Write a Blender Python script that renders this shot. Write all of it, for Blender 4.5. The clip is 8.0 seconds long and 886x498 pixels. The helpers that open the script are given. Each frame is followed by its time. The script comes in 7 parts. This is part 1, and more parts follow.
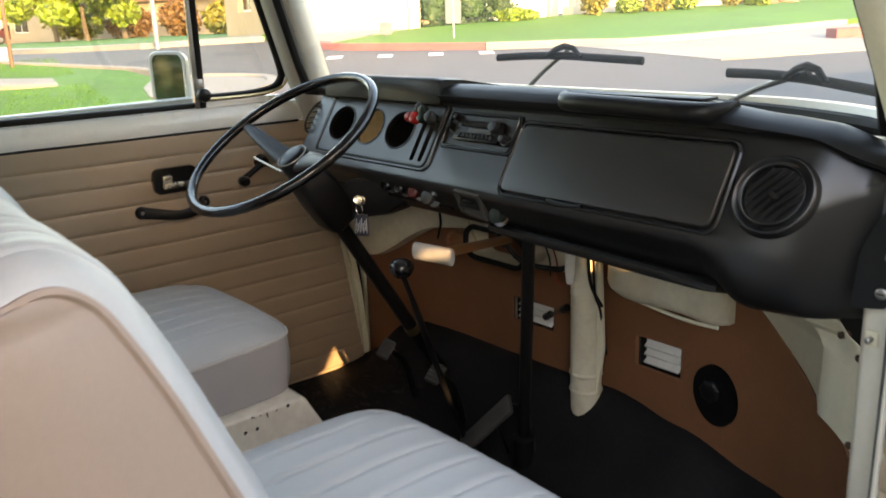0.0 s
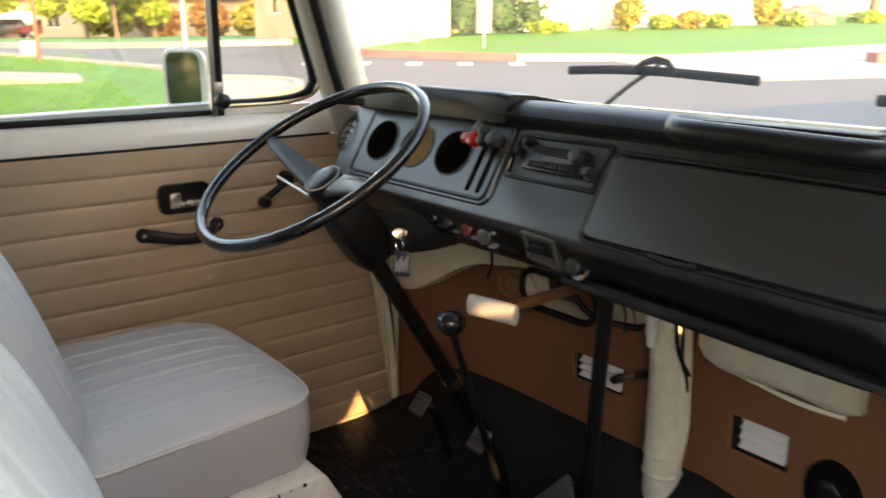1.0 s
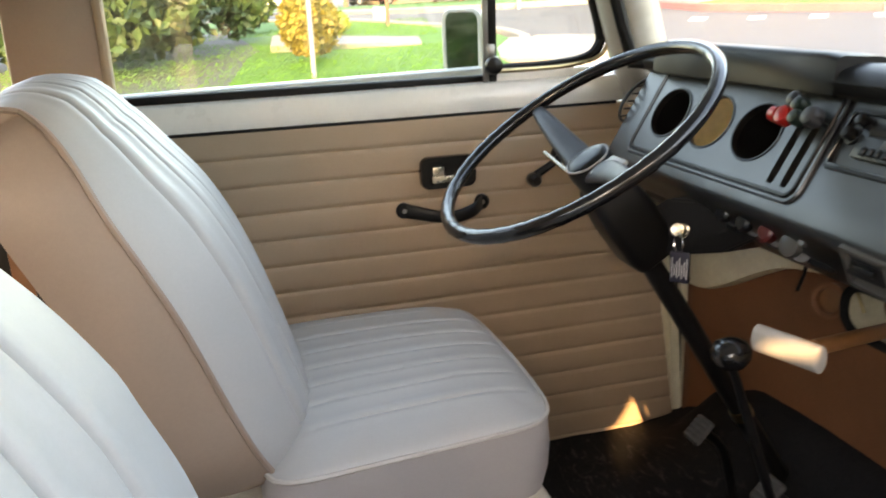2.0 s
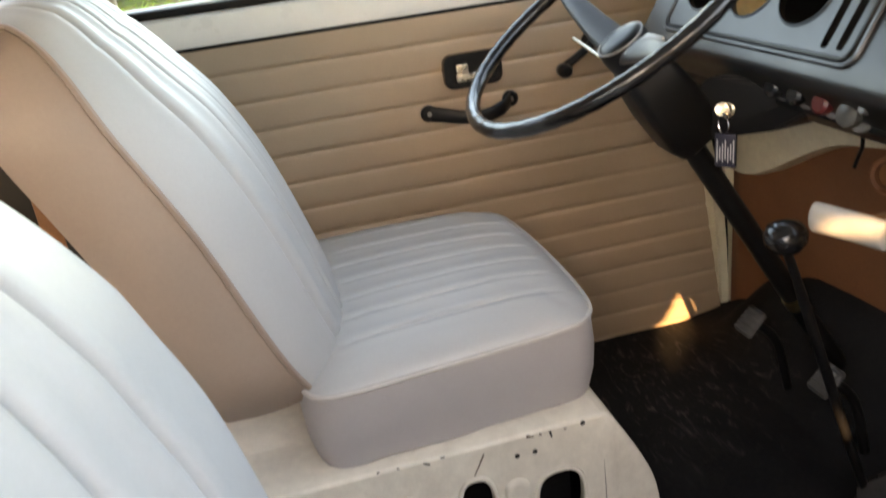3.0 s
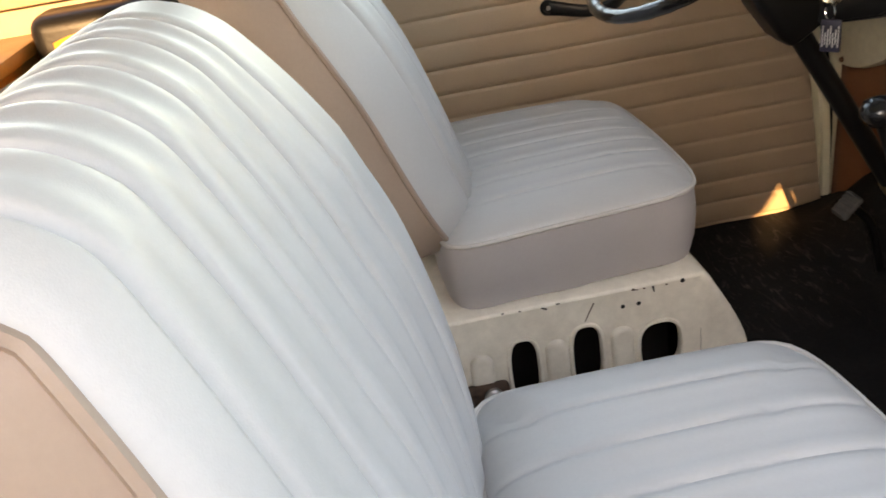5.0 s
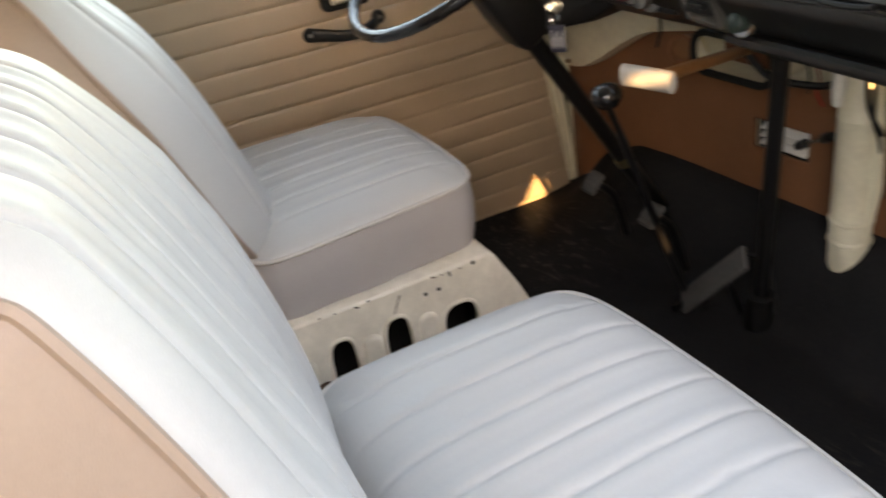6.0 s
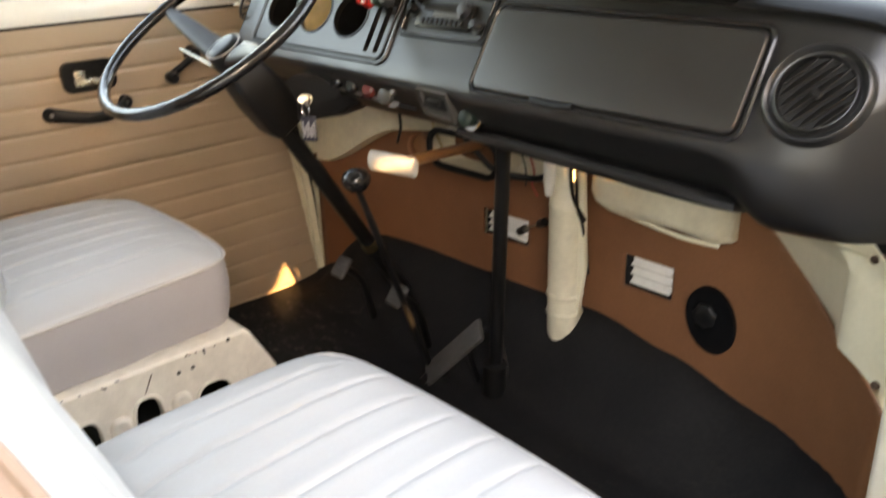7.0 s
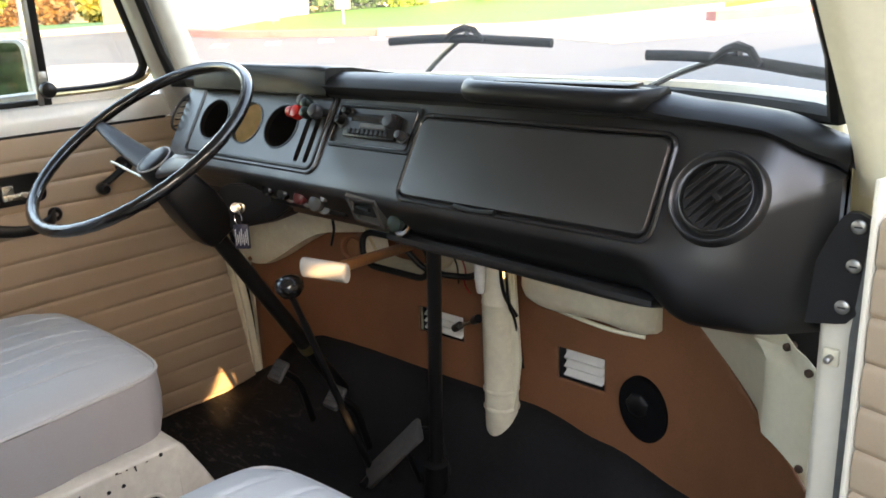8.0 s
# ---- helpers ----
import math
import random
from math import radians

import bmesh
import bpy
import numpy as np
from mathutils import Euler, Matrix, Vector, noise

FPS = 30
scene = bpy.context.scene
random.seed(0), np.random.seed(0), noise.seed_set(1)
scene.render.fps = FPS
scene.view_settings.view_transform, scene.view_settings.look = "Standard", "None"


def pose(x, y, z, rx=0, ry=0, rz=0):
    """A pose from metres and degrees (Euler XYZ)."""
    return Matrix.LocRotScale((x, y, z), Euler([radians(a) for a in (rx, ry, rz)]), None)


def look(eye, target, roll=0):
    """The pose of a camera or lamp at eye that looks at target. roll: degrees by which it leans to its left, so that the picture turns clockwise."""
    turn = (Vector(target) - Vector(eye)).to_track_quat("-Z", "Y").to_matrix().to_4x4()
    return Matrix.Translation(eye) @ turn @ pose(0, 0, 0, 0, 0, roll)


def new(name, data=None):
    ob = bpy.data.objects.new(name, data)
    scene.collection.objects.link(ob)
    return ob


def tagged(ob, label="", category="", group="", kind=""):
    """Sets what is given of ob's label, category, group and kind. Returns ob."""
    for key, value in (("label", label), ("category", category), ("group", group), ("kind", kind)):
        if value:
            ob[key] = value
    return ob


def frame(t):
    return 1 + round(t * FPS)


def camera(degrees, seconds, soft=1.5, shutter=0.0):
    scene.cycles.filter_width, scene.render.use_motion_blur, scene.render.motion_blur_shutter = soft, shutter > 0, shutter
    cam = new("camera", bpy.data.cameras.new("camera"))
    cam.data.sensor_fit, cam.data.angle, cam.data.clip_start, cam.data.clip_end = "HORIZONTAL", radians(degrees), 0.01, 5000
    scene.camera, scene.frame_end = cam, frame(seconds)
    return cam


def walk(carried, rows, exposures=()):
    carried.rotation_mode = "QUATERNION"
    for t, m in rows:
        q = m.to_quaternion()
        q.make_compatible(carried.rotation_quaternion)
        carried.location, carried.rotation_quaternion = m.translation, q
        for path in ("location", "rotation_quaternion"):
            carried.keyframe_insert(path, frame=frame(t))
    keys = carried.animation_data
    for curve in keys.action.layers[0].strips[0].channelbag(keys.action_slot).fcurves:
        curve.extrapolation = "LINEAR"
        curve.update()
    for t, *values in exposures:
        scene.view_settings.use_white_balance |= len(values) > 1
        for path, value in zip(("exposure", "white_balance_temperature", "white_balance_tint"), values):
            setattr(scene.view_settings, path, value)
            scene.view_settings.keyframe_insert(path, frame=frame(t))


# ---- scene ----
PATH = [
    (0, (1.861, -0.322, 0.928), (0.38, 0.912, 0.394), -1.9),
    (0.5, (1.731, -0.254, 0.924), (0.265, 1.01, 0.42), -1.7),
    (1, (1.596, -0.187, 0.917), (0.083, 1.017, 0.405), 0.2),
    (1.5, (1.514, -0.078, 0.911), (-0.241, 0.731, 0.396), 0.5),
    (1.7, (1.483, -0.036, 0.909), (-0.342, 0.588, 0.38), -0.2),
    (2.8, (1.393, 0.024, 0.883), (-0.429, 0.398, 0.146), -6.5),
    (3, (1.398, 0.022, 0.871), (-0.403, 0.399, 0.089), -7.2),
    (3.5, (1.42, 0.006, 0.844), (-0.344, 0.297, -0.052), -8.1),
    (4, (1.447, -0.032, 0.83), (-0.31, 0.094, -0.117), -9.8),
    (4.2, (1.476, -0.045, 0.846), (-0.285, 0.023, -0.101), -9.8),
    (5.3, (1.577, -0.057, 0.893), (-0.187, 0.124, -0.031), -9.0),
    (5.5, (1.591, -0.063, 0.9), (-0.157, 0.233, -0.025), -9.5),
    (6, (1.642, -0.123, 0.9), (0.008, 0.527, -0.053), -9.8),
    (6.5, (1.677, -0.181, 0.878), (0.204, 0.812, -0.041), -6.1),
    (7, (1.698, -0.191, 0.887), (0.341, 1.058, 0.115), -1.5),
    (7.5, (1.717, -0.188, 0.911), (0.384, 1.164, 0.284), -1.7),
    (8, (1.722, -0.189, 0.916), (0.418, 1.214, 0.343), -2.3),
]
cam = camera(57.3, 8.0, 1.6, 0.5)
walk(cam, [(t, look(eye, target, roll)) for t, eye, target, roll in PATH], [(0, 3.66, 8700, 20), (0.5, 3.83, 8900, 20), (1.0, 3.9, 8850, 22), (1.6, 4.1, 8700, 21), (3.0, 4.45, 9050, 22), (4.0, 4.32, 9300, 23), (5.5, 4.08, 9300, 23), (6.0, 4.28, 9450, 23), (6.5, 4.38, 9600, 22), (7.0, 4.88, 9950, 23), (7.5, 4.72, 9300, 22), (8, 4.42, 8300, 21)])

SUN_AZ, SUN_EL = 78.0, 13.0      # where the sun stands: degrees from -y towards +x, and above the level

# ---- world and sun ----
sun_dir = Vector((math.sin(radians(SUN_AZ)) * math.cos(radians(SUN_EL)), -math.cos(radians(SUN_AZ)) * math.cos(radians(SUN_EL)), math.sin(radians(SUN_EL))))
world = bpy.data.worlds.new("sky")
scene.world = world
world.use_nodes = True
wn = world.node_tree
wn.nodes.clear()
w_out = wn.nodes.new("ShaderNodeOutputWorld")
w_bg = wn.nodes.new("ShaderNodeBackground")
w_sky = wn.nodes.new("ShaderNodeTexSky")
w_sky.sky_type = "NISHITA"
w_sky.sun_disc = False
w_sky.sun_elevation = radians(SUN_EL)
w_sky.sun_rotation = math.atan2(sun_dir.x, sun_dir.y)
w_bg.inputs["Strength"].default_value = 0.15
wn.links.new(w_sky.outputs["Color"], w_bg.inputs["Color"])
wn.links.new(w_bg.outputs["Background"], w_out.inputs["Surface"])
sun_data = bpy.data.lights.new("sun", "SUN")
sun_data.energy = 1.15
sun_data.angle = radians(0.4)
sun_data.color = (1.0, 0.69, 0.36)
sun = new("sun", sun_data)
sun.matrix_world = look(sun_dir * 30, (0, 0, 0))


# ---- materials ----
def material(name, color, rough=0.6, metal=0.0, grain=(60.0, 0.06), stain=(4.0, 0.12), bump=(200.0, 0.05), coat=0.0, sheen=0.0, tint=None, vary=0.0, spec=0.5):
    """A surface with variation at two scales, a fine relief and an uneven gloss."""
    m = bpy.data.materials.new(name)
    m.use_nodes = True
    nt = m.node_tree
    b = nt.nodes["Principled BSDF"]
    co = nt.nodes.new("ShaderNodeTexCoord")
    base = nt.nodes.new("ShaderNodeRGB")
    base.outputs[0].default_value = (*color, 1)
    last = base.outputs[0]
    for k, (scale, amount) in enumerate((stain, grain)):
        if amount <= 0:
            continue
        n = nt.nodes.new("ShaderNodeTexNoise")
        n.inputs["Scale"].default_value = scale
        n.inputs["Detail"].default_value = 6
        n.inputs["Roughness"].default_value = 0.65
        nt.links.new(co.outputs["Object"], n.inputs["Vector"])
        r = nt.nodes.new("ShaderNodeMapRange")
        r.inputs["From Min"].default_value, r.inputs["From Max"].default_value = 0.28, 0.72
        r.inputs["To Min"].default_value, r.inputs["To Max"].default_value = 0.0, 1.0
        nt.links.new(n.outputs["Fac"], r.inputs["Value"])
        mx = nt.nodes.new("ShaderNodeMix")
        mx.data_type = "RGBA"
        mx.blend_type = "MIX"
        other = tint if (tint and k == 0) else tuple(max(0.0, c * (1 - 2 * amount)) for c in color)
        dark = nt.nodes.new("ShaderNodeMix")
        dark.data_type, dark.blend_type = "RGBA", "MULTIPLY"
        dark.inputs["Factor"].default_value = 1.0
        nt.links.new(last, dark.inputs["A"])
        if tint and k == 0:
            nt.links.new(last, mx.inputs["A"])
            mx.inputs["B"].default_value = (*other, 1)
            sc = nt.nodes.new("ShaderNodeMath")
            sc.operation = "MULTIPLY"
            sc.inputs[1].default_value = amount * 3
            sc.use_clamp = True
            nt.links.new(r.outputs["Result"], sc.inputs[0])
            nt.links.new(sc.outputs[0], mx.inputs["Factor"])
        else:
            g = 1 - 1.6 * amount
            dark.inputs["B"].default_value = (g, g, g, 1)
            nt.links.new(last, mx.inputs["A"])
            nt.links.new(dark.outputs["Result"], mx.inputs["B"])
            nt.links.new(r.outputs["Result"], mx.inputs["Factor"])
        last = mx.outputs["Result"]
    if vary:
        oi = nt.nodes.new("ShaderNodeObjectInfo")
        hs = nt.nodes.new("ShaderNodeHueSaturation")
        mr = nt.nodes.new("ShaderNodeMapRange")
        mr.inputs["To Min"].default_value, mr.inputs["To Max"].default_value = 1 - vary, 1 + vary
        nt.links.new(oi.outputs["Random"], mr.inputs["Value"])
        nt.links.new(mr.outputs["Result"], hs.inputs["Value"])
        nt.links.new(last, hs.inputs["Color"])
        last = hs.outputs["Color"]
    nt.links.new(last, b.inputs["Base Color"])
    nr = nt.nodes.new("ShaderNodeTexNoise")
    nr.inputs["Scale"].default_value = 18
    nr.inputs["Detail"].default_value = 5
    nt.links.new(co.outputs["Object"], nr.inputs["Vector"])
    rr = nt.nodes.new("ShaderNodeMapRange")
    rr.inputs["To Min"].default_value, rr.inputs["To Max"].default_value = max(0.02, rough - 0.09), min(1.0, rough + 0.09)
    nt.links.new(nr.outputs["Fac"], rr.inputs["Value"])
    nt.links.new(rr.outputs["Result"], b.inputs["Roughness"])
    b.inputs["Metallic"].default_value = metal
    b.inputs["Specular IOR Level"].default_value = spec
    b.inputs["Coat Weight"].default_value = coat
    b.inputs["Coat Roughness"].default_value = 0.12
    b.inputs["Sheen Weight"].default_value = sheen
    if bump[1] > 0:
        nb = nt.nodes.new("ShaderNodeTexNoise")
        nb.inputs["Scale"].default_value = bump[0]
        nb.inputs["Detail"].default_value = 3
        nt.links.new(co.outputs["Object"], nb.inputs["Vector"])
        bp = nt.nodes.new("ShaderNodeBump")
        bp.inputs["Strength"].default_value = min(1.0, bump[1] * 4)
        bp.inputs["Distance"].default_value = 0.25 / bump[0]
        nt.links.new(nb.outputs["Fac"], bp.inputs["Height"])
        nt.links.new(bp.outputs["Normal"], b.inputs["Normal"])
    return m


def glass_material(name, tint=(1, 1, 1), rough=0.0, haze=0.0):
    """Thin clear glass: mostly straight through, a Fresnel share mirrored, a little dust."""
    m = bpy.data.materials.new(name)
    m.use_nodes = True
    nt = m.node_tree
    nt.nodes.clear()
    out = nt.nodes.new("ShaderNodeOutputMaterial")
    clear = nt.nodes.new("ShaderNodeBsdfTransparent")
    clear.inputs["Color"].default_value = (*tint, 1)
    shine = nt.nodes.new("ShaderNodeBsdfGlossy")
    shine.inputs["Roughness"].default_value = max(rough, 0.01)
    lw = nt.nodes.new("ShaderNodeLayerWeight")
    lw.inputs["Blend"].default_value = 0.5
    pw = nt.nodes.new("ShaderNodeMath")
    pw.operation = "POWER"
    pw.inputs[1].default_value = 5.0
    nt.links.new(lw.outputs["Facing"], pw.inputs[0])
    fr = nt.nodes.new("ShaderNodeMath")
    fr.operation = "MULTIPLY_ADD"
    fr.inputs[1].default_value, fr.inputs[2].default_value = 0.9, 0.05
    nt.links.new(pw.outputs[0], fr.inputs[0])
    mix = nt.nodes.new("ShaderNodeMixShader")
    nt.links.new(fr.outputs[0], mix.inputs[0])
    nt.links.new(clear.outputs[0], mix.inputs[1])
    nt.links.new(shine.outputs[0], mix.inputs[2])
    last = mix.outputs[0]
    if haze:
        dust = nt.nodes.new("ShaderNodeBsdfTranslucent")
        dust.inputs["Color"].default_value = (0.9, 0.9, 0.88, 1)
        ns = nt.nodes.new("ShaderNodeTexNoise")
        ns.inputs["Scale"].default_value = 5
        ns.inputs["Detail"].default_value = 6
        ms = nt.nodes.new("ShaderNodeMath")
        ms.operation = "MULTIPLY"
        ms.inputs[1].default_value = haze * 2
        nt.links.new(ns.outputs["Fac"], ms.inputs[0])
        mx = nt.nodes.new("ShaderNodeMixShader")
        nt.links.new(ms.outputs[0], mx.inputs[0])
        nt.links.new(last, mx.inputs[1])
        nt.links.new(dust.outputs[0], mx.inputs[2])
        last = mx.outputs[0]
    nt.links.new(last, out.inputs["Surface"])
    return m


def add_scuffs(m, centre, radius, color):
    """Smeared scrape marks on a surface within a round area."""
    nt = m.node_tree
    b = nt.nodes["Principled BSDF"]
    last = b.inputs["Base Color"].links[0].from_socket
    co = nt.nodes.new("ShaderNodeTexCoord")
    mp = nt.nodes.new("ShaderNodeMapping")
    mp.inputs["Scale"].default_value = (9, 30, 9)
    mp.inputs["Rotation"].default_value = (0, 0, 0.5)
    nt.links.new(co.outputs["Object"], mp.inputs["Vector"])
    ns = nt.nodes.new("ShaderNodeTexNoise")
    ns.inputs["Scale"].default_value = 1.6
    ns.inputs["Detail"].default_value = 9
    ns.inputs["Roughness"].default_value = 0.72
    ns.inputs["Distortion"].default_value = 1.4
    nt.links.new(mp.outputs["Vector"], ns.inputs["Vector"])
    ds = nt.nodes.new("ShaderNodeVectorMath")
    ds.operation = "DISTANCE"
    ds.inputs[1].default_value = centre
    nt.links.new(co.outputs["Object"], ds.inputs[0])
    fall = nt.nodes.new("ShaderNodeMapRange")
    fall.inputs["From Min"].default_value, fall.inputs["From Max"].default_value = radius, radius * 0.3
    nt.links.new(ds.outputs["Value"], fall.inputs["Value"])
    th = nt.nodes.new("ShaderNodeMapRange")
    th.inputs["From Min"].default_value, th.inputs["From Max"].default_value = 0.54, 0.70
    nt.links.new(ns.outputs["Fac"], th.inputs["Value"])
    mu = nt.nodes.new("ShaderNodeMath")
    mu.operation = "MULTIPLY"
    nt.links.new(fall.outputs["Result"], mu.inputs[0])
    nt.links.new(th.outputs["Result"], mu.inputs[1])
    mx = nt.nodes.new("ShaderNodeMix")
    mx.data_type = "RGBA"
    mx.inputs["B"].default_value = (*color, 1)
    nt.links.new(mu.outputs[0], mx.inputs["Factor"])
    nt.links.new(last, mx.inputs["A"])
    nt.links.new(mx.outputs["Result"], b.inputs["Base Color"])


M_WHITE = material("white vinyl", (0.424, 0.433, 0.432), 0.46, grain=(240, 0.03), stain=(3, 0.035), bump=(900, 0.10))
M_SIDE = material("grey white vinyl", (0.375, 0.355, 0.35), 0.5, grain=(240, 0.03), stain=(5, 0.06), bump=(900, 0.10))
M_TAN_VINYL = material("tan vinyl", (0.320, 0.238, 0.188), 0.48, grain=(200, 0.04), stain=(5, 0.08), bump=(800, 0.12))
M_CARD = material("tan door card vinyl", (0.385, 0.286, 0.198), 0.5, grain=(300, 0.05), stain=(3.5, 0.08), bump=(900, 0.14))
M_PIPING = material("grey piping", (0.52, 0.50, 0.47), 0.5, bump=(500, 0.03))
M_CREAM = material("cream paint", (0.74, 0.68, 0.51), 0.34, grain=(90, 0.05), stain=(7, 0.09), bump=(60, 0.03), coat=0.25)
M_PEDESTAL = material("scratched cream paint", (0.76, 0.715, 0.61), 0.42, grain=(50, 0.10), stain=(16, 0.10), bump=(80, 0.06), tint=(0.40, 0.33, 0.26))
M_CREAM_WORN = material("worn cream paint", (0.72, 0.66, 0.50), 0.42, grain=(50, 0.10), stain=(12, 0.16), bump=(80, 0.06), tint=(0.42, 0.34, 0.24))
M_SILL = material("white sill paint", (0.74, 0.73, 0.68), 0.3, grain=(90, 0.03), stain=(6, 0.05), bump=(60, 0.02), coat=0.3)
M_JAMB = material("cream white jamb paint", (0.66, 0.61, 0.51), 0.32, grain=(90, 0.04), stain=(6, 0.07), bump=(60, 0.02), coat=0.3)
M_PILLAR = material("grey-tan pillar paint", (0.42, 0.385, 0.33), 0.4, grain=(70, 0.06), stain=(14, 0.14), bump=(60, 0.04), tint=(0.24, 0.19, 0.14))
M_BOARD = material("brown hardboard", (0.215, 0.083, 0.034), 0.66, grain=(260, 0.12), stain=(5, 0.14), bump=(400, 0.12))
M_RUBBER = material("black rubber mat", (0.0085, 0.0085, 0.0095), 0.75, grain=(120, 0.25), stain=(5, 0.16), bump=(350, 0.2), tint=(0.028, 0.026, 0.024), spec=0.14)
add_scuffs(M_RUBBER, (0.22, 0.66, -0.02), 0.30, (0.085, 0.08, 0.075))
add_scuffs(M_RUBBER, (1.12, 0.68, -0.02), 0.26, (0.030, 0.027, 0.023))
M_DASH = material("black dash vinyl", (0.0055, 0.0052, 0.0054), 0.37, grain=(400, 0.15), stain=(7, 0.10), bump=(1100, 0.07), spec=0.80)
M_PAD = material("black padded vinyl", (0.005, 0.0048, 0.005), 0.46, grain=(300, 0.1), stain=(6, 0.12), bump=(700, 0.08), spec=0.26)
M_GLOVE = material("grained black vinyl", (0.009, 0.008, 0.0075), 0.33, grain=(500, 0.2), stain=(2.5, 0.03), bump=(900, 0.10), spec=1.0)
M_BLACK = material("black plastic", (0.0065, 0.0065, 0.007), 0.36, bump=(300, 0.03), spec=0.28)
M_GLOSS = material("glossy black plastic", (0.009, 0.009, 0.010), 0.20, bump=(150, 0.015), coat=0.2)
M_BLACKPAINT = material("black painted steel", (0.007, 0.007, 0.0075), 0.38, bump=(150, 0.05), spec=0.3)
M_SEAL = material("black rubber seal", (0.008, 0.008, 0.008), 0.6, bump=(300, 0.05), spec=0.2)
M_CHROME = material("chrome", (0.72, 0.72, 0.72), 0.14, metal=1.0, bump=(60, 0.01))
M_STEEL = material("dull steel", (0.42, 0.41, 0.39), 0.4, metal=1.0, bump=(200, 0.05))
M_SEAL_GREY = material("weathered grey rubber", (0.14, 0.145, 0.145), 0.55, grain=(60, 0.2), stain=(25, 0.25), bump=(300, 0.08))
M_GREY = material("grey plastic", (0.022, 0.023, 0.027), 0.45, bump=(300, 0.04))
M_LIGHTGREY = material("pale grey plastic", (0.30, 0.295, 0.28), 0.4, bump=(300, 0.04))
M_PEDAL = material("worn grey pedal rubber", (0.075, 0.072, 0.068), 0.7, grain=(120, 0.2), stain=(20, 0.25), bump=(200, 0.15))
M_FOAM = material("matte black speaker cloth", (0.004, 0.004, 0.0045), 0.95, bump=(500, 0.15), spec=0.08)
M_VENT = material("dusty black vent plastic", (0.008, 0.0068, 0.006), 0.5, grain=(100, 0.2), stain=(30, 0.2), bump=(300, 0.05), spec=0.25)
M_OXBLOOD = material("dark red knob", (0.10, 0.012, 0.012), 0.3, bump=(300, 0.03))
M_RUST = material("rusty steel", (0.10, 0.055, 0.035), 0.8, grain=(120, 0.25), stain=(40, 0.3), bump=(200, 0.3))
M_ASH = material("pale grey ashtray frame", (0.075, 0.073, 0.068), 0.4, bump=(300, 0.03))
M_RED = material("red plastic", (0.45, 0.015, 0.012), 0.35, bump=(300, 0.02))
M_GREEN = material("dark green plastic", (0.008, 0.020, 0.016), 0.4, bump=(300, 0.02))
M_BRASS = material("worn brass", (0.62, 0.50, 0.28), 0.3, metal=1.0, bump=(200, 0.05))
M_KEY = material("bright key metal", (0.62, 0.57, 0.46), 0.25, metal=0.8, bump=(200, 0.05))
M_LOCK = material("satin black lock plastic", (0.0085, 0.0085, 0.0095), 0.42, bump=(300, 0.03), spec=0.3)
# paler than plain brass, to paint sunlight inside the middle gauge hole
M_SUNLIT_SLEEVE = material("brass sleeve with painted sunlight", (0.86, 0.68, 0.40), 0.34, metal=0.35, grain=(60, 0.1), stain=(14, 0.15), bump=(200, 0.05))
M_NAVY = material("navy leather", (0.014, 0.014, 0.035), 0.45, bump=(500, 0.1))
M_PRINT = material("white print", (0.7, 0.7, 0.7), 0.6, bump=(300, 0.0))
M_LOUVRE = material("white louvre paint", (0.74, 0.72, 0.66), 0.4, grain=(90, 0.05), stain=(25, 0.1), bump=(60, 0.02))
# near black that paints the shade inside holes and behind openings
M_HOLE_SHADE = material("black painted hole shade", (0.008, 0.008, 0.008), 0.9, bump=(50, 0.0))
M_WOOD = material("varnished orange wood", (0.52, 0.25, 0.06), 0.4, grain=(40, 0.12), stain=(6, 0.15), bump=(120, 0.06))
M_LEATHER = material("brown leather", (0.20, 0.085, 0.03), 0.5, grain=(120, 0.1), stain=(14, 0.12), bump=(300, 0.1))
M_MIRROR = material("mirror glass", (0.85, 0.87, 0.85), 0.02, metal=1.0, grain=(60, 0.0), stain=(4, 0.0), bump=(60, 0.0))
M_GLASS = glass_material("side window glass", (0.86, 0.88, 0.86))
M_SCREEN = glass_material("windscreen glass", (0.86, 0.88, 0.86), haze=0.028)
# strong orange that paints sunlight on the wood behind the seat
M_ORANGE_SUNLIT = material("orange painted sunlight", (0.60, 0.24, 0.035), 0.75, grain=(300, 0.1), stain=(9, 0.12), bump=(500, 0.2))
M_ASPHALT = material("asphalt", (0.10, 0.10, 0.103), 0.8, grain=(30, 0.15), stain=(0.3, 0.15), bump=(60, 0.3))
M_CONCRETE = material("concrete", (0.27, 0.26, 0.24), 0.8, grain=(20, 0.1), stain=(0.6, 0.12), bump=(60, 0.15))
M_REDKERB = material("red kerb paint", (0.30, 0.11, 0.10), 0.7, grain=(20, 0.15), stain=(1.5, 0.2), bump=(60, 0.1))
M_GRASS = material("lawn", (0.060, 0.200, 0.006), 0.8, grain=(9, 0.2), stain=(0.5, 0.2), bump=(40, 0.5))
M_BLADE = material("grass blades", (0.065, 0.215, 0.007), 0.7, grain=(2, 0.25), stain=(0.4, 0.2), bump=(30, 0.0))
M_STUCCO = material("white stucco", (0.58, 0.54, 0.46), 0.85, grain=(20, 0.06), stain=(0.7, 0.08), bump=(80, 0.2))
M_STUCCO_TAN = material("tan stucco", (0.40, 0.32, 0.225), 0.85, grain=(20, 0.06), stain=(0.7, 0.08), bump=(80, 0.2))
M_ROOF = material("clay roof tiles", (0.28, 0.17, 0.11), 0.8, grain=(10, 0.15), stain=(1, 0.2), bump=(12, 0.3))
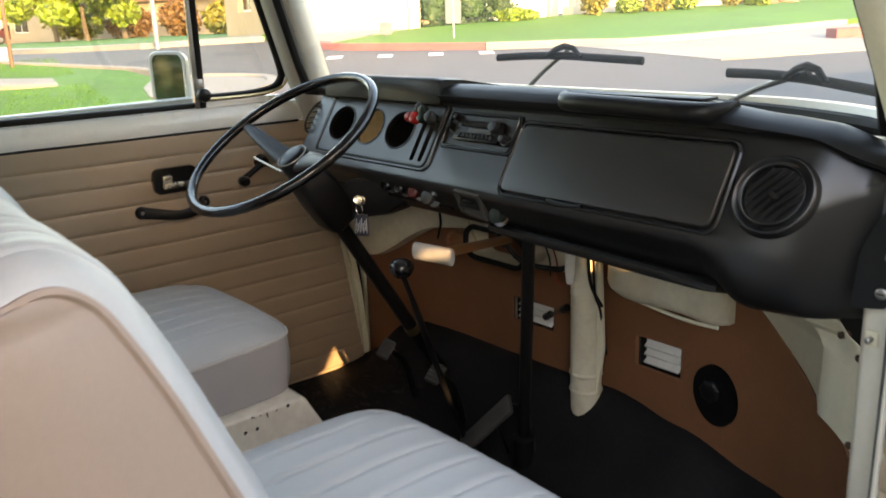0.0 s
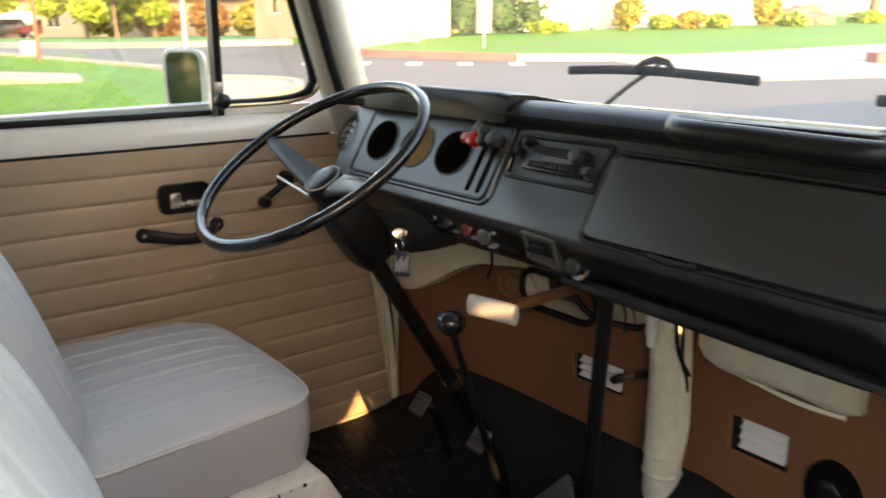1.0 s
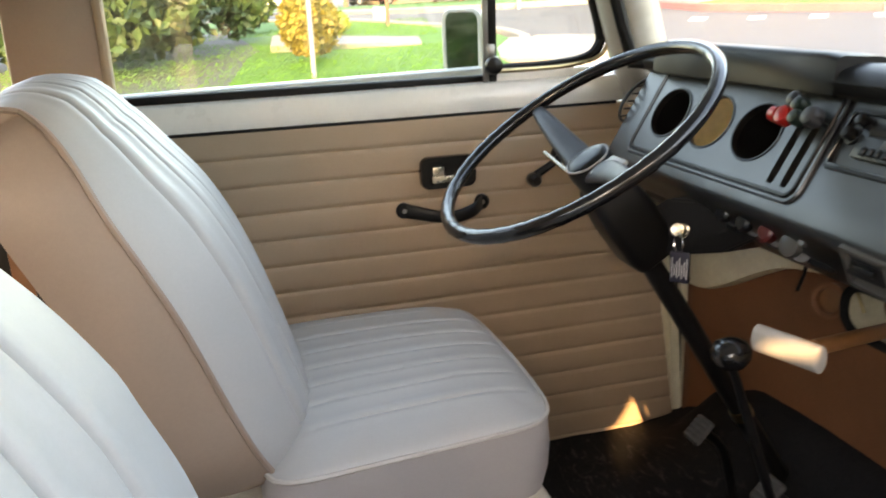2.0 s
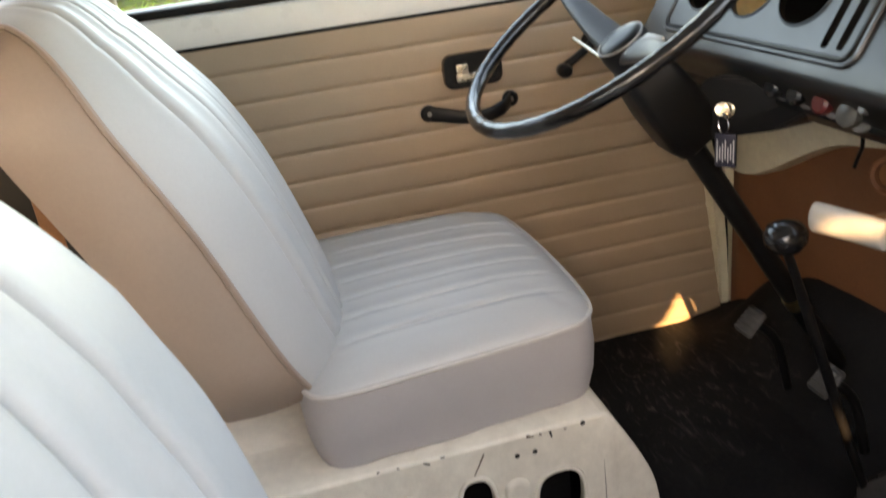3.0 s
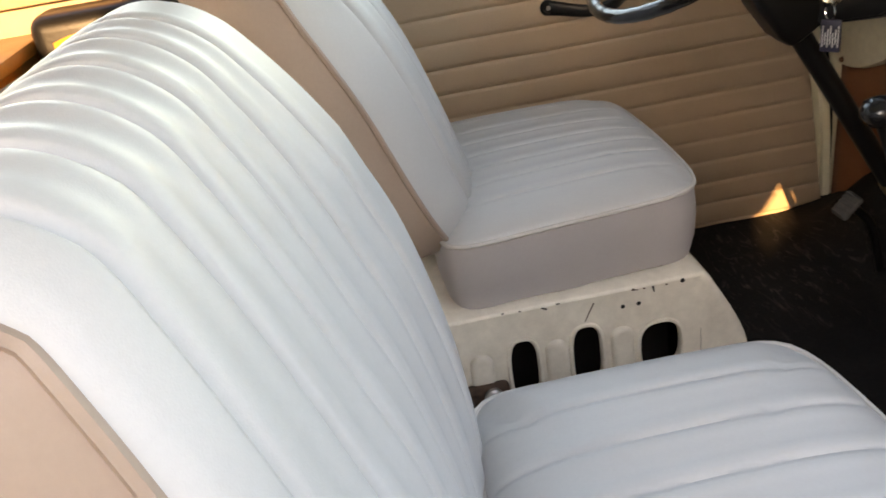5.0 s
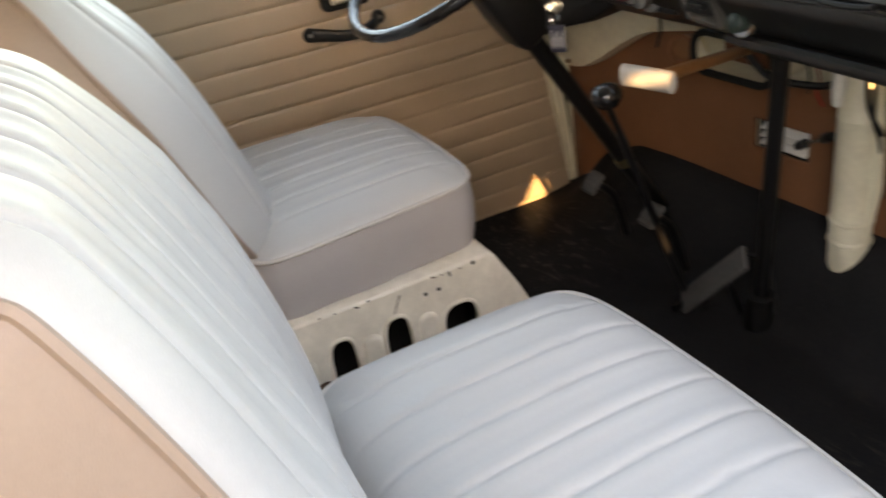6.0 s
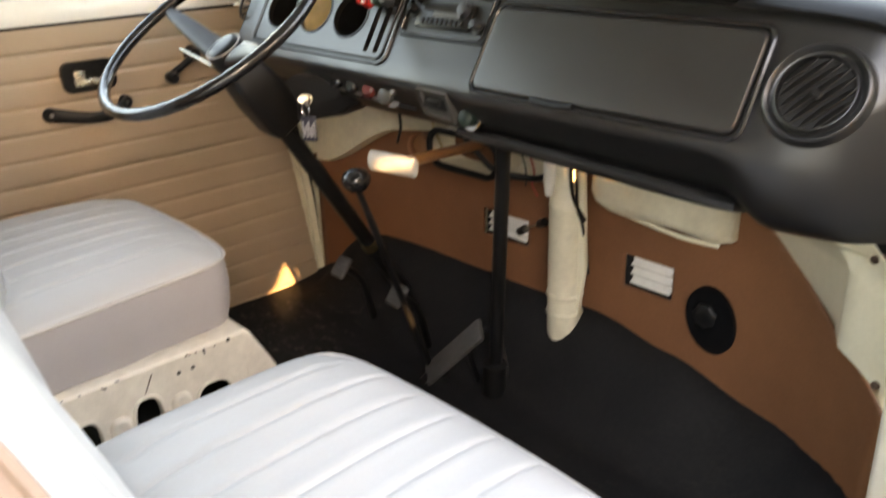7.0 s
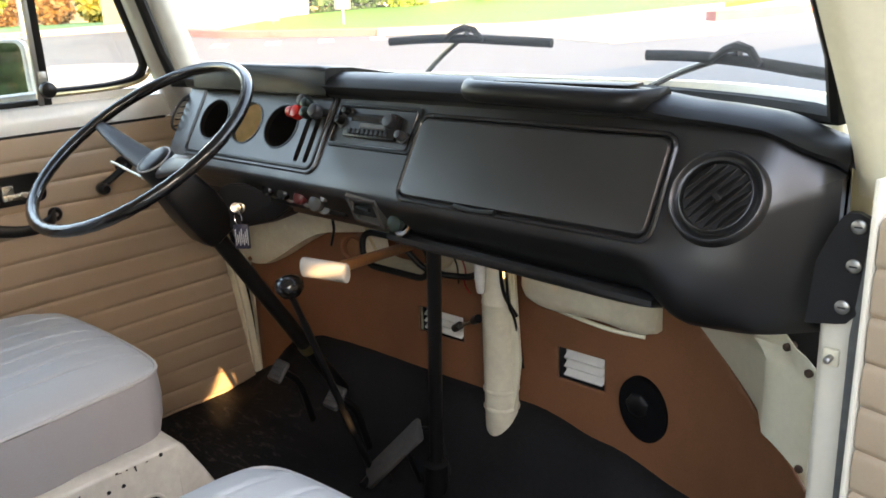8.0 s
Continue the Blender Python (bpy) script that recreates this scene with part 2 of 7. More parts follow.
M_GARAGE = material("white garage door", (0.72, 0.70, 0.66), 0.6, grain=(20, 0.03), stain=(1, 0.05), bump=(60, 0.03))
M_BROWNDOOR = material("brown house trim", (0.16, 0.08, 0.045), 0.6, grain=(30, 0.1), stain=(2, 0.1), bump=(60, 0.05))
M_BARK = material("bark", (0.17, 0.13, 0.095), 0.9, grain=(20, 0.2), stain=(4, 0.2), bump=(30, 0.5))
M_LEAF = material("leaves", (0.22, 0.33, 0.028), 0.55, grain=(1.5, 0.3), stain=(0.6, 0.25), bump=(30, 0.0))
M_LEAF_DARK = material("dark hedge leaves", (0.035, 0.085, 0.018), 0.6, grain=(3, 0.3), stain=(0.8, 0.25), bump=(30, 0.0))
M_LEAF_RUST = material("rusty leaves", (0.24, 0.12, 0.03), 0.6, grain=(3, 0.3), stain=(0.8, 0.25), bump=(30, 0.0))
# the gold puts warm low sunlight into green foliage
M_LEAF_SUNLIT = material("gold sunlit hedge leaves", (0.26, 0.19, 0.03), 0.6, grain=(3, 0.3), stain=(1.8, 0.3), bump=(30, 0.0), tint=(0.08, 0.12, 0.02))
M_LEAF_YELLOW = material("yellow leaves", (0.30, 0.26, 0.03), 0.6, grain=(3, 0.3), stain=(0.8, 0.25), bump=(30, 0.0))
M_GALV = material("galvanised steel", (0.36, 0.37, 0.38), 0.5, metal=0.7, bump=(60, 0.05))
M_SIGN = material("sign back", (0.11, 0.125, 0.15), 0.5, bump=(60, 0.02))
M_CARPAINT = material("dark car paint", (0.02, 0.022, 0.025), 0.25, bump=(40, 0.0), coat=0.8)
M_CARPAINT_RED = material("maroon car paint", (0.10, 0.02, 0.02), 0.25, bump=(40, 0.0), coat=0.8)
M_CARPAINT_WHITE = material("white car paint", (0.6, 0.6, 0.6), 0.25, bump=(40, 0.0), coat=0.8)
M_CARGLASS = material("dark car glass", (0.01, 0.012, 0.014), 0.1, bump=(40, 0.0))
M_TYRE = material("tyre rubber", (0.02, 0.02, 0.02), 0.8, bump=(80, 0.1))
M_ROCK = material("rock", (0.24, 0.17, 0.12), 0.85, grain=(8, 0.2), stain=(2, 0.2), bump=(10, 0.5))


# ---- building helpers ----
def part(name, bm, mat, parent=None, label="", smooth=38.0):
    """Links a bmesh as one mesh object, in world coordinates, under a thing or a part."""
    me = bpy.data.meshes.new(name)
    bmesh.ops.recalc_face_normals(bm, faces=bm.faces[:])
    bm.to_mesh(me)
    bm.free()
    if smooth:
        me.polygons.foreach_set("use_smooth", [True] * len(me.polygons))
        me.set_sharp_from_angle(angle=radians(smooth))
    for one in (mat if isinstance(mat, (list, tuple)) else (mat,)):
        me.materials.append(one)
    ob = new(name, me)
    if parent is not None:
        ob.parent = parent
        if parent.parent is None:
            ob.matrix_parent_inverse = parent.matrix_basis.inverted()
    if label:
        ob["label"] = label
    return ob


def thing(name, label, category, at=(0, 0, 0), group="", kind=""):
    e = new(name)
    e.empty_display_size = 0.05
    e.matrix_basis = Matrix.Translation(at)
    return tagged(e, label, category, group, kind)


def box(bm, lo, hi, bevel=0.0, seg=2, m=None):
    """A box between two corners, its edges rounded; m turns it afterwards."""
    lo, hi = Vector(lo), Vector(hi)
    g = bmesh.ops.create_cube(bm, size=1.0, matrix=Matrix.Translation((lo + hi) / 2) @ Matrix.Diagonal((*(hi - lo), 1)))
    vs = g["verts"]
    if bevel > 0:
        es = list({e for v in vs for e in v.link_edges})
        r = bmesh.ops.bevel(bm, geom=es, offset=bevel, segments=seg, affect="EDGES", profile=0.5)
        vs = list({v for f in r["faces"] for v in f.verts} | {v for v in vs if v.is_valid})
    if m is not None:
        bmesh.ops.transform(bm, matrix=m, verts=vs)
    return vs


def solid(lo, hi, bevel=0.0, seg=2, m=None):
    bm = bmesh.new()
    box(bm, lo, hi, bevel, seg, m)
    return bm


def skin(bm, rings, close_ring=True, cap=True, close_loft=False, mat=0):
    """Faces between rings of points, all of one length."""
    vr = [[bm.verts.new(p) for p in r] for r in rings]
    n = len(vr[0])
    pairs = list(zip(vr, vr[1:])) + ([(vr[-1], vr[0])] if close_loft else [])
    for a, b in pairs:
        for i in range(n if close_ring else n - 1):
            j = (i + 1) % n
            f = bm.faces.new((a[i], a[j], b[j], b[i]))
            f.material_index = mat
    if cap and close_ring and not close_loft:
        bm.faces.new(vr[0]).material_index = mat
        bm.faces.new(vr[-1][::-1]).material_index = mat
    return vr


def tube(bm, pts, r, n=12, closed=False, cap=True):
    """A round bar along points; r is one radius or one for each point."""
    pts = [Vector(p) for p in pts]
    rs = r if isinstance(r, (list, tuple)) else [r] * len(pts)
    rings, side = [], None
    for i, p in enumerate(pts):
        a = pts[i - 1] if (i or closed) else p
        b = pts[(i + 1) % len(pts)] if (i + 1 < len(pts) or closed) else p
        d = (b - a).normalized()
        if side is None:
            side = d.orthogonal().normalized()
        side = (side - d * side.dot(d)).normalized()
        up = d.cross(side)
        rings.append([p + (side * math.cos(2 * math.pi * k / n) + up * math.sin(2 * math.pi * k / n)) * rs[i] for k in range(n)])
    skin(bm, rings, True, cap, closed)
    return bm


def bar(pts, r, n=12, closed=False):
    return tube(bmesh.new(), pts, r, n, closed)


def smooth_path(pts, steps=6):
    """A Catmull-Rom curve through points."""
    pts = [Vector(p) for p in pts]
    out = []
    for i in range(len(pts) - 1):
        a, b, c, d = pts[max(i - 1, 0)], pts[i], pts[i + 1], pts[min(i + 2, len(pts) - 1)]
        for k in range(steps):
            t = k / steps
            out.append(0.5 * (2 * b + (c - a) * t + (2 * a - 5 * b + 4 * c - d) * t * t + (3 * b - a - 3 * c + d) * t ** 3))
    return out + [pts[-1]]


def lathe(bm, at, axis, prof, n=24, cap=True):
    """A turned body: prof gives (distance along the axis, radius)."""
    axis = Vector(axis).normalized()
    s = axis.orthogonal().normalized()
    u = axis.cross(s)
    rings = [[Vector(at) + axis * d + (s * math.cos(2 * math.pi * k / n) + u * math.sin(2 * math.pi * k / n)) * r for k in range(n)] for d, r in prof]
    skin(bm, rings, True, cap)
    return bm


def turned(at, axis, prof, n=24, cap=True):
    return lathe(bmesh.new(), at, axis, prof, n, cap)


def rounded(w, h, r, n=5):
    """Corner-rounded rectangle about the origin, as 2D points."""
    out = []
    for cx, cy, a0 in ((w / 2 - r, h / 2 - r, 0), (-w / 2 + r, h / 2 - r, 90), (-w / 2 + r, -h / 2 + r, 180), (w / 2 - r, -h / 2 + r, 270)):
        for k in range(n + 1):
            a = radians(a0 + 90 * k / n)
            out.append((cx + r * math.cos(a), cy + r * math.sin(a)))
    return out


def lerp_table(table, x):
    """Reads a value, or a tuple of them, from rows of (x, value, ...)."""
    if x <= table[0][0]:
        return table[0][1:]
    for a, b in zip(table, table[1:]):
        if x <= b[0]:
            t = (x - a[0]) / (b[0] - a[0])
            t = t * t * (3 - 2 * t)
            return tuple(p + (q - p) * t for p, q in zip(a[1:], b[1:]))
    return table[-1][1:]


def line_table(table, x):
    """As lerp_table, but straight from row to row."""
    for a, b in zip(table, table[1:]):
        if x <= b[0]:
            t = max(0.0, (x - a[0]) / (b[0] - a[0]))
            return a[1] + (b[1] - a[1]) * t
    return table[-1][1]


def holed_plate(to3d, outer, holes, depth, n=48):
    """A plate with openings that go through it. Cells side by side: outer is a list of (u0, v0, u1, v1), holes of (cu, cv, ru, rv, power)
    or None; to3d(u, v, d) gives the place, d being the depth below the face."""
    bm = bmesh.new()
    for (u0, v0, u1, v1), hole in zip(outer, holes):
        if hole is None:
            vs = [bm.verts.new(to3d(u, v, 0)) for u, v in ((u0, v0), (u1, v0), (u1, v1), (u0, v1))]
            bm.faces.new(vs)
            continue
        cu, cv, ru, rv, pw = hole
        inner, edge = [], []
        for k in range(n):
            a = 2 * math.pi * (k + 0.5) / n
            c, s = math.cos(a), math.sin(a)
            inner.append((cu + ru * math.copysign(abs(c) ** (2 / pw), c), cv + rv * math.copysign(abs(s) ** (2 / pw), s)))
            tu = ((u1 - cu) if c > 0 else (cu - u0)) / max(abs(c), 1e-6)
            tv = ((v1 - cv) if s > 0 else (cv - v0)) / max(abs(s), 1e-6)
            t = min(tu, tv)
            edge.append((cu + c * t, cv + s * t))
        a = [bm.verts.new(to3d(u, v, 0)) for u, v in edge]
        b = [bm.verts.new(to3d(u, v, 0)) for u, v in inner]
        d = [bm.verts.new(to3d(u, v, depth)) for u, v in inner]
        for i in range(n):
            j = (i + 1) % n
            bm.faces.new((a[i], a[j], b[j], b[i]))
            bm.faces.new((b[i], b[j], d[j], d[i]))
            (p, q), (r, s) = edge[i], edge[j]
            if min(abs(p - r), abs(q - s)) > 1e-6:
                cu2 = u1 if max(p, r) > u1 - 1e-6 else u0
                cv2 = v1 if max(q, s) > v1 - 1e-6 else v0
                bm.faces.new((a[i], a[j], bm.verts.new(to3d(cu2, cv2, 0))))
    bmesh.ops.remove_doubles(bm, verts=bm.verts[:], dist=0.00005)
    return bm


def bars_of_writing(parent, to3d, rows, mat, name="printed_bar"):
    """Plain bars in place of lettering that cannot be read."""
    for u0, v0, u1, v1 in rows:
        bm = bmesh.new()
        vs = [bm.verts.new(to3d(u, v, 0.0006)) for u, v in ((u0, v0), (u1, v0), (u1, v1), (u0, v1))]
        lo = [bm.verts.new(to3d(u, v, -0.0002)) for u, v in ((u0, v0), (u1, v0), (u1, v1), (u0, v1))]
        bm.faces.new(vs)
        for i in range(4):
            bm.faces.new((vs[i], vs[(i + 1) % 4], lo[(i + 1) % 4], lo[i]))
        part(name, bm, mat, parent, smooth=0)


# ---- the cab's shell ----
FLOOR_Z = -0.02


def nose_y(x):
    """Where the front of the cab runs, in plan."""
    d = abs(x - 0.785)
    if x < 0.785:
        return 0.985 - 0.05 * max(0.0, d - 0.33) ** 2 / 0.2
    return 0.985 - 1.65 * max(0.0, d - 0.33) ** 2


def floor_height(x, y):
    lip = nose_y(max(x, 0.785)) - 0.015
    toe = min(1.0, max(0.0, (y - lip + 0.17) / 0.17))
    rise = lerp_table([(0.0, 0.015), (0.06, 0.05), (0.15, 0.135), (0.25, 0.165), (0.86, 0.170), (1.04, 0.145), (1.185, 0.110), (1.30, 0.115), (1.40, 0.13)], x)[0]
    sag = 0.004 * noise.noise(Vector((x * 5, y * 5, 0.3))) + 0.002 * noise.noise(Vector((x * 17, y * 17, 2.0)))
    return FLOOR_Z + rise * toe * toe * (3 - 2 * toe) + sag


def build_shell():
    bm = bmesh.new()
    xs = [-0.03 + 1.6 * i / 64 for i in range(65)]
    ys = [-3.0, -2.0, -1.0, -0.5] + [-0.3 + 1.36 * i / 68 for i in range(69)]
    skin(bm, [[(x, y, floor_height(x, y)) for x in xs] for y in ys], False, False)
    ob = part("floor", bm, M_RUBBER, smooth=60)
    so = ob.modifiers.new("thickness", "SOLIDIFY")
    so.thickness, so.offset = 0.012, -1
    tagged(ob, "worn black rubber mat over the cab floor", "floor", kind="structure")

    bm = bmesh.new()
    xs = [-0.06 + 1.47 * i / 60 for i in range(61)]
    front = [[(x, nose_y(x) + 0.02 + 0.05 * max(0, 0.3 - z), z) for x in xs] for z in [-0.15 + 0.94 * k / 16 for k in range(17)]]
    skin(bm, front, False, False)
    ob = part("wall_front", bm, M_CREAM, smooth=60)
    so = ob.modifiers.new("thickness", "SOLIDIFY")
    so.thickness, so.offset = 0.025, 1
    tagged(ob, "cream painted sheet metal nose behind the kick board", "wall", kind="structure")

    # hardboard kick panel with two cut-outs for the vents
    bm = bmesh.new()
    cuts = [(0.568, 0.692, 0.247, 0.303), (0.925, 1.026, 0.238, 0.302)]
    xs = sorted({round(0.02 + 1.42 * i / 73, 4) for i in range(74)} | {c[0] for c in cuts} | {c[1] for c in cuts})
    zs = sorted({round(-0.03 + 0.50 * i / 46, 4) for i in range(47)} | {c[2] for c in cuts} | {c[3] for c in cuts})

    def top(x):
        return line_table([(0.0, 0.33), (0.08, 0.335), (0.16, 0.37), (0.22, 0.41), (0.30, 0.45), (0.6, 0.475), (1.08, 0.46), (1.125, 0.455), (1.186, 0.432), (1.24, 0.393), (1.29, 0.353), (1.343, 0.317), (1.385, 0.305), (1.407, 0.293), (1.44, 0.280)], x)

    made = {}

    def vert(x, z):
        z = min(z, top(x))
        key = (x, round(z, 4))
        if key not in made:
            wave = 0.003 * noise.noise(Vector((x * 6, z * 6, 5)))
            made[key] = bm.verts.new((x, nose_y(x) - 0.012 + wave, z))
        return made[key]
    for a, b in zip(xs, xs[1:]):
        for c, d in zip(zs, zs[1:]):
            mx, mz = (a + b) / 2, (c + d) / 2
            if any(u0 < mx < u1 and v0 < mz < v1 for u0, u1, v0, v1 in cuts):
                continue
            vs = []
            for v in (vert(a, c), vert(b, c), vert(b, d), vert(a, d)):
                if v not in vs:
                    vs.append(v)
            if len(vs) > 2:
                try:
                    bm.faces.new(vs)
                except ValueError:
                    pass
    ob = part("trim_kick_board", bm, M_BOARD, smooth=60)
    so = ob.modifiers.new("thickness", "SOLIDIFY")
    so.thickness, so.offset = 0.005, 0
    tagged(ob, "brown hardboard kick panel across the front footwell", "kick panel", kind="structure")


def pleated_card(name, origin, along, length_at, z0, z1, pitch, depth, mat, parent, out=1.0):
    """A padded card with level pleats. along: unit vector in plan; length_at(z) gives where it begins and ends; it bulges to its left times out."""
    bm = bmesh.new()
    along = Vector(along)
    normal = Vector((along.y, -along.x, 0)) * out
    nz = int((z1 - z0) / pitch * 16)
    rings = []
    for k in range(nz + 1):
        z = z0 + (z1 - z0) * k / nz
        a, b = length_at(z)
        ph = ((z1 - z) / pitch) % 1.0
        groove = math.exp(-(min(ph, 1 - ph) / 0.06) ** 2)
        puff = depth * (0.75 + 0.25 * math.sin(math.pi * ph)) - depth * 0.8 * groove
        row = []
        for i in range(41):
            s = a + (b - a) * i / 40
            wob = 0.0012 * noise.noise(Vector((s * 9, z * 30, 1.7)))
            row.append(Vector(origin) + along * s + normal * (0.012 + puff + wob) + Vector((0, 0, z + 0.0015 * noise.noise(Vector((s * 5, z * 8, 0))))))
        rings.append(row)
    skin(bm, rings, False, False)
    edge = []
    for row in (rings[0], rings[-1]):
        edge.append([p - normal * 0.02 for p in row])
    skin(bm, [rings[0], edge[0]], False, False)
    skin(bm, [rings[-1], edge[1]], False, False)
    for k in (0, -1):
        skin(bm, [[r[k] for r in rings], [r[k] - normal * 0.02 for r in rings]], False, False)
    return part(name, bm, mat, parent, smooth=50)


def build_driver_door():
    door = thing("door_1", "closed driver door with tan pleated vinyl card and white sill", "door", (0, 0.3, FLOOR_Z), kind="structure")

    def span(z):
        f = 0.795 + (0.70 - z) * 0.155
        if z > 0.66:
            f -= 0.03 * ((z - 0.66) / 0.04) ** 2
        return -0.20, f
    pleated_card("card", (0, 0, 0), (0, 1, 0), span, -0.03, 0.702, 0.0505, 0.0045, M_CARD, door, 1)
    # steel skin behind the card
    part("inner_skin", solid((-0.045, -0.22, -0.12), (-0.006, 0.93, 0.70), 0.004), M_CREAM, door)
    # sill and window surround
    bm = bmesh.new()
    prof = [(-0.05, 0.70), (0.013, 0.70), (0.016, 0.712), (0.013, 0.735), (0.004, 0.748), (-0.012, 0.752), (-0.05, 0.752)]
    skin(bm, [[(x, y, z + 0.006 * max(0, y)) for x, z in prof] for y in [-0.22 + 0.98 * i / 24 for i in range(25)]], True, True)
    part("window_sill", bm, M_SILL, door, "white painted metal sill")
    part("window_seal", solid((-0.028, -0.18, 0.750), (-0.010, 0.50, 0.766), 0.005), M_SEAL, door)
    part("quarter_light_rail", solid((-0.034, 0.503, 0.748), (-0.008, 0.715, 0.770), 0.003), M_SILL, door, "white rail under the quarter light")
    bm = bmesh.new()
    skin(bm, [[(-0.088, y, 0.70), (-0.052, y, 0.70), (-0.052, y, z - 0.003), (-0.056, y, z), (-0.080, y, z), (-0.088, y, z - 0.006)] for y, z in ((-0.20, 0.7655), (0.15, 0.771), (0.50, 0.7775))])
    part("outer_ledge", bm, M_SILL, door, "white outer edge of the door")
    part("card_gap", bar([(0.0155, -0.21, 0.7005), (0.0155, 0.3, 0.7005), (0.0155, 0.745, 0.703)], 0.0028, 6), M_SEAL, door, "dark gap under the sill")
    # quarter light: black frame with rounded corner, and its post
    frame_path = smooth_path([(-0.015, 0.503, 0.775), (-0.015, 0.62, 0.776), (-0.015, 0.692, 0.785), (-0.015, 0.720, 0.806), (-0.015, 0.722, 0.84), (-0.015, 0.690, 0.95), (-0.015, 0.655, 1.07), (-0.015, 0.62, 1.18)], 6)
    part("quarter_light_frame", bar(frame_path, 0.010, 8), M_SEAL, door)
    part("quarter_light_bead", bar([p + Vector((0.010, 0.012, -0.002)) for p in frame_path], 0.004, 8), M_BRASS, door, "bright metal bead round the quarter light")
    part("quarter_light_post", solid((-0.026, 0.494, 0.752), (-0.004, 0.512, 1.20), 0.004), M_SEAL, door)
    part("quarter_light_post_edge", solid((-0.010, 0.484, 0.752), (-0.001, 0.495, 1.20), 0.003), M_STEEL, door)
    latch = part("quarter_light_catch", turned((0.0, 0.497, 0.785), (1, 0, 0), [(-0.004, 0.006), (0.008, 0.006), (0.010, 0.015), (0.018, 0.0175), (0.026, 0.015), (0.030, 0.006)], 20), M_BLACK, door, "round black quarter light knob")
    part("catch_stem", solid((-0.003, 0.489, 0.795), (0.006, 0.505, 0.822), 0.003), M_STEEL, latch)
    # metal round the window: top rail, front corner
    part("top_rail", solid((-0.05, -0.22, 1.205), (0.0, 0.64, 1.26), 0.01), M_SILL, door)
    pane = part("pane", solid((-0.021, -0.17, 0.755), (-0.018, 0.493, 1.21)), M_GLASS, door, smooth=0)
    pane.visible_shadow = False
    bm = bmesh.new()
    loop = [(0.512, 0.775), (0.69, 0.785), (0.72, 0.81), (0.69, 0.95), (0.62, 1.19), (0.512, 1.19)]
    skin(bm, [[(-0.017, y, z) for y, z in loop], [(-0.014, y, z) for y, z in loop]])
    pane = part("quarter_light_pane", bm, M_GLASS, door, smooth=0)
    pane.visible_shadow = False

    # recessed release handle
    bm = bmesh.new()
    out = rounded(0.108, 0.062, 0.016)
    inn = rounded(0.084, 0.040, 0.012)
    rings = [[(0.010, 0.403 + u, 0.598 + v) for u, v in out], [(0.027, 0.403 + u * 0.97, 0.598 + v * 0.95) for u, v in out],
             [(0.027, 0.403 + u, 0.598 + v) for u, v in inn], [(0.0195, 0.403 + u * 0.97, 0.598 + v * 0.97) for u, v in inn]]
    skin(bm, rings, True, True)
    h = part("release_handle", bm, M_GLOSS, door, "black recessed release with a chrome lever")
    part("lever", solid((0.020, 0.372, 0.579), (0.030, 0.436, 0.592), 0.003), M_KEY, h, "chrome lever")
    part("lever_tab", solid((0.020, 0.372, 0.585), (0.028, 0.394, 0.610), 0.003), M_KEY, h, "chrome lever")
    # pull strap
    path = smooth_path([(0.018, 0.316, 0.532), (0.030, 0.335, 0.529), (0.050, 0.375, 0.522), (0.052, 0.41, 0.520), (0.042, 0.445, 0.526), (0.020, 0.468, 0.534)], 6)
    bm = bmesh.new()
    rings = []
    for i, p in enumerate(path):
        t = i / (len(path) - 1)
        w = 0.011 + 0.004 * abs(2 * t - 1)
        rings.append([p + Vector((0.005 * math.cos(a), 0, w * math.sin(a))) for a in [2 * math.pi * k / 12 for k in range(12)]])
    skin(bm, rings)
    pull = part("pull_strap", bm, M_BLACK, door, "black door pull")
    for y, z in ((0.316, 0.532), (0.468, 0.534)):
        part("end_cap", turned((0.012, y, z), (1, 0, 0), [(0, 0.015), (0.008, 0.015), (0.012, 0.011)], 16), M_BLACK, pull)
        part("screw", turned((0.022, y, z), (1, 0, 0), [(0, 0.005), (0.004, 0.004)], 10), M_STEEL, pull)
    # window winder
    win = part("window_winder", turned((0.012, 0.628, 0.612), (1, 0, 0), [(0, 0.018), (0.008, 0.018), (0.018, 0.012), (0.026, 0.012)], 20), M_BLACK, door, "black window winder")
    part("winder_arm", bar([(0.034, 0.628, 0.612), (0.044, 0.592, 0.594), (0.046, 0.560, 0.577)], [0.0085, 0.007, 0.008], 10), M_BLACK, win)
    part("winder_knob", turned((0.044, 0.558, 0.576), (1, 0, 0), [(0, 0.007), (0.006, 0.012), (0.024, 0.013), (0.032, 0.008)], 16), M_BLACK, win)


def pillar_ring(side, z):
    """A section of a front pillar; side 0: driver's, 1: passenger's."""
    lean = (z - 0.80) * 0.34
    pts = [(-0.045, 0.76), (-0.012, 0.738), (0.045, 0.722), (0.078, 0.74), (0.086, 0.772), (0.075, 0.80), (0.02, 0.85), (-0.045, 0.86)]
    out = []
    for x, y in pts:
        inward = 0.10 * max(0.0, z - 0.80) if side == 0 else 0.22 * max(0.0, z - 0.72) + (0.016 if x > 0.04 else 0.0)
        x2, y2 = x + inward, y - lean
        out.append((x2, y2, z) if side == 0 else (1.565 - x2, y2 - 0.02, z))
    return out


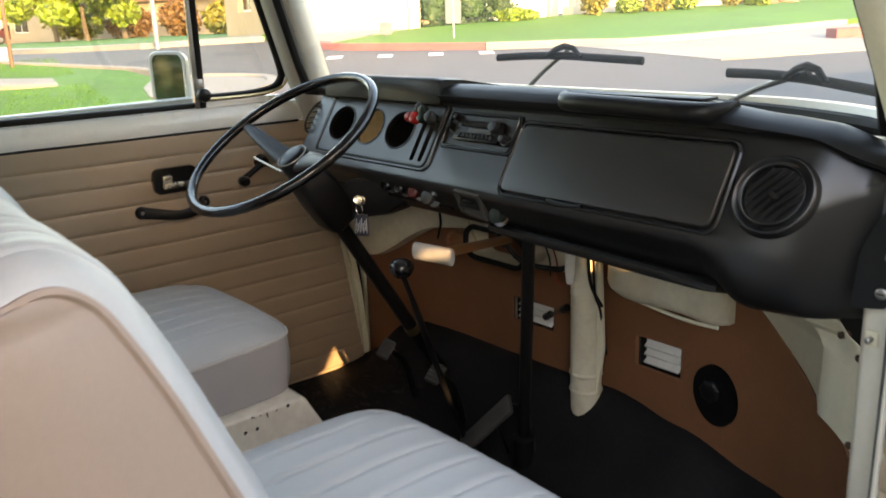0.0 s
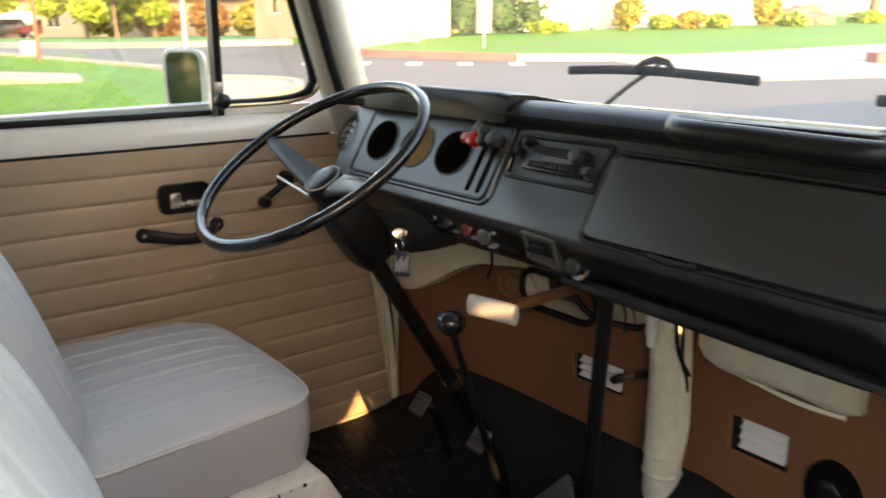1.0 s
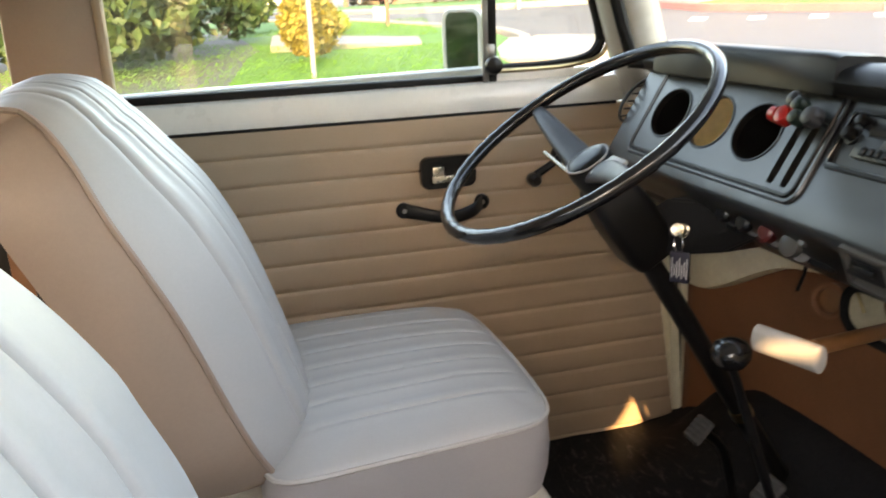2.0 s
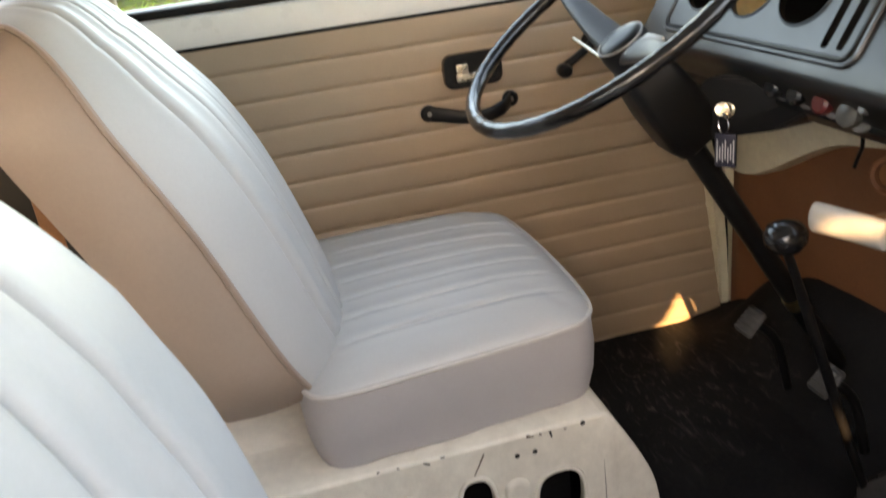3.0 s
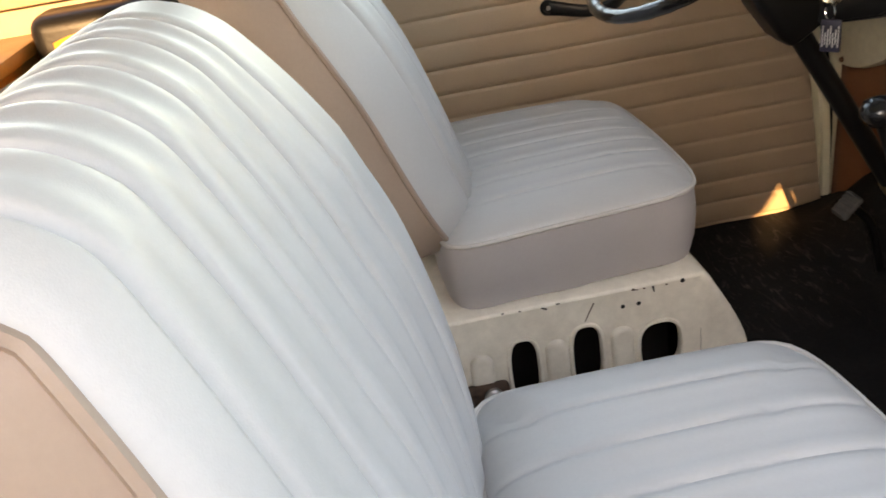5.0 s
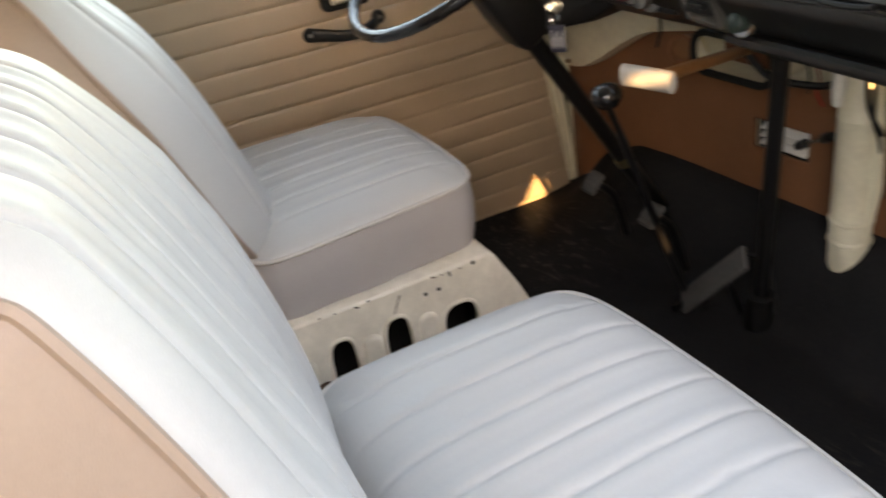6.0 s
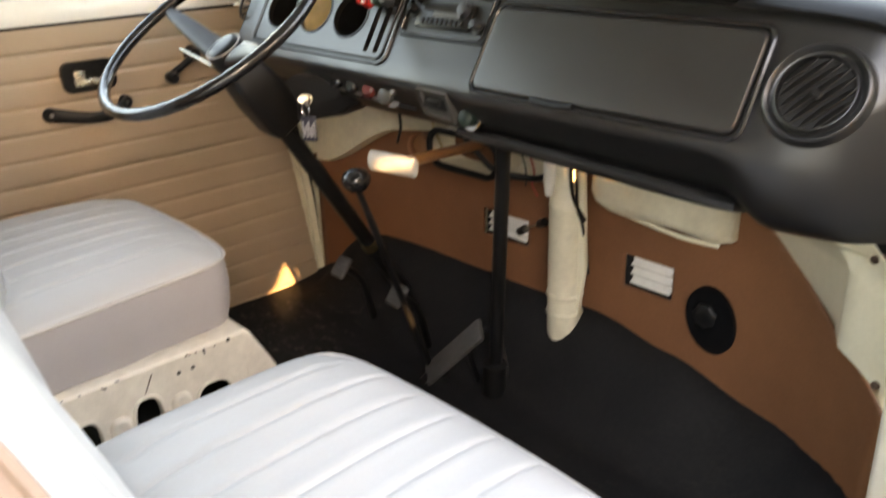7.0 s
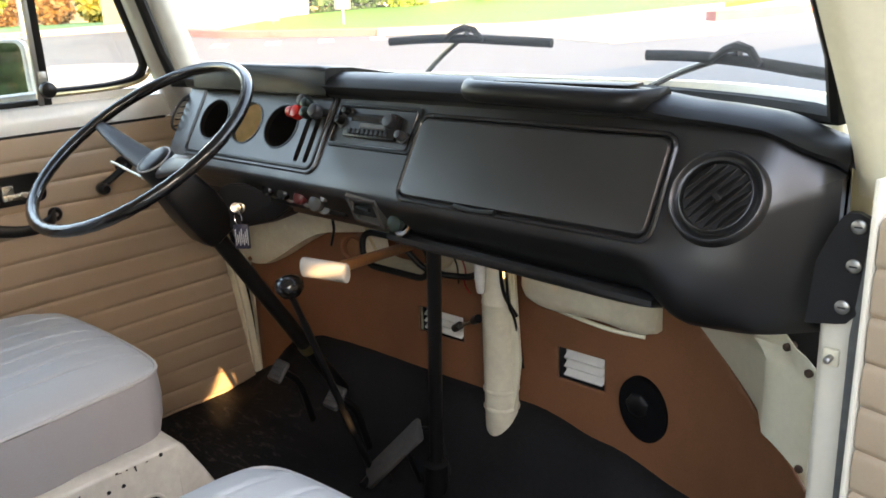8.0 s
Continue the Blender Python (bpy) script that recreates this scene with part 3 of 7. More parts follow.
def build_frame():
    # front pillars
    for side, name in ((0, "pillar_driver"), (1, "pillar_passenger")):
        bm = bmesh.new()
        skin(bm, [pillar_ring(side, 0.70 + 0.60 * k / 12) for k in range(13)])
        # the driver's pillar takes a darker grey-tan than the passenger's cream
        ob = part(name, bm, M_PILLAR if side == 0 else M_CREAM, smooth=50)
        tagged(ob, "painted windscreen pillar with a rounded inner edge", "pillar", kind="structure")
    # windscreen: seal and curved pane
    def screen(x, z):
        d = (x - 0.785) / 0.70
        return 0.975 - 0.17 * d * d - 0.06 * d ** 6 - 0.36 * (z - 0.80)
    win = thing("window_1", "large curved windscreen in a black rubber seal", "windscreen", (0.785, 0.95, 0.8), kind="structure")
    bm = bmesh.new()
    xs = [0.085 + 1.38 * i / 40 for i in range(41)]
    rings = [[(x, screen(x, z), z) for x in xs] for z in [0.777 + 0.518 * k / 10 for k in range(11)]]
    skin(bm, rings, False, False)
    pane = part("pane", bm, M_SCREEN, win, smooth=60)
    pane.visible_shadow = False
    loop = [(x, screen(x, 0.779) - 0.012, 0.779) for x in xs[:-1]] + [(1.444 - 0.22 * (z - 0.8), screen(1.444, z) - 0.012, z) for z in [0.85, 0.95, 1.05, 1.15, 1.28]] + [(x, screen(x, 1.29) - 0.012, 1.29) for x in xs[::-1][3:-3]] + [(0.085 + 0.10 * (z - 0.8), screen(0.085, z) - 0.012, z) for z in [1.28, 1.15, 1.05, 0.95, 0.85]]
    part("window_seal", bar(loop, 0.012, 8, True), M_SEAL, win)
    # scuttle under the screen, outside
    bm = bmesh.new()
    skin(bm, [[(x, screen(x, 0.79) + d if z > 0.75 else max(screen(x, 0.79) + d, nose_y(x) + 0.06), z) for x in xs] for d, z in ((-0.01, 0.745), (0.01, 0.757), (0.06, 0.742), (0.12, 0.68), (0.15, 0.4), (0.13, -0.3))], False, False)
    tagged(part("wall_nose_outside", bm, M_CREAM, smooth=60), "cream painted outer nose below the windscreen", "body panel", kind="structure")
    # roof lining, rear walls
    tagged(part("ceiling", solid((-0.06, -3.0, 1.30), (1.63, 0.86, 1.34), 0.01), M_SILL), "white lined cab roof", "ceiling", kind="structure")
    tagged(part("wall_rear", solid((-0.06, -3.04, -0.1), (1.63, -3.0, 1.30)), M_CARD), "tan panelled back of the load space", "wall", kind="structure")
    # left side behind the driver: panel with a window
    tagged(part("wall_left", solid((-0.06, -3.0, -0.12), (-0.02, -0.22, 0.72)), M_CARD), "tan lined side wall of the load space", "wall", kind="structure")
    tagged(part("trim_left_rail", solid((-0.05, -3.0, 0.722), (0.02, -0.30, 0.775), 0.008), M_WOOD), "varnished wooden rail under the rear side window", "trim", kind="structure")
    tagged(part("pillar_left_b", solid((-0.055, -0.30, 0.70), (0.03, -0.155, 1.30), 0.012), M_TAN_VINYL), "tan trimmed door pillar", "pillar", kind="structure")
    tagged(part("trim_b_pillar_bead", solid((0.0, -0.165, 0.752), (0.036, -0.150, 1.30), 0.006), M_CARD), "tan edge bead of the door pillar", "trim", kind="structure")
    tagged(part("wall_left_upper", solid((-0.06, -3.0, 1.18), (-0.02, -0.30, 1.30)), M_CARD), "tan header above the rear side window", "wall", kind="structure")
    # right side behind the passenger: pillar, low panel and window posts
    tagged(part("pillar_right_b", solid((1.53, -0.62, -0.12), (1.61, -0.46, 1.30), 0.012), M_CREAM), "cream painted door pillar", "pillar", kind="structure")
    tagged(part("wall_right", solid((1.57, -3.0, -0.12), (1.61, -1.75, 1.30)), M_CARD), "tan lined side wall of the load space", "wall", kind="structure")
    tagged(part("wall_right_low", solid((1.57, -1.75, -0.12), (1.61, -0.62, 0.84)), M_CARD), "tan lined panel below the rear side window", "wall", kind="structure")
    tagged(part("wall_right_header", solid((1.57, -1.75, 1.19), (1.61, -0.62, 1.30)), M_CARD), "tan header above the rear side window", "wall", kind="structure")
    # passenger door jamb
    bm = bmesh.new()
    pl = [(1.448, 0.735), (1.456, 0.706), (1.464, 0.700), (1.486, 0.698), (1.495, 0.701), (1.500, 0.72), (1.52, 0.78), (1.46, 0.80)]
    skin(bm, [[(x + 0.012 * (0.75 - z), y + 0.02 * max(0, 0.4 - z), z) for x, y in pl] for z in [-0.12 + 0.70 * k / 10 for k in range(11)]])
    jamb = part("pillar_jamb", bm, M_JAMB, smooth=50)
    tagged(jamb, "cream painted front door jamb", "door jamb", kind="structure")
    part("striker", solid((1.466, 0.694, 0.519), (1.484, 0.702, 0.540), 0.003), M_CREAM_WORN, jamb, "small striker plate")
    part("striker_pin", turned((1.475, 0.695, 0.530), (0, -1, 0), [(0, 0.004), (0.012, 0.004), (0.014, 0.002)], 10), M_STEEL, jamb)
    bm = bmesh.new()
    skin(bm, [[(x + dx, y + dy, z) for dx, dy in ((-0.0080, 0.004), (-0.0070, -0.004), (0.0060, -0.006), (0.0075, 0.002))] for x, y, z in ((1.506, 0.700, -0.10), (1.501, 0.698, 0.30), (1.4995, 0.696, 0.56), (1.509, 0.690, 0.66), (1.513, 0.684, 0.72))])
    tagged(part("trim_door_seal", bm, M_SEAL_GREY, smooth=60), "grey rubber seal along the door jamb", "seal", kind="structure")


def build_passenger_door():
    door = thing("door_2", "wide open passenger door with a tan pleated card", "door", (1.50, 0.70, FLOOR_Z), kind="structure")
    d = Vector((math.sin(radians(75)), -math.cos(radians(75)), 0))
    o = Vector((1.5145, 0.676, 0))
    pleated_card("card", o, d, lambda z: (0.008, 0.93), -0.02, 0.70, 0.0505, 0.0045, M_CARD, door, 1)
    bm = solid((0.0, 0.012, -0.1), (0.97, 0.05, 0.74), 0.008)
    n = Vector((-d.y, d.x, 0))
    m = Matrix(((d.x, n.x, 0, o.x), (d.y, n.y, 0, o.y), (0, 0, 1, 0), (0, 0, 0, 1)))
    bmesh.ops.transform(bm, matrix=m, verts=bm.verts[:])
    part("skin", bm, M_CREAM, door)
    bm = solid((-0.001, -0.019, -0.1), (0.005, 0.02, 0.74), 0.002)
    bmesh.ops.transform(bm, matrix=m, verts=bm.verts[:])
    part("edge", bm, M_JAMB, door)


# ---- seats ----
def seat_cushion(parent, cx, y0, y1, w_back, w_front, z_edge, crown, z_base, tilt, pleats, square=7.0, swell=1.0):
    """A stuffed cushion with front-to-back pleats: pleated top, boxed side and piping."""
    def plan(u, v, grow=0.0):
        """u, v in -1..1 to a rounded plan."""
        p = square
        r = (abs(u) ** p + abs(v) ** p) ** (1 / p)
        k = max(abs(u), abs(v)) / r if r > 0 else 1
        u, v = u * k, v * k
        t = (v + 1) / 2
        w = w_back + (w_front - w_back) * t + grow
        return cx + u * w / 2, y0 + (y1 - y0) * t + (grow / 2) * v + 0.012 * (1 - u * u) * max(0, v)
    nu, nv = 200, 30
    bm = bmesh.new()
    rows = []
    for j in range(nv + 1):
        v = -1 + 2 * j / nv
        row = []
        for i in range(nu + 1):
            u = -1 + 2 * i / nu
            x, y = plan(u, v)
            ux = (x - cx) / ((w_back + (w_front - w_back) * (y - y0) / (y1 - y0)) / 2)
            edge = (1 - abs(u) ** 5) * (1 - abs(v) ** 6)
            z = z_edge + tilt * (v + 1) / 2 + crown * edge ** 0.6 * (1 - 0.25 * v * v)
            if abs(v) < 0.985:
                for q in pleats:
                    g = math.exp(-((ux - q) / 0.011) ** 2)
                    z -= 0.0024 * g * min(1.0, edge * 3.0)
                    z += 0.0012 * math.exp(-((abs(ux - q) - 0.045) / 0.03) ** 2) * edge
            z += 0.0016 * noise.noise(Vector((x * 8, y * 8, 3.1))) * edge
            row.append((x, y, z))
        rows.append(row)
    skin(bm, rows, False, False)
    top = part("cushion_top", bm, M_WHITE, parent, smooth=60)
    # boundary of the top
    n = 120
    def rim(k, grow=0.0):
        a = 2 * math.pi * k / n
        c, s = math.cos(a), math.sin(a)
        mx = max(abs(c), abs(s))
        u, v = c / mx, s / mx
        x, y = plan(u, v, grow)
        return Vector((x, y, z_edge + tilt * (v + 1) / 2))
    bm = bmesh.new()
    rings = []
    for f, grow in ((0.0, 0.0), (0.12, 0.008 * swell), (0.4, 0.018 * swell), (0.75, 0.020 * swell - 0.008 * (1 - swell)), (1.0, 0.010 * swell - 0.018 * (1 - swell))):
        ring = []
        for k in range(n):
            p = rim(k, grow)
            ring.append((p.x, p.y, p.z + (z_base + 0.006 * noise.noise(Vector((p.x * 14, p.y * 14, 0))) - p.z) * f))
        rings.append(ring)
    skin(bm, rings, True, False)
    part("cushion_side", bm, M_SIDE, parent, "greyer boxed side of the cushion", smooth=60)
    part("piping", bar([rim(k, 0.002) for k in range(n)], 0.0035, 6, True), M_PIPING, parent)
    return top


BACK_FRONT = [(0.032, 0.29), (0.014, 0.34), (-0.022, 0.44), (-0.067, 0.561), (-0.098, 0.63), (-0.128, 0.69), (-0.156, 0.75), (-0.180, 0.785)]


BACK_OVER = ((-0.028, 0.020), (-0.060, 0.022), (-0.092, 0.004), (-0.102, -0.035))


def seat_back(parent, cx, width, bulge, pleats, dy=0.0, taper=0.08, table=BACK_FRONT, corner=0.05, deep=0.042, wrap=0.0, span=None, hollow=None, back=None, over=BACK_OVER):
    """A pleated backrest: white front that wraps over the top and round the edge, tan sides and back, piping along the seam.
    span(t) gives the two edges along the path, hollow(x) how far the face stands forward there, back(z) where the shell ends."""
    rim = [(table[-1][0] + y, table[-1][1] + z) for y, z in over]
    path = smooth_path([(0, y + dy, z) for y, z in list(table) + rim], 6)
    front = path[:6 * (len(table) - 1) + 1]
    length = [0.0]
    for a, b in zip(path, path[1:]):
        length.append(length[-1] + (b - a).length)
    nf = len(front)
    total = length[nf + 5]

    def edges(i):
        t = min(1.0, length[i] / total)
        t2 = max(0.0, (t - 0.70) / 0.30)
        if span:
            lo, hi = span(path[i].z if i < nf else path[nf - 1].z)
        else:
            w = width / 2 * (1.0 - taper * t ** 2) - 0.038 * (max(0, 0.16 - t) / 0.16) ** 2
            lo, hi = cx - w, cx + w
        return lo + corner * t2 ** 2.5, hi - corner * t2 ** 2.5
    nu = 220
    rows = []
    for i, p in enumerate(path):
        a, b = path[max(i - 1, 0)], path[min(i + 1, len(path) - 1)]
        d = (b - a).normalized()
        nrm = Vector((0, d.z, -d.y))
        lo, hi = edges(i)
        t = min(1.0, length[i] / total)
        past = max(0.0, (i - nf) / (len(path) - nf))
        swell = bulge * (0.75 + 0.25 * math.sin(math.pi * min(1.0, t * 1.15)) ** 0.7) * (1.0 if i < nf else max(0.2, 1 - (i - nf) / 16)) * (1 - 0.45 * max(0.0, (t - 0.60) / 0.40) ** 1.5)
        row = []
        for k in range(nu + 1):
            u = -1 + 2 * k / nu
            x = (lo + hi) / 2 + u * (hi - lo) / 2
            edge = 1 - abs(u) ** 3.2
            off = swell * edge ** 0.8 + (hollow(x) * min(1.0, max(0.0, (1.0 - t) / 0.30)) if hollow else 0)
            if wrap:
                off -= 0.009 * max(0.0, (abs(u) - 0.80) / 0.20) ** 2.5
            for q in pleats:
                off -= 0.0100 * math.exp(-((u - q) / 0.013) ** 2) * min(1, edge * 1.5)
                off += 0.0030 * math.exp(-((abs(u - q) - 0.065) / 0.05) ** 2) * edge
            off += 0.0010 * noise.noise(Vector((u * 3, p.z * 7, 9.0 + cx)))
            row.append(Vector((x, p.y, p.z)) + nrm * off)
        if wrap:
            for s, at in ((-1, 0), (1, -1)):
                start = row[at]
                for q in range(1, 7):
                    one = start - nrm * (wrap * min(1.0, 2.5 * (1 - past)) * q / 6) + Vector((s * 0.010 * math.sin(math.pi / 2 * q / 6), 0, 0))
                    row.insert(0, one) if s < 0 else row.append(one)
        rows.append(row)
    last = len(rows[0]) - 1
    bm = bmesh.new()
    skin(bm, rows, False, False)
    part("backrest", bm, M_WHITE, parent, smooth=60)
    # tan shell: sides and back share their corner lines
    end = path[-1]
    def shell(i, k):
        f = rows[i][k]
        t = min(1.0, length[i] / total)
        if i < nf:
            return Vector((f.x, back(f.z) if back else f.y - (deep + (0.104 - deep) * t), f.z - 0.012))
        r = (i - nf + 1) / (len(path) - nf)
        z0 = front[-1].z - 0.012
        rear = back(front[-1].z) if back else front[-1].y - 0.104
        return Vector((f.x, min(rear, f.y - 0.002), z0 + (end.z - z0) * r))
    for s, k in ((-1, 0), (1, last)):
        bm = bmesh.new()
        strips = []
        for i in range(len(path)):
            f, b = rows[i][k], shell(i, k)
            strips.append([f + (b - f) * q / 6 + Vector((s * 0.010 * math.sin(math.pi * q / 6), 0, 0)) for q in range(7)])
        skin(bm, strips, False, False)
        part("side_panel", bm, M_TAN_VINYL, parent, "tan vinyl side of the backrest", smooth=60)
        part("piping", bar([rows[i][k] for i in range(0, len(path) if wrap else nf + 10)], 0.0042, 6), M_TAN_VINYL, parent)
    bm = bmesh.new()
    bk = []
    for i in range(len(path)):
        l, r = shell(i, 0), shell(i, last)
        bk.append([l.lerp(r, q / 10) - Vector((0, 0.012 * math.sin(math.pi * q / 10), 0)) for q in range(11)])
    skin(bm, bk, False, False)
    part("back_panel", bm, M_TAN_VINYL, parent, "tan vinyl back of the backrest", smooth=60)


def build_seats():
    pl = [-0.70, -0.46, -0.23, 0.0, 0.23, 0.46, 0.70]
    s = thing("front_seat", "driver seat in white pleated vinyl on a cream pedestal", "car seat", (0.33, 0.2, 0.25), "front seats")
    seat_cushion(s, 0.325, 0.005, 0.394, 0.50, 0.445, 0.353, 0.035, 0.2485, 0.008, pl, 9.0, 0.4)
    seat_back(s, 0.316, 0.485, 0.086, (-0.70, -0.42, -0.14, 0.14, 0.42, 0.70), 0.006, 0.15, [(0.020, 0.335), (0.008, 0.365)] + BACK_FRONT[2:], deep=0.112)
    s = thing("front_seat", "passenger seat in white pleated vinyl with tan sides and piping", "car seat", (1.17, 0.15, 0.25), "front seats")
    seat_cushion(s, 1.165, -0.02, 0.324, 0.53, 0.50, 0.355, 0.040, 0.25, 0.010, pl, 9.0)

    def span(z):
        k = (z - 0.29) / 0.495
        c = max(0.0, (z - 0.69) / 0.083) ** 2
        return 0.862 + 0.028 * k ** 2 + 0.008 * c, 1.342 - 0.27 * (z - 0.70) - 0.004 * c

    def hollow(x):
        return 0.024 / (1 + math.exp((x - 1.02) / 0.030)) - 0.004 * max(0.0, (x - 1.20) / 0.16) ** 2
    seat_back(s, 1.13, 0.5, 0.004, (-0.53, -0.25, 0.05, 0.35, 0.63, 0.88), 0.0, table=[(-0.030, 0.29), (-0.034, 0.34), (-0.042, 0.44), (-0.067, 0.56), (-0.092, 0.63), (-0.115, 0.69), (-0.139, 0.742), (-0.158, 0.773)],
              corner=0.0, wrap=0.014, span=span, hollow=hollow, back=lambda z: -0.20 - 0.20 * (z - 0.29))


def build_pedestal():
    """Pressed steel seat stand with slots in its side."""
    p = thing("seat_pedestal", "worn cream painted steel pedestal with slotted side under the driver seat", "seat stand", (0.3, 0.2, FLOOR_Z))
    X = 0.585

    def at(u, v, d):
        lean = 0.05 * max(0.0, 0.25 - v)
        return (X + lean * 0.4 - d, u, v)
    cells, holes = [], []
    us = [-0.20, 0.062, 0.142, 0.157, 0.237, 0.262, 0.352, 0.372]
    spots = {1: (0.100, 0.136, 0.0215, 0.057, 3.0), 3: (0.196, 0.139, 0.0225, 0.056, 3.0), 5: (0.309, 0.134, 0.032, 0.043, 2.7)}
    for i, (a, b) in enumerate(zip(us, us[1:])):
        cells.append((a, FLOOR_Z, b, 0.2415))
        holes.append(spots.get(i))
    bm = holed_plate(at, cells, holes, 0.012, 40)
    part("side_plate", bm, M_PEDESTAL, p, "slotted side plate", smooth=0)
    # rolled top edge and front nose, rounded in plan and in height
    bm = bmesh.new()
    prof = [(0.0, 0.2415), (-0.0012, 0.2448), (-0.004, 0.2466), (-0.03, 0.247), (-0.10, 0.247)]
    skin(bm, [[(X + 0.0006 + dx, y, z) for dx, z in prof] for y in [-0.20, 0.0, 0.2, 0.372]], False, False)
    part("top_edge", bm, M_PEDESTAL, p, smooth=60)
    bm = bmesh.new()
    rings = []
    nose = smooth_path([(0.0, 0.372, 0.247), (0.0, 0.385, 0.241), (0.002, 0.398, 0.219), (0.004, 0.430, 0.160), (0.007, 0.452, 0.104), (0.010, 0.462, 0.030), (0.012, 0.464, 0.0)], 4)
    for inset, y, ztop in nose:
        ring = []
        for dx, dz in [(0.01, None), (0.0, 0.0), (-0.0006, 0.0135), (-0.004, 0.0185), (-0.03, 0.019), (-0.10, 0.019), (-0.50, 0.019)]:
            z = FLOOR_Z if dz is None else ztop - 0.019 + dz
            ring.append((X + dx - inset, y, z))
        rings.append(ring)
    skin(bm, rings, False, False)
    # front face
    last = rings[-1]
    vs = [bm.verts.new(q) for q in last] + [bm.verts.new((last[-1][0], last[-1][1], FLOOR_Z))]
    bm.faces.new(vs)
    part("front_nose", bm, M_PEDESTAL, p, smooth=50)
    part("seat_plate", solid((0.06, -0.2, 0.222), (X - 0.10, 0.372, 0.2465), 0.002), M_PEDESTAL, p)
    # solid black block stands in for the shade seen through the slots
    part("inner_shade_block", solid((0.10, -0.18, FLOOR_Z), (X - 0.10, 0.36, 0.23)), M_HOLE_SHADE, p, "black block painting the shade inside the stand", smooth=0)
    for y in (0.036, 0.150, 0.250):
        m = Matrix.Translation((X + 0.0068 - 0.002, y, 0.115))
        bm = bmesh.new()
        skin(bm, [[m @ Vector((d - 0.02 * v, u, v)) for u, v in rounded(w, h, w * 0.48)] for d, w, h in ((-0.004, 0.036, 0.136), (0.0008, 0.034, 0.134), (0.0042, 0.027, 0.127), (0.0048, 0.018, 0.118))])
        part("pressed_rib", bm, M_PEDESTAL, p, smooth=60)
    for y, z in ((0.254, 0.216), (0.278, 0.216), (0.345, 0.240)):
        # flat black discs paint the dark of the bolt holes
        part("bolt_hole", turned((X - 0.002, y, z), (1, 0, 0), [(0, 0.0035), (0.0032, 0.0035)], 10), M_HOLE_SHADE, p)
    for cu, cv, ru, rv, pw in spots.values():
        ring = []
        for k in range(40):
            a = 2 * math.pi * k / 40
            ring.append(at(cu + (ru + 0.002) * math.copysign(abs(math.cos(a)) ** (2 / pw), math.cos(a)), cv + (rv + 0.002) * math.copysign(abs(math.sin(a)) ** (2 / pw), math.sin(a)), -0.0005))
        part("slot_rim", bar(ring, 0.0035, 6, True), M_PEDESTAL, p)
    # chipped paint along the top edge and scrapes on the side
    rng = random.Random(21)
    for k in range(26):
        y = 0.02 + 0.40 * rng.random() ** 0.6
        z = 0.2385 + 0.006 * rng.random() if k < 15 else 0.07 + 0.15 * rng.random()
        n = 0.003 + 0.007 * rng.random() ** 2
        if y > 0.36 or (z < 0.2 and any(abs(y - c[0]) < c[2] + 0.012 and abs(z - c[1]) < c[3] + 0.012 for c in spots.values())):
            continue
        x = X + 0.02 * max(0.0, 0.25 - z) + 0.0004 - 0.25 * max(0.0, z - 0.2415)
        a = Vector((x, y, z))
        b = a + Vector((0, n, n * (rng.random() - 0.5) * (1.6 if k < 15 else 2.5)))
        part("paint_chip", bar([a, b], [0.0014, 0.0006 + 0.0012 * rng.random()], 5), M_RUST if k % 3 else M_BLACKPAINT, p)
    part("paint_chip", bar([(X + 0.0008, 0.196, 0.203), (X + 0.0006, 0.211, 0.232)], [0.0008, 0.0011], 5), M_RUST, p, "long scratch")
    part("paint_chip", bar([(X + 0.0004, 0.300, 0.2405), (X + 0.0006, 0.302, 0.231)], [0.0020, 0.0012], 5), M_BLACKPAINT, p)
    # thin black strip paints the shadow line between cushion and stand
    part("gap_shade_strip", solid((0.10, 0.02, 0.2475), (0.548, 0.33, 0.2505), 0.0008), M_BLACKPAINT, p, "black strip painting the shade under the cushion")
    b = part("seat_catch", solid((X, -0.03, 0.098), (X + 0.020, 0.072, 0.134), 0.009, 3), M_RUST, p, "dark rusty seat catch")
    part("bolt", turned((X + 0.018, 0.046, 0.117), (1, 0, 0), [(0, 0.015), (0.006, 0.0145), (0.011, 0.009), (0.012, 0.002)], 14), M_STEEL, b)
    p = thing("seat_pedestal", "cream painted steel pedestal under the passenger seat", "seat stand", (1.16, 0.1, FLOOR_Z))
    part("stand", solid((0.95, -0.25, FLOOR_Z), (1.38, 0.26, 0.25), 0.02), M_CREAM_WORN, p)


# ---- dashboard ----
def face(u, v, d=0.0):
    """A place on the sloping dash face: u along it, v the height, d the depth below it (negative: proud)."""
    k = 1 / math.sqrt(1.36)
    return Vector((u, 0.2506 + 0.6 * v + d * k, v - 0.6 * d * k))


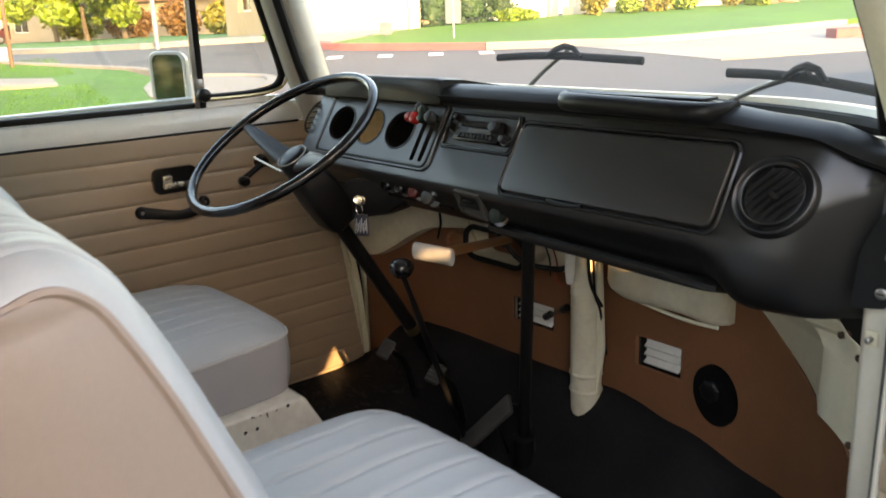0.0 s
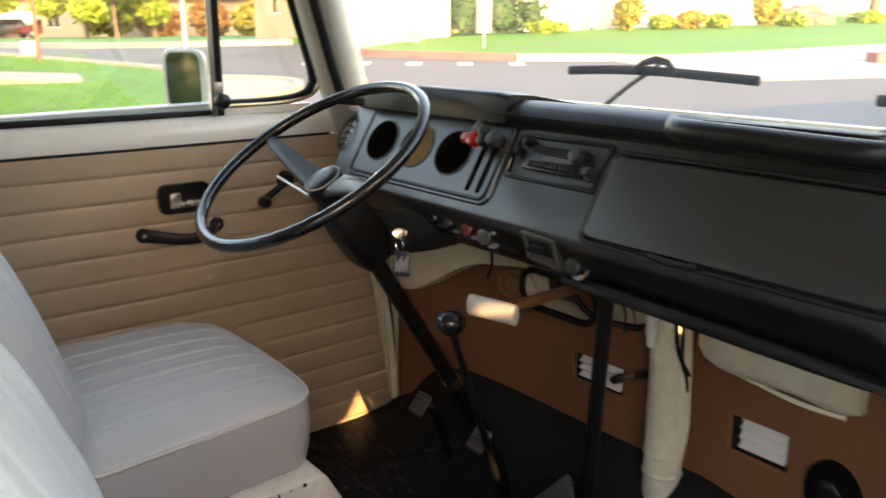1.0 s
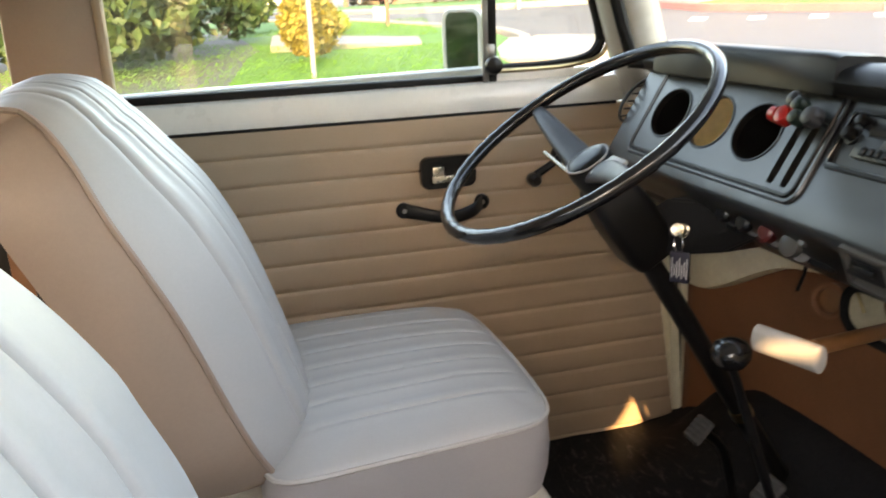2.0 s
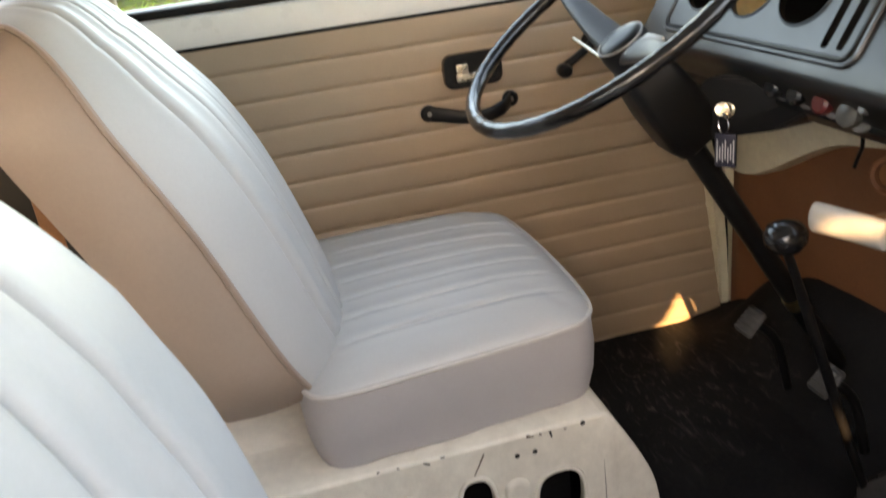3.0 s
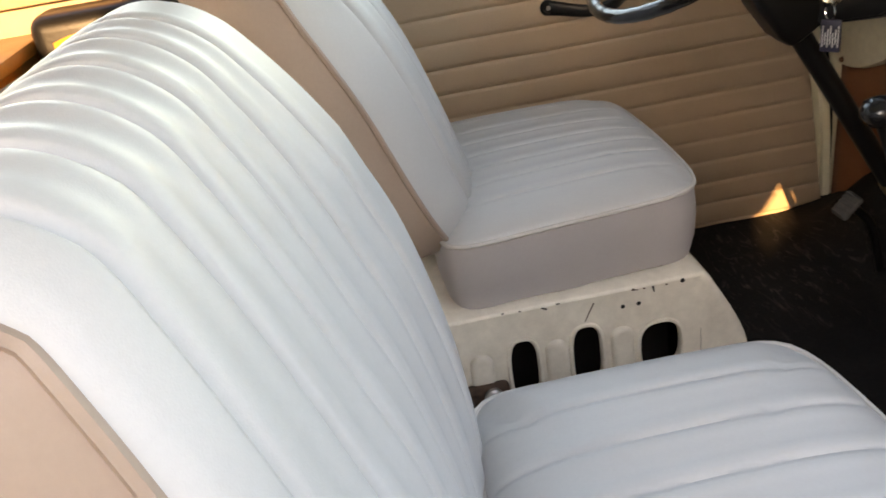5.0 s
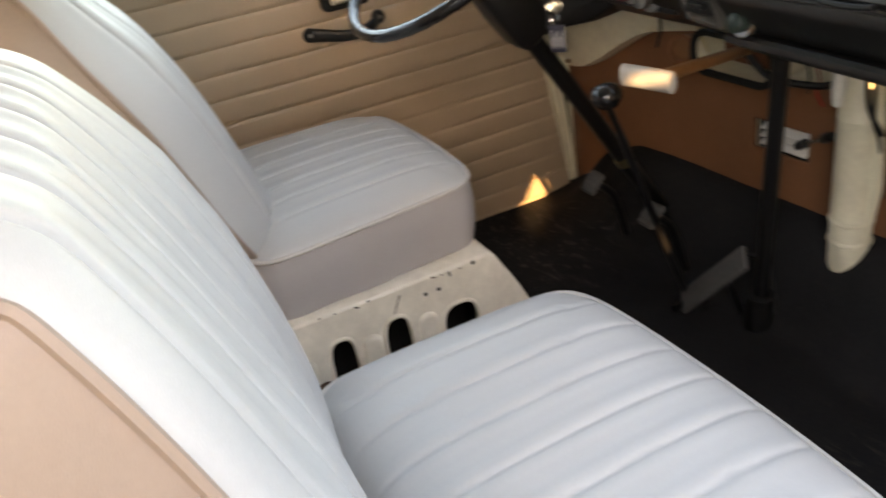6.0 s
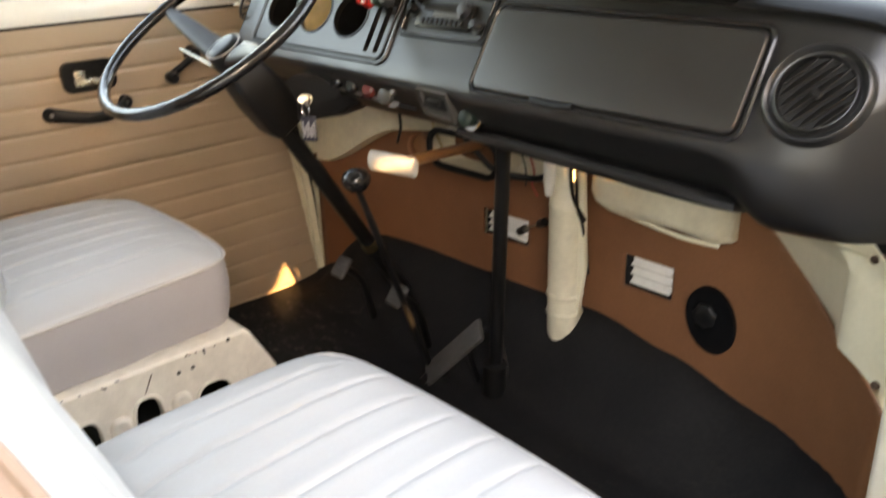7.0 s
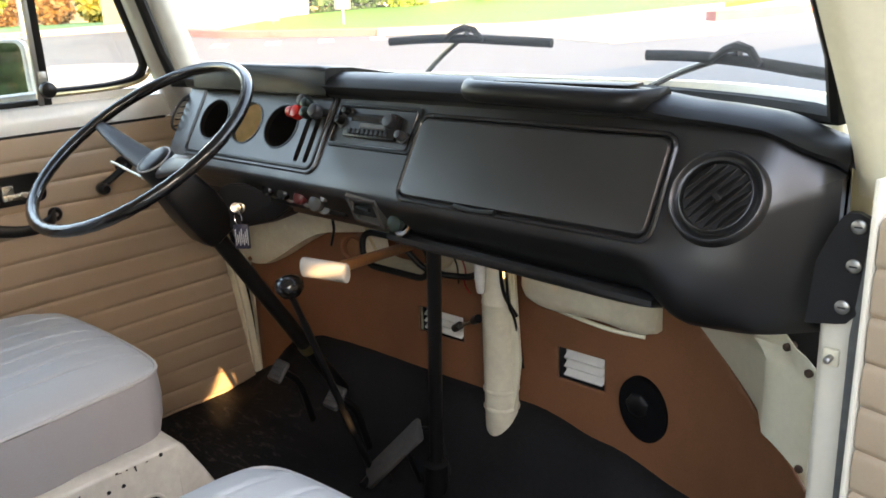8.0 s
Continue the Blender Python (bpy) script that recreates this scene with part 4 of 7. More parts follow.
def dash_profile(x):
    """The dash in section: from the screen over the padded roll, down the face and back under it."""
    back, low, pod, lift = lerp_table([(0.06, 0.0, 0.0, 0.0, 0.0), (0.22, 0.0, 0.0, 0.0, 0.0), (0.8, 0.0, 0.0, 0.0, 0.0), (1.24, 0.0, 0.0, 0.0, -0.010), (1.32, 0.0, 0.0, 1.0, 0.0), (1.38, 0.0, 0.0, 1.0, 0.004), (1.485, 0.040, -0.016, 1.0, 0.036)], x)
    main = [(0.634, 0.634), (0.641, 0.622), (0.660, 0.600), (0.674, 0.585), (0.698, 0.569), (0.711, 0.557), (0.724, 0.553), (0.742, 0.557), (0.90, 0.590)]
    podp = [(0.631, 0.632), (0.629, 0.612), (0.633, 0.588), (0.642, 0.566), (0.655, 0.550), (0.673, 0.539), (0.70, 0.534), (0.742, 0.538), (0.90, 0.585)]
    d = abs(x - 0.785)
    far = 0.955 - 0.17 * (d / 0.70) ** 2
    top = [(far, 0.776), (0.83, 0.796), (0.775, 0.8125), (0.738, 0.8155), (0.711, 0.808), (0.699, 0.795), (0.702, 0.781), (0.7146, 0.7735), (0.6515, 0.6685), (0.6365, 0.6435)]
    droop = lerp_table([(0.95, 0.0, 0.0), (1.15, -0.004, 0.0), (1.331, -0.021, 0.0), (1.36, -0.025, 0.0), (1.445, -0.042, -0.022), (1.485, -0.055, -0.045)], x)
    share = (1, 1, 1, 1, 1, 0.8, 0.4)
    pts = [(y + (back if i else 0), z + (low * (1.2 if i < 8 else 0.5)) + (droop[0] * share[i] + droop[1] * (1 - share[i]) if i < 7 else droop[1] if i == 7 else 0)) for i, (y, z) in enumerate(top)]
    pts += [(a[0] + (b[0] - a[0]) * pod + back, a[1] + (b[1] - a[1]) * pod + low * 0.5 + lift * min(1.0, (0.66 - a[1]) / 0.09)) for a, b in zip(main, podp)]
    turn = line_table([(1.25, 0.6435), (1.30, 0.653), (1.347, 0.669), (1.397, 0.695), (1.43, 0.711), (1.462, 0.724)], x)
    if turn > 0.645:
        f = 0.2506 + 0.6 * turn + back
        w = min(1.0, (turn - 0.645) / 0.05)
        z8 = max(pts[8][1], turn)
        pts[8] = (0.2506 + 0.6 * z8 + back, z8)
        pts[9] = (f, turn - 0.014 * w)
        for k, (dy, z) in enumerate(((0.002, 0.640), (0.004, 0.620), (0.006, 0.598), (0.010, 0.572), (0.017, 0.552), (0.030, 0.540))):
            y0, z0 = pts[10 + k]
            zz = min(z, turn - 0.018 - 0.004 * k)
            pts[10 + k] = (max(y0, y0 + (f + dy - y0) * w), z0 + (zz - z0) * w * 0.8 - 0.006 * w)
    return pts


def build_dashboard():
    dash = thing("dashboard", "black vinyl dashboard with gauge holes, radio, glovebox and round vent", "dashboard", (0.78, 0.75, 0.55))
    bm = bmesh.new()
    xs = [0.195, 0.20, 0.23, 0.275, 0.45, 0.635, 0.7, 0.8, 0.95, 1.1, 1.2, 1.24, 1.26, 1.28, 1.30, 1.32, 1.35, 1.38, 1.39, 1.40, 1.41, 1.42, 1.43, 1.44, 1.45, 1.457, 1.462]
    rows = [[bm.verts.new((x, y, z)) for y, z in dash_profile(x)] for x in xs]
    for i, (a, b) in enumerate(zip(rows, rows[1:])):
        for k in range(len(a) - 1):
            if k == 17:
                continue        # hollow below
            mid = (xs[i] + xs[i + 1]) / 2
            if k == 7 and 0.27 < mid < 0.64:
                continue        # the opening behind the gauge panel
            bm.faces.new((a[k], a[k + 1], b[k + 1], b[k])).material_index = 1 if k < 6 else 0
    bm.faces.new(rows[0])
    bm.faces.new(rows[-1][4:18])      # the end is closed in front only
    bmesh.ops.bevel(bm, geom=[e for e in bm.edges if len(e.link_faces) == 2 and e.calc_face_angle(0) > 0.9 and (max(v.co.x for v in e.verts) > 1.458 or max(v.co.x for v in e.verts) < 0.197)], offset=0.008, segments=3, affect="EDGES")
    part("body", bm, (M_DASH, M_PAD), dash, smooth=48)
    # a place on the face near the vent
    def vent_face(u, v, d):
        p = dash_profile(u)
        t = (0.7735 - v) / 0.105
        k = 1 / math.sqrt(1.36)
        return Vector((u, p[7][0] + (p[8][0] - p[7][0]) * t + d * k, p[7][1] + (p[8][1] - p[7][1]) * t - 0.6 * d * k))
    # brow over the gauges
    bm = bmesh.new()
    prof = [(0.716, 0.776), (0.700, 0.777), (0.697, 0.780), (0.6985, 0.820), (0.702, 0.8255), (0.710, 0.8275), (0.76, 0.824), (0.88, 0.803), (0.88, 0.79)]
    rings = []
    for k in range(17):
        x = 0.245 + 0.395 * k / 16
        e = abs(2 * k / 16 - 1) ** 24
        rings.append([(x, y + 0.003 * e - 0.012 * max(0, 0.40 - x) / 0.2, z - 0.003 * e * (z > 0.79)) for y, z in prof])
    skin(bm, rings)
    part("gauge_brow", bm, M_PAD, dash, "padded brow over the gauges", smooth=45)
    # gauge panel with three empty holes and two lever slots
    cells = [(0.262, 0.664, 0.376, 0.7755), (0.376, 0.664, 0.4815, 0.7755), (0.4815, 0.664, 0.590, 0.7755), (0.590, 0.664, 0.6165, 0.7755), (0.6165, 0.664, 0.648, 0.7755)]
    holes = [(0.322, 0.7215, 0.0445, 0.0350, 2), (0.4295, 0.7215, 0.0445, 0.0350, 2), (0.5345, 0.7205, 0.0445, 0.0350, 2), (0.6045, 0.706, 0.0065, 0.036, 6), (0.6300, 0.706, 0.0065, 0.036, 6)]
    bm = holed_plate(lambda u, v, d: face(u, v, d - 0.004), cells, holes, 0.010, 56)
    gp = part("gauge_panel", bm, M_DASH, dash, "panel with three empty gauge holes", smooth=40)
    for cu in (0.322, 0.4295, 0.5345):
        ring = [face(cu + 0.0445 * math.cos(a), 0.7212 + 0.0350 * math.sin(a), -0.004) for a in [2 * math.pi * k / 48 for k in range(48)]]
        part("hole_rim", bar(ring, 0.0018, 6, True), M_BLACK, gp)
    part("panel_edge", bar([face(0.455 + u, 0.7195 + v, -0.003) for u, v in rounded(0.388, 0.1135, 0.012)], 0.0028, 6, True), M_BLACK, gp)
    part("panel_frame", bar([face(0.455 + u, 0.7195 + v, -0.001) for u, v in rounded(0.404, 0.1245, 0.016)], 0.0042, 8, True), M_DASH, gp, "raised frame of the gauge panel")
    # the middle hole still holds a brass-coloured can, the others are hollow
    # sunlight is put into its pale brass, shade into black cans and dark backs
    for cu, mat in ((0.322, M_BLACKPAINT), (0.4295, M_SUNLIT_SLEEVE), (0.5345, M_BLACKPAINT)):
        bm = bmesh.new()
        rings = []
        for d, f in ((0.006, 1.0), (0.03, 1.02), (0.085, 0.98), (0.09, 0.7)):
            rings.append([face(cu + 0.0460 * f * math.cos(a), 0.7212 + 0.0365 * f * math.sin(a), d) for a in [2 * math.pi * k / 40 for k in range(40)]])
        skin(bm, rings, True, False)
        can = part("gauge_can", bm, mat, gp, "gauge sleeve with sunlight painted in pale brass" if mat == M_SUNLIT_SLEEVE else "", smooth=50)
        bm = bmesh.new()
        bm.faces.new([bm.verts.new(p) for p in rings[-1]])
        part("can_back", bm, M_RUST if mat == M_SUNLIT_SLEEVE else M_HOLE_SHADE, can)
    # heater levers
    for u, v, mat, name in ((0.600, 0.738, M_RED, "red heater lever knob"), (0.616, 0.752, M_GREEN, "dark green heater lever knob"), (0.622, 0.738, M_GREEN, "dark green heater lever knob"), (0.604, 0.757, M_GREY, "grey heater lever knob"), (0.645, 0.742, M_GREY, "grey heater lever knob")):
        p = face(u, v, -0.030)
        lev = part("heater_lever", bar([face(u, v, 0.004), face(u, v, -0.022)], 0.0025, 8), M_BLACK, dash)
        r = 0.012 if mat in (M_RED,) or u > 0.64 else 0.0095
        part("knob", turned(face(u, v, -0.018), face(0, 0, -1) - face(0, 0, 0), [(0, r * 0.6), (0.004, r), (0.014, r * 1.05), (0.019, r * 0.9), (0.021, r * 0.5)], 18), mat, lev, name)
    part("heater_lever_tip", turned(face(0.590, 0.738, -0.030), (-1, 0, 0), [(0, 0.010), (0.012, 0.009), (0.016, 0.005)], 14), M_RED, dash, "red heater lever knob")
    # glovebox lid
    bm = bmesh.new()
    rings = []
    cx, cz, w, h = 1.074, 0.6995, 0.408, 0.107
    for d, g, r in ((0.0, 0.0, 0.013), (-0.006, -0.001, 0.013), (-0.009, -0.006, 0.012), (-0.0095, -0.020, 0.009)):
        rings.append([face(cx + u, cz + v, d) for u, v in rounded(w + g, h + g * 0.86, r)])
    skin(bm, rings, True, True)
    lid = part("glovebox_lid", bm, M_GLOVE, dash, "grained black glovebox lid", smooth=40)
    part("lid_welt", bar([face(cx + u, cz + v, -0.004) for u, v in rounded(w + 0.010, h + 0.009, 0.016)], 0.0038, 8, True), M_GLOSS, lid)
    part("lid_latch", bar([face(0.985 + 0.012 * k, 0.6445 - 0.0025 * math.sin(math.pi * k / 6), -0.008) for k in range(7)], 0.004, 8), M_BLACK, lid)
    # radio
    bm = bmesh.new()
    rings = [[face(0.764 + u, 0.7345 + v, d) for u, v in rounded(w, h, r)] for d, w, h, r in ((0.002, 0.196, 0.068, 0.008), (-0.004, 0.192, 0.065, 0.007), (-0.004, 0.176, 0.054, 0.005), (0.002, 0.172, 0.052, 0.005))]
    skin(bm, rings, True, True)
    rad = part("radio", bm, M_BLACK, dash, "black cassette radio with two knobs and a row of keys", smooth=40)
    part("radio_front", solid((-0.062, -0.021, 0), (0.058, 0.019, 0.008), 0.002, 2, Matrix(((1, 0, 0, 0.766), (0, 0.5145, -0.857, face(0, 0.735, -0.001).y), (0, 0.857, 0.5145, 0.735), (0, 0, 0, 1)))), M_BLACK, rad)
    part("radio_trim", bar([face(0.764 + u, 0.7345 + v, -0.0045) for u, v in rounded(0.180, 0.057, 0.006)], 0.0011, 6, True), M_GLOSS, rad)
    part("dial_strip", solid((-0.030, -0.006, 0.006), (0.030, 0.003, 0.0095), 0.001, 1, Matrix(((1, 0, 0, 0.770), (0, 0.5145, -0.857, face(0, 0.735, -0.001).y), (0, 0.857, 0.5145, 0.735), (0, 0, 0, 1)))), M_ASH, rad, "pale dial strip")
    part("tape_slot", solid((-0.05, 0.005, 0.004), (0.046, 0.015, 0.0092), 0.001, 1, Matrix(((1, 0, 0, 0.766), (0, 0.5145, -0.857, face(0, 0.735, -0.001).y), (0, 0.857, 0.5145, 0.735), (0, 0, 0, 1)))), M_HOLE_SHADE, rad)
    for k in range(9):
        part("key", solid((-0.048 + 0.0105 * k, -0.018, 0.004), (-0.040 + 0.0105 * k, -0.008, 0.012), 0.0015, 1, Matrix(((1, 0, 0, 0.766), (0, 0.5145, -0.857, face(0, 0.735, -0.001).y), (0, 0.857, 0.5145, 0.735), (0, 0, 0, 1)))), M_BLACK, rad)
    for u, v, r, mat in ((0.690, 0.738, 0.008, M_BLACK), (0.700, 0.752, 0.007, M_BLACK), (0.806, 0.742, 0.0125, M_GREY), (0.838, 0.724, 0.008, M_GREY)):
        part("radio_knob", turned(face(u, v, -0.002), face(0, 0, -1) - face(0, 0, 0), [(0, r), (0.010, r * 0.95), (0.016, r * 0.8), (0.017, r * 0.3)], 18), mat, rad)
        part("knob_collar", turned(face(u, v, -0.002), face(0, 0, -1) - face(0, 0, 0), [(0, r * 1.3), (0.003, r * 1.25), (0.004, r * 0.9)], 18), M_GREY, rad)
    # round vent: a bead, a deep groove and a cup with slanted slats
    c = vent_face(1.347, 0.6985, 0)
    ax = face(0, 0, -1) - face(0, 0, 0)
    vent = part("round_vent", turned(c, ax, [(-0.003, 0.0580), (0.0040, 0.0560), (0.0085, 0.0540), (0.0092, 0.0526), (0.0080, 0.0512), (0.0040, 0.0490), (0.0016, 0.0465), (0.0014, 0.0445), (0.0050, 0.0430), (0.0082, 0.0424), (0.0086, 0.0412), (0.0070, 0.0402), (0.0035, 0.0398), (0.0008, 0.0396)], 56, False), M_DASH, dash, "round black air vent with slanted slats", smooth=60)
    e1 = Vector((1, 0, 0))
    e2 = ax.cross(e1).normalized()
    turn = radians(50)
    a1 = e1 * math.cos(turn) + e2 * math.sin(turn)
    a2 = ax.normalized().cross(a1)
    for k in range(7):
        s = (k - 3) * 0.0108
        hw = math.sqrt(max(0.0, 0.0392 ** 2 - s * s))
        rings = []
        for q in range(9):
            f = -1 + 2 * q / 8
            tilt = radians(-34 - 26 * abs(f) ** 3)
            o = c + a1 * (hw * f) + a2 * s + ax * (0.0052 - 0.0015 * abs(f) ** 3)
            w, h = a2 * math.cos(tilt) + ax * math.sin(tilt), ax * math.cos(tilt) - a2 * math.sin(tilt)
            rings.append([o + w * (0.0052 * i) + h * (0.0009 * j) for i, j in ((-1, -1), (1, -1), (1, 1), (-1, 1))])
        bm = bmesh.new()
        skin(bm, rings)
        part("slat", bm, M_VENT, vent, smooth=30)
    part("vent_back", turned(c, ax, [(0.0006, 0.0396), (0.0010, 0.02), (0.0010, 0.001)], 32), M_HOLE_SHADE, vent)
    part("vent_tab", solid((-0.004, -0.010, 0.005), (0.004, 0.004, 0.011), 0.0015, 1, Matrix(((a1.x, a2.x, ax.x, c.x), (a1.y, a2.y, ax.y, c.y), (a1.z, a2.z, ax.z, c.z), (0, 0, 0, 1)))), M_VENT, vent)
    # grab handle moulded into the padded roll
    bm = bmesh.new()
    path = smooth_path([(0.935, 0.735, 0.802), (0.955, 0.705, 0.800), (1.0, 0.692, 0.800), (1.09, 0.690, 0.799), (1.18, 0.690, 0.797), (1.225, 0.702, 0.796), (1.245, 0.735, 0.797)], 8)
    rings = []
    for i, p in enumerate(path):
        rings.append([p + Vector((0, 0.017 * math.cos(a), 0.015 * math.sin(a))) for a in [2 * math.pi * k / 14 for k in range(14)]])
    skin(bm, rings)
    g = part("grab_handle", bm, M_PAD, dash, "padded grab handle in the dash top", smooth=60)
    part("grab_recess", solid((0.985, 0.722, 0.8085), (1.20, 0.766, 0.8128), 0.004), M_PAD, g)
    # parcel tray and its lip
    bm = bmesh.new()
    rings = []
    for k in range(25):
        x = 0.80 + 0.47 * k / 24
        e = 0.004 * (abs(2 * k / 24 - 1) ** 10)
        dz = -0.012 * max(0, x - 0.8) / 0.47
        rings.append([(x, y, z + dz) for y, z in ((0.690, 0.574), (0.676, 0.574 - e), (0.671, 0.569), (0.671, 0.561), (0.676, 0.555 + e), (0.70, 0.552), (0.72, 0.556))])
    skin(bm, rings)
    part("tray_lip", bm, M_DASH, dash, "lip along the lower dash edge", smooth=40)
    # row of switches
    for u, z, r, mat, name in ((0.300, 0.621, 0.0095, M_GLOSS, ""), (0.333, 0.623, 0.0095, M_GLOSS, ""), (0.374, 0.620, 0.006, M_STEEL, ""), (0.516, 0.607, 0.0125, M_GLOSS, ""), (0.560, 0.605, 0.0125, M_GLOSS, ""), (0.607, 0.603, 0.0125, M_OXBLOOD, "dark red pull switch"), (0.651, 0.599, 0.0145, M_ASH, "grey pull switch"), (0.676, 0.610, 0.006, M_STEEL, "")):
        y = 0.672
        sw = part("pull_switch", turned((u, y, z), (0.1, -0.95, 0.25), [(-0.03, r * 0.9), (0.004, r * 0.9), (0.005, r * 0.5), (0.016, r * 0.5), (0.017, r), (0.027, r), (0.030, r * 0.7)], 18), mat, dash, name)
        part("bezel", turned((u, y, z), (0.1, -0.95, 0.25), [(-0.01, r * 1.35), (0.004, r * 1.3), (0.006, r * 1.0)], 18), M_STEEL if r > 0.012 else M_BLACK, sw)
    part("switch_panel", solid((0.27, 0.668, 0.581), (0.705, 0.70, 0.634), 0.006, 2), M_BLACK, dash)
    # ashtray
    bm = bmesh.new()
    corners = [Vector((0.752, 0.630, 0.634)), Vector((0.818, 0.631, 0.632)), Vector((0.812, 0.658, 0.580)), Vector((0.748, 0.653, 0.588))]
    mid = sum(corners, Vector()) / 4
    back = Vector((0, 0.03, 0.02))
    skin(bm, [[p + back for p in corners], corners, [mid + (p - mid) * 0.78 for p in corners], [mid + (p - mid) * 0.72 + back * 0.35 for p in corners]], True, True)
    ash = part("ashtray", bm, M_ASH, dash, "grey framed ashtray", smooth=30)
    part("ashtray_front", solid((0.752, 0.643, 0.602), (0.808, 0.649, 0.626), 0.002), M_BLACK, ash)
    part("ashtray_pull", solid((0.765, 0.638, 0.609), (0.796, 0.646, 0.617), 0.002), M_BLACK, ash)
    kn = part("choke_knob", turned((0.838, 0.672, 0.592), (0.05, -1, 0.2), [(-0.01, 0.017), (0.004, 0.017), (0.006, 0.012), (0.010, 0.010), (0.012, 0.0135), (0.022, 0.0135), (0.025, 0.009)], 20), M_GREEN, dash, "dark green round knob")
    part("knob_ring", turned((0.838, 0.672, 0.592), (0.05, -1, 0.2), [(0.002, 0.0195), (0.006, 0.0195), (0.007, 0.016)], 24), M_CHROME, kn)
    # small vent in the dash's end
    sv = part("side_vent", bar([(0.192, 0.694 + 0.026 * math.cos(a) + 0.6 * 0.034 * math.sin(a), 0.727 + 0.034 * math.sin(a)) for a in [2 * math.pi * k / 28 for k in range(28)]], 0.003, 6, True), M_DASH, dash, "small oval vent in the dash end")
    for k in range(5):
        y, z = 0.694 + 0.6 * 0.012 * (k - 2), 0.727 + 0.012 * (k - 2)
        part("slat", solid((0.1895, y - 0.018, z - 0.0012), (0.1955, y + 0.018, z + 0.0012), 0.0005, 1), M_VENT, sv)
    # mounting bolts beside the door
    for x, y, z in ((1.491, 0.6895, 0.682), (1.490, 0.6895, 0.639), (1.483, 0.6895, 0.592)):
        b = part("mounting_bolt", turned((x, y, z), (0, -1, 0), [(-0.004, 0.0078), (0.0012, 0.0078), (0.0022, 0.0066), (0.0026, 0.003)], 18), M_STEEL, dash, "round flat steel screw")
        part("bolt_slot", solid((x - 0.004, y - 0.0032, z - 0.0008), (x + 0.004, y - 0.0018, z + 0.0008)), M_BLACKPAINT, b, smooth=0)
    plate = [(1.452, 0.640), (1.466, 0.676), (1.474, 0.690), (1.480, 0.696), (1.490, 0.696), (1.504, 0.690), (1.506, 0.682), (1.503, 0.628), (1.497, 0.585), (1.488, 0.574), (1.476, 0.571), (1.446, 0.566)]
    bm = bmesh.new()
    skin(bm, [[(x, y, z) for x, z in plate] for y in (0.690, 0.700)])
    part("end_bracket", bm, M_BLACKPAINT, dash)


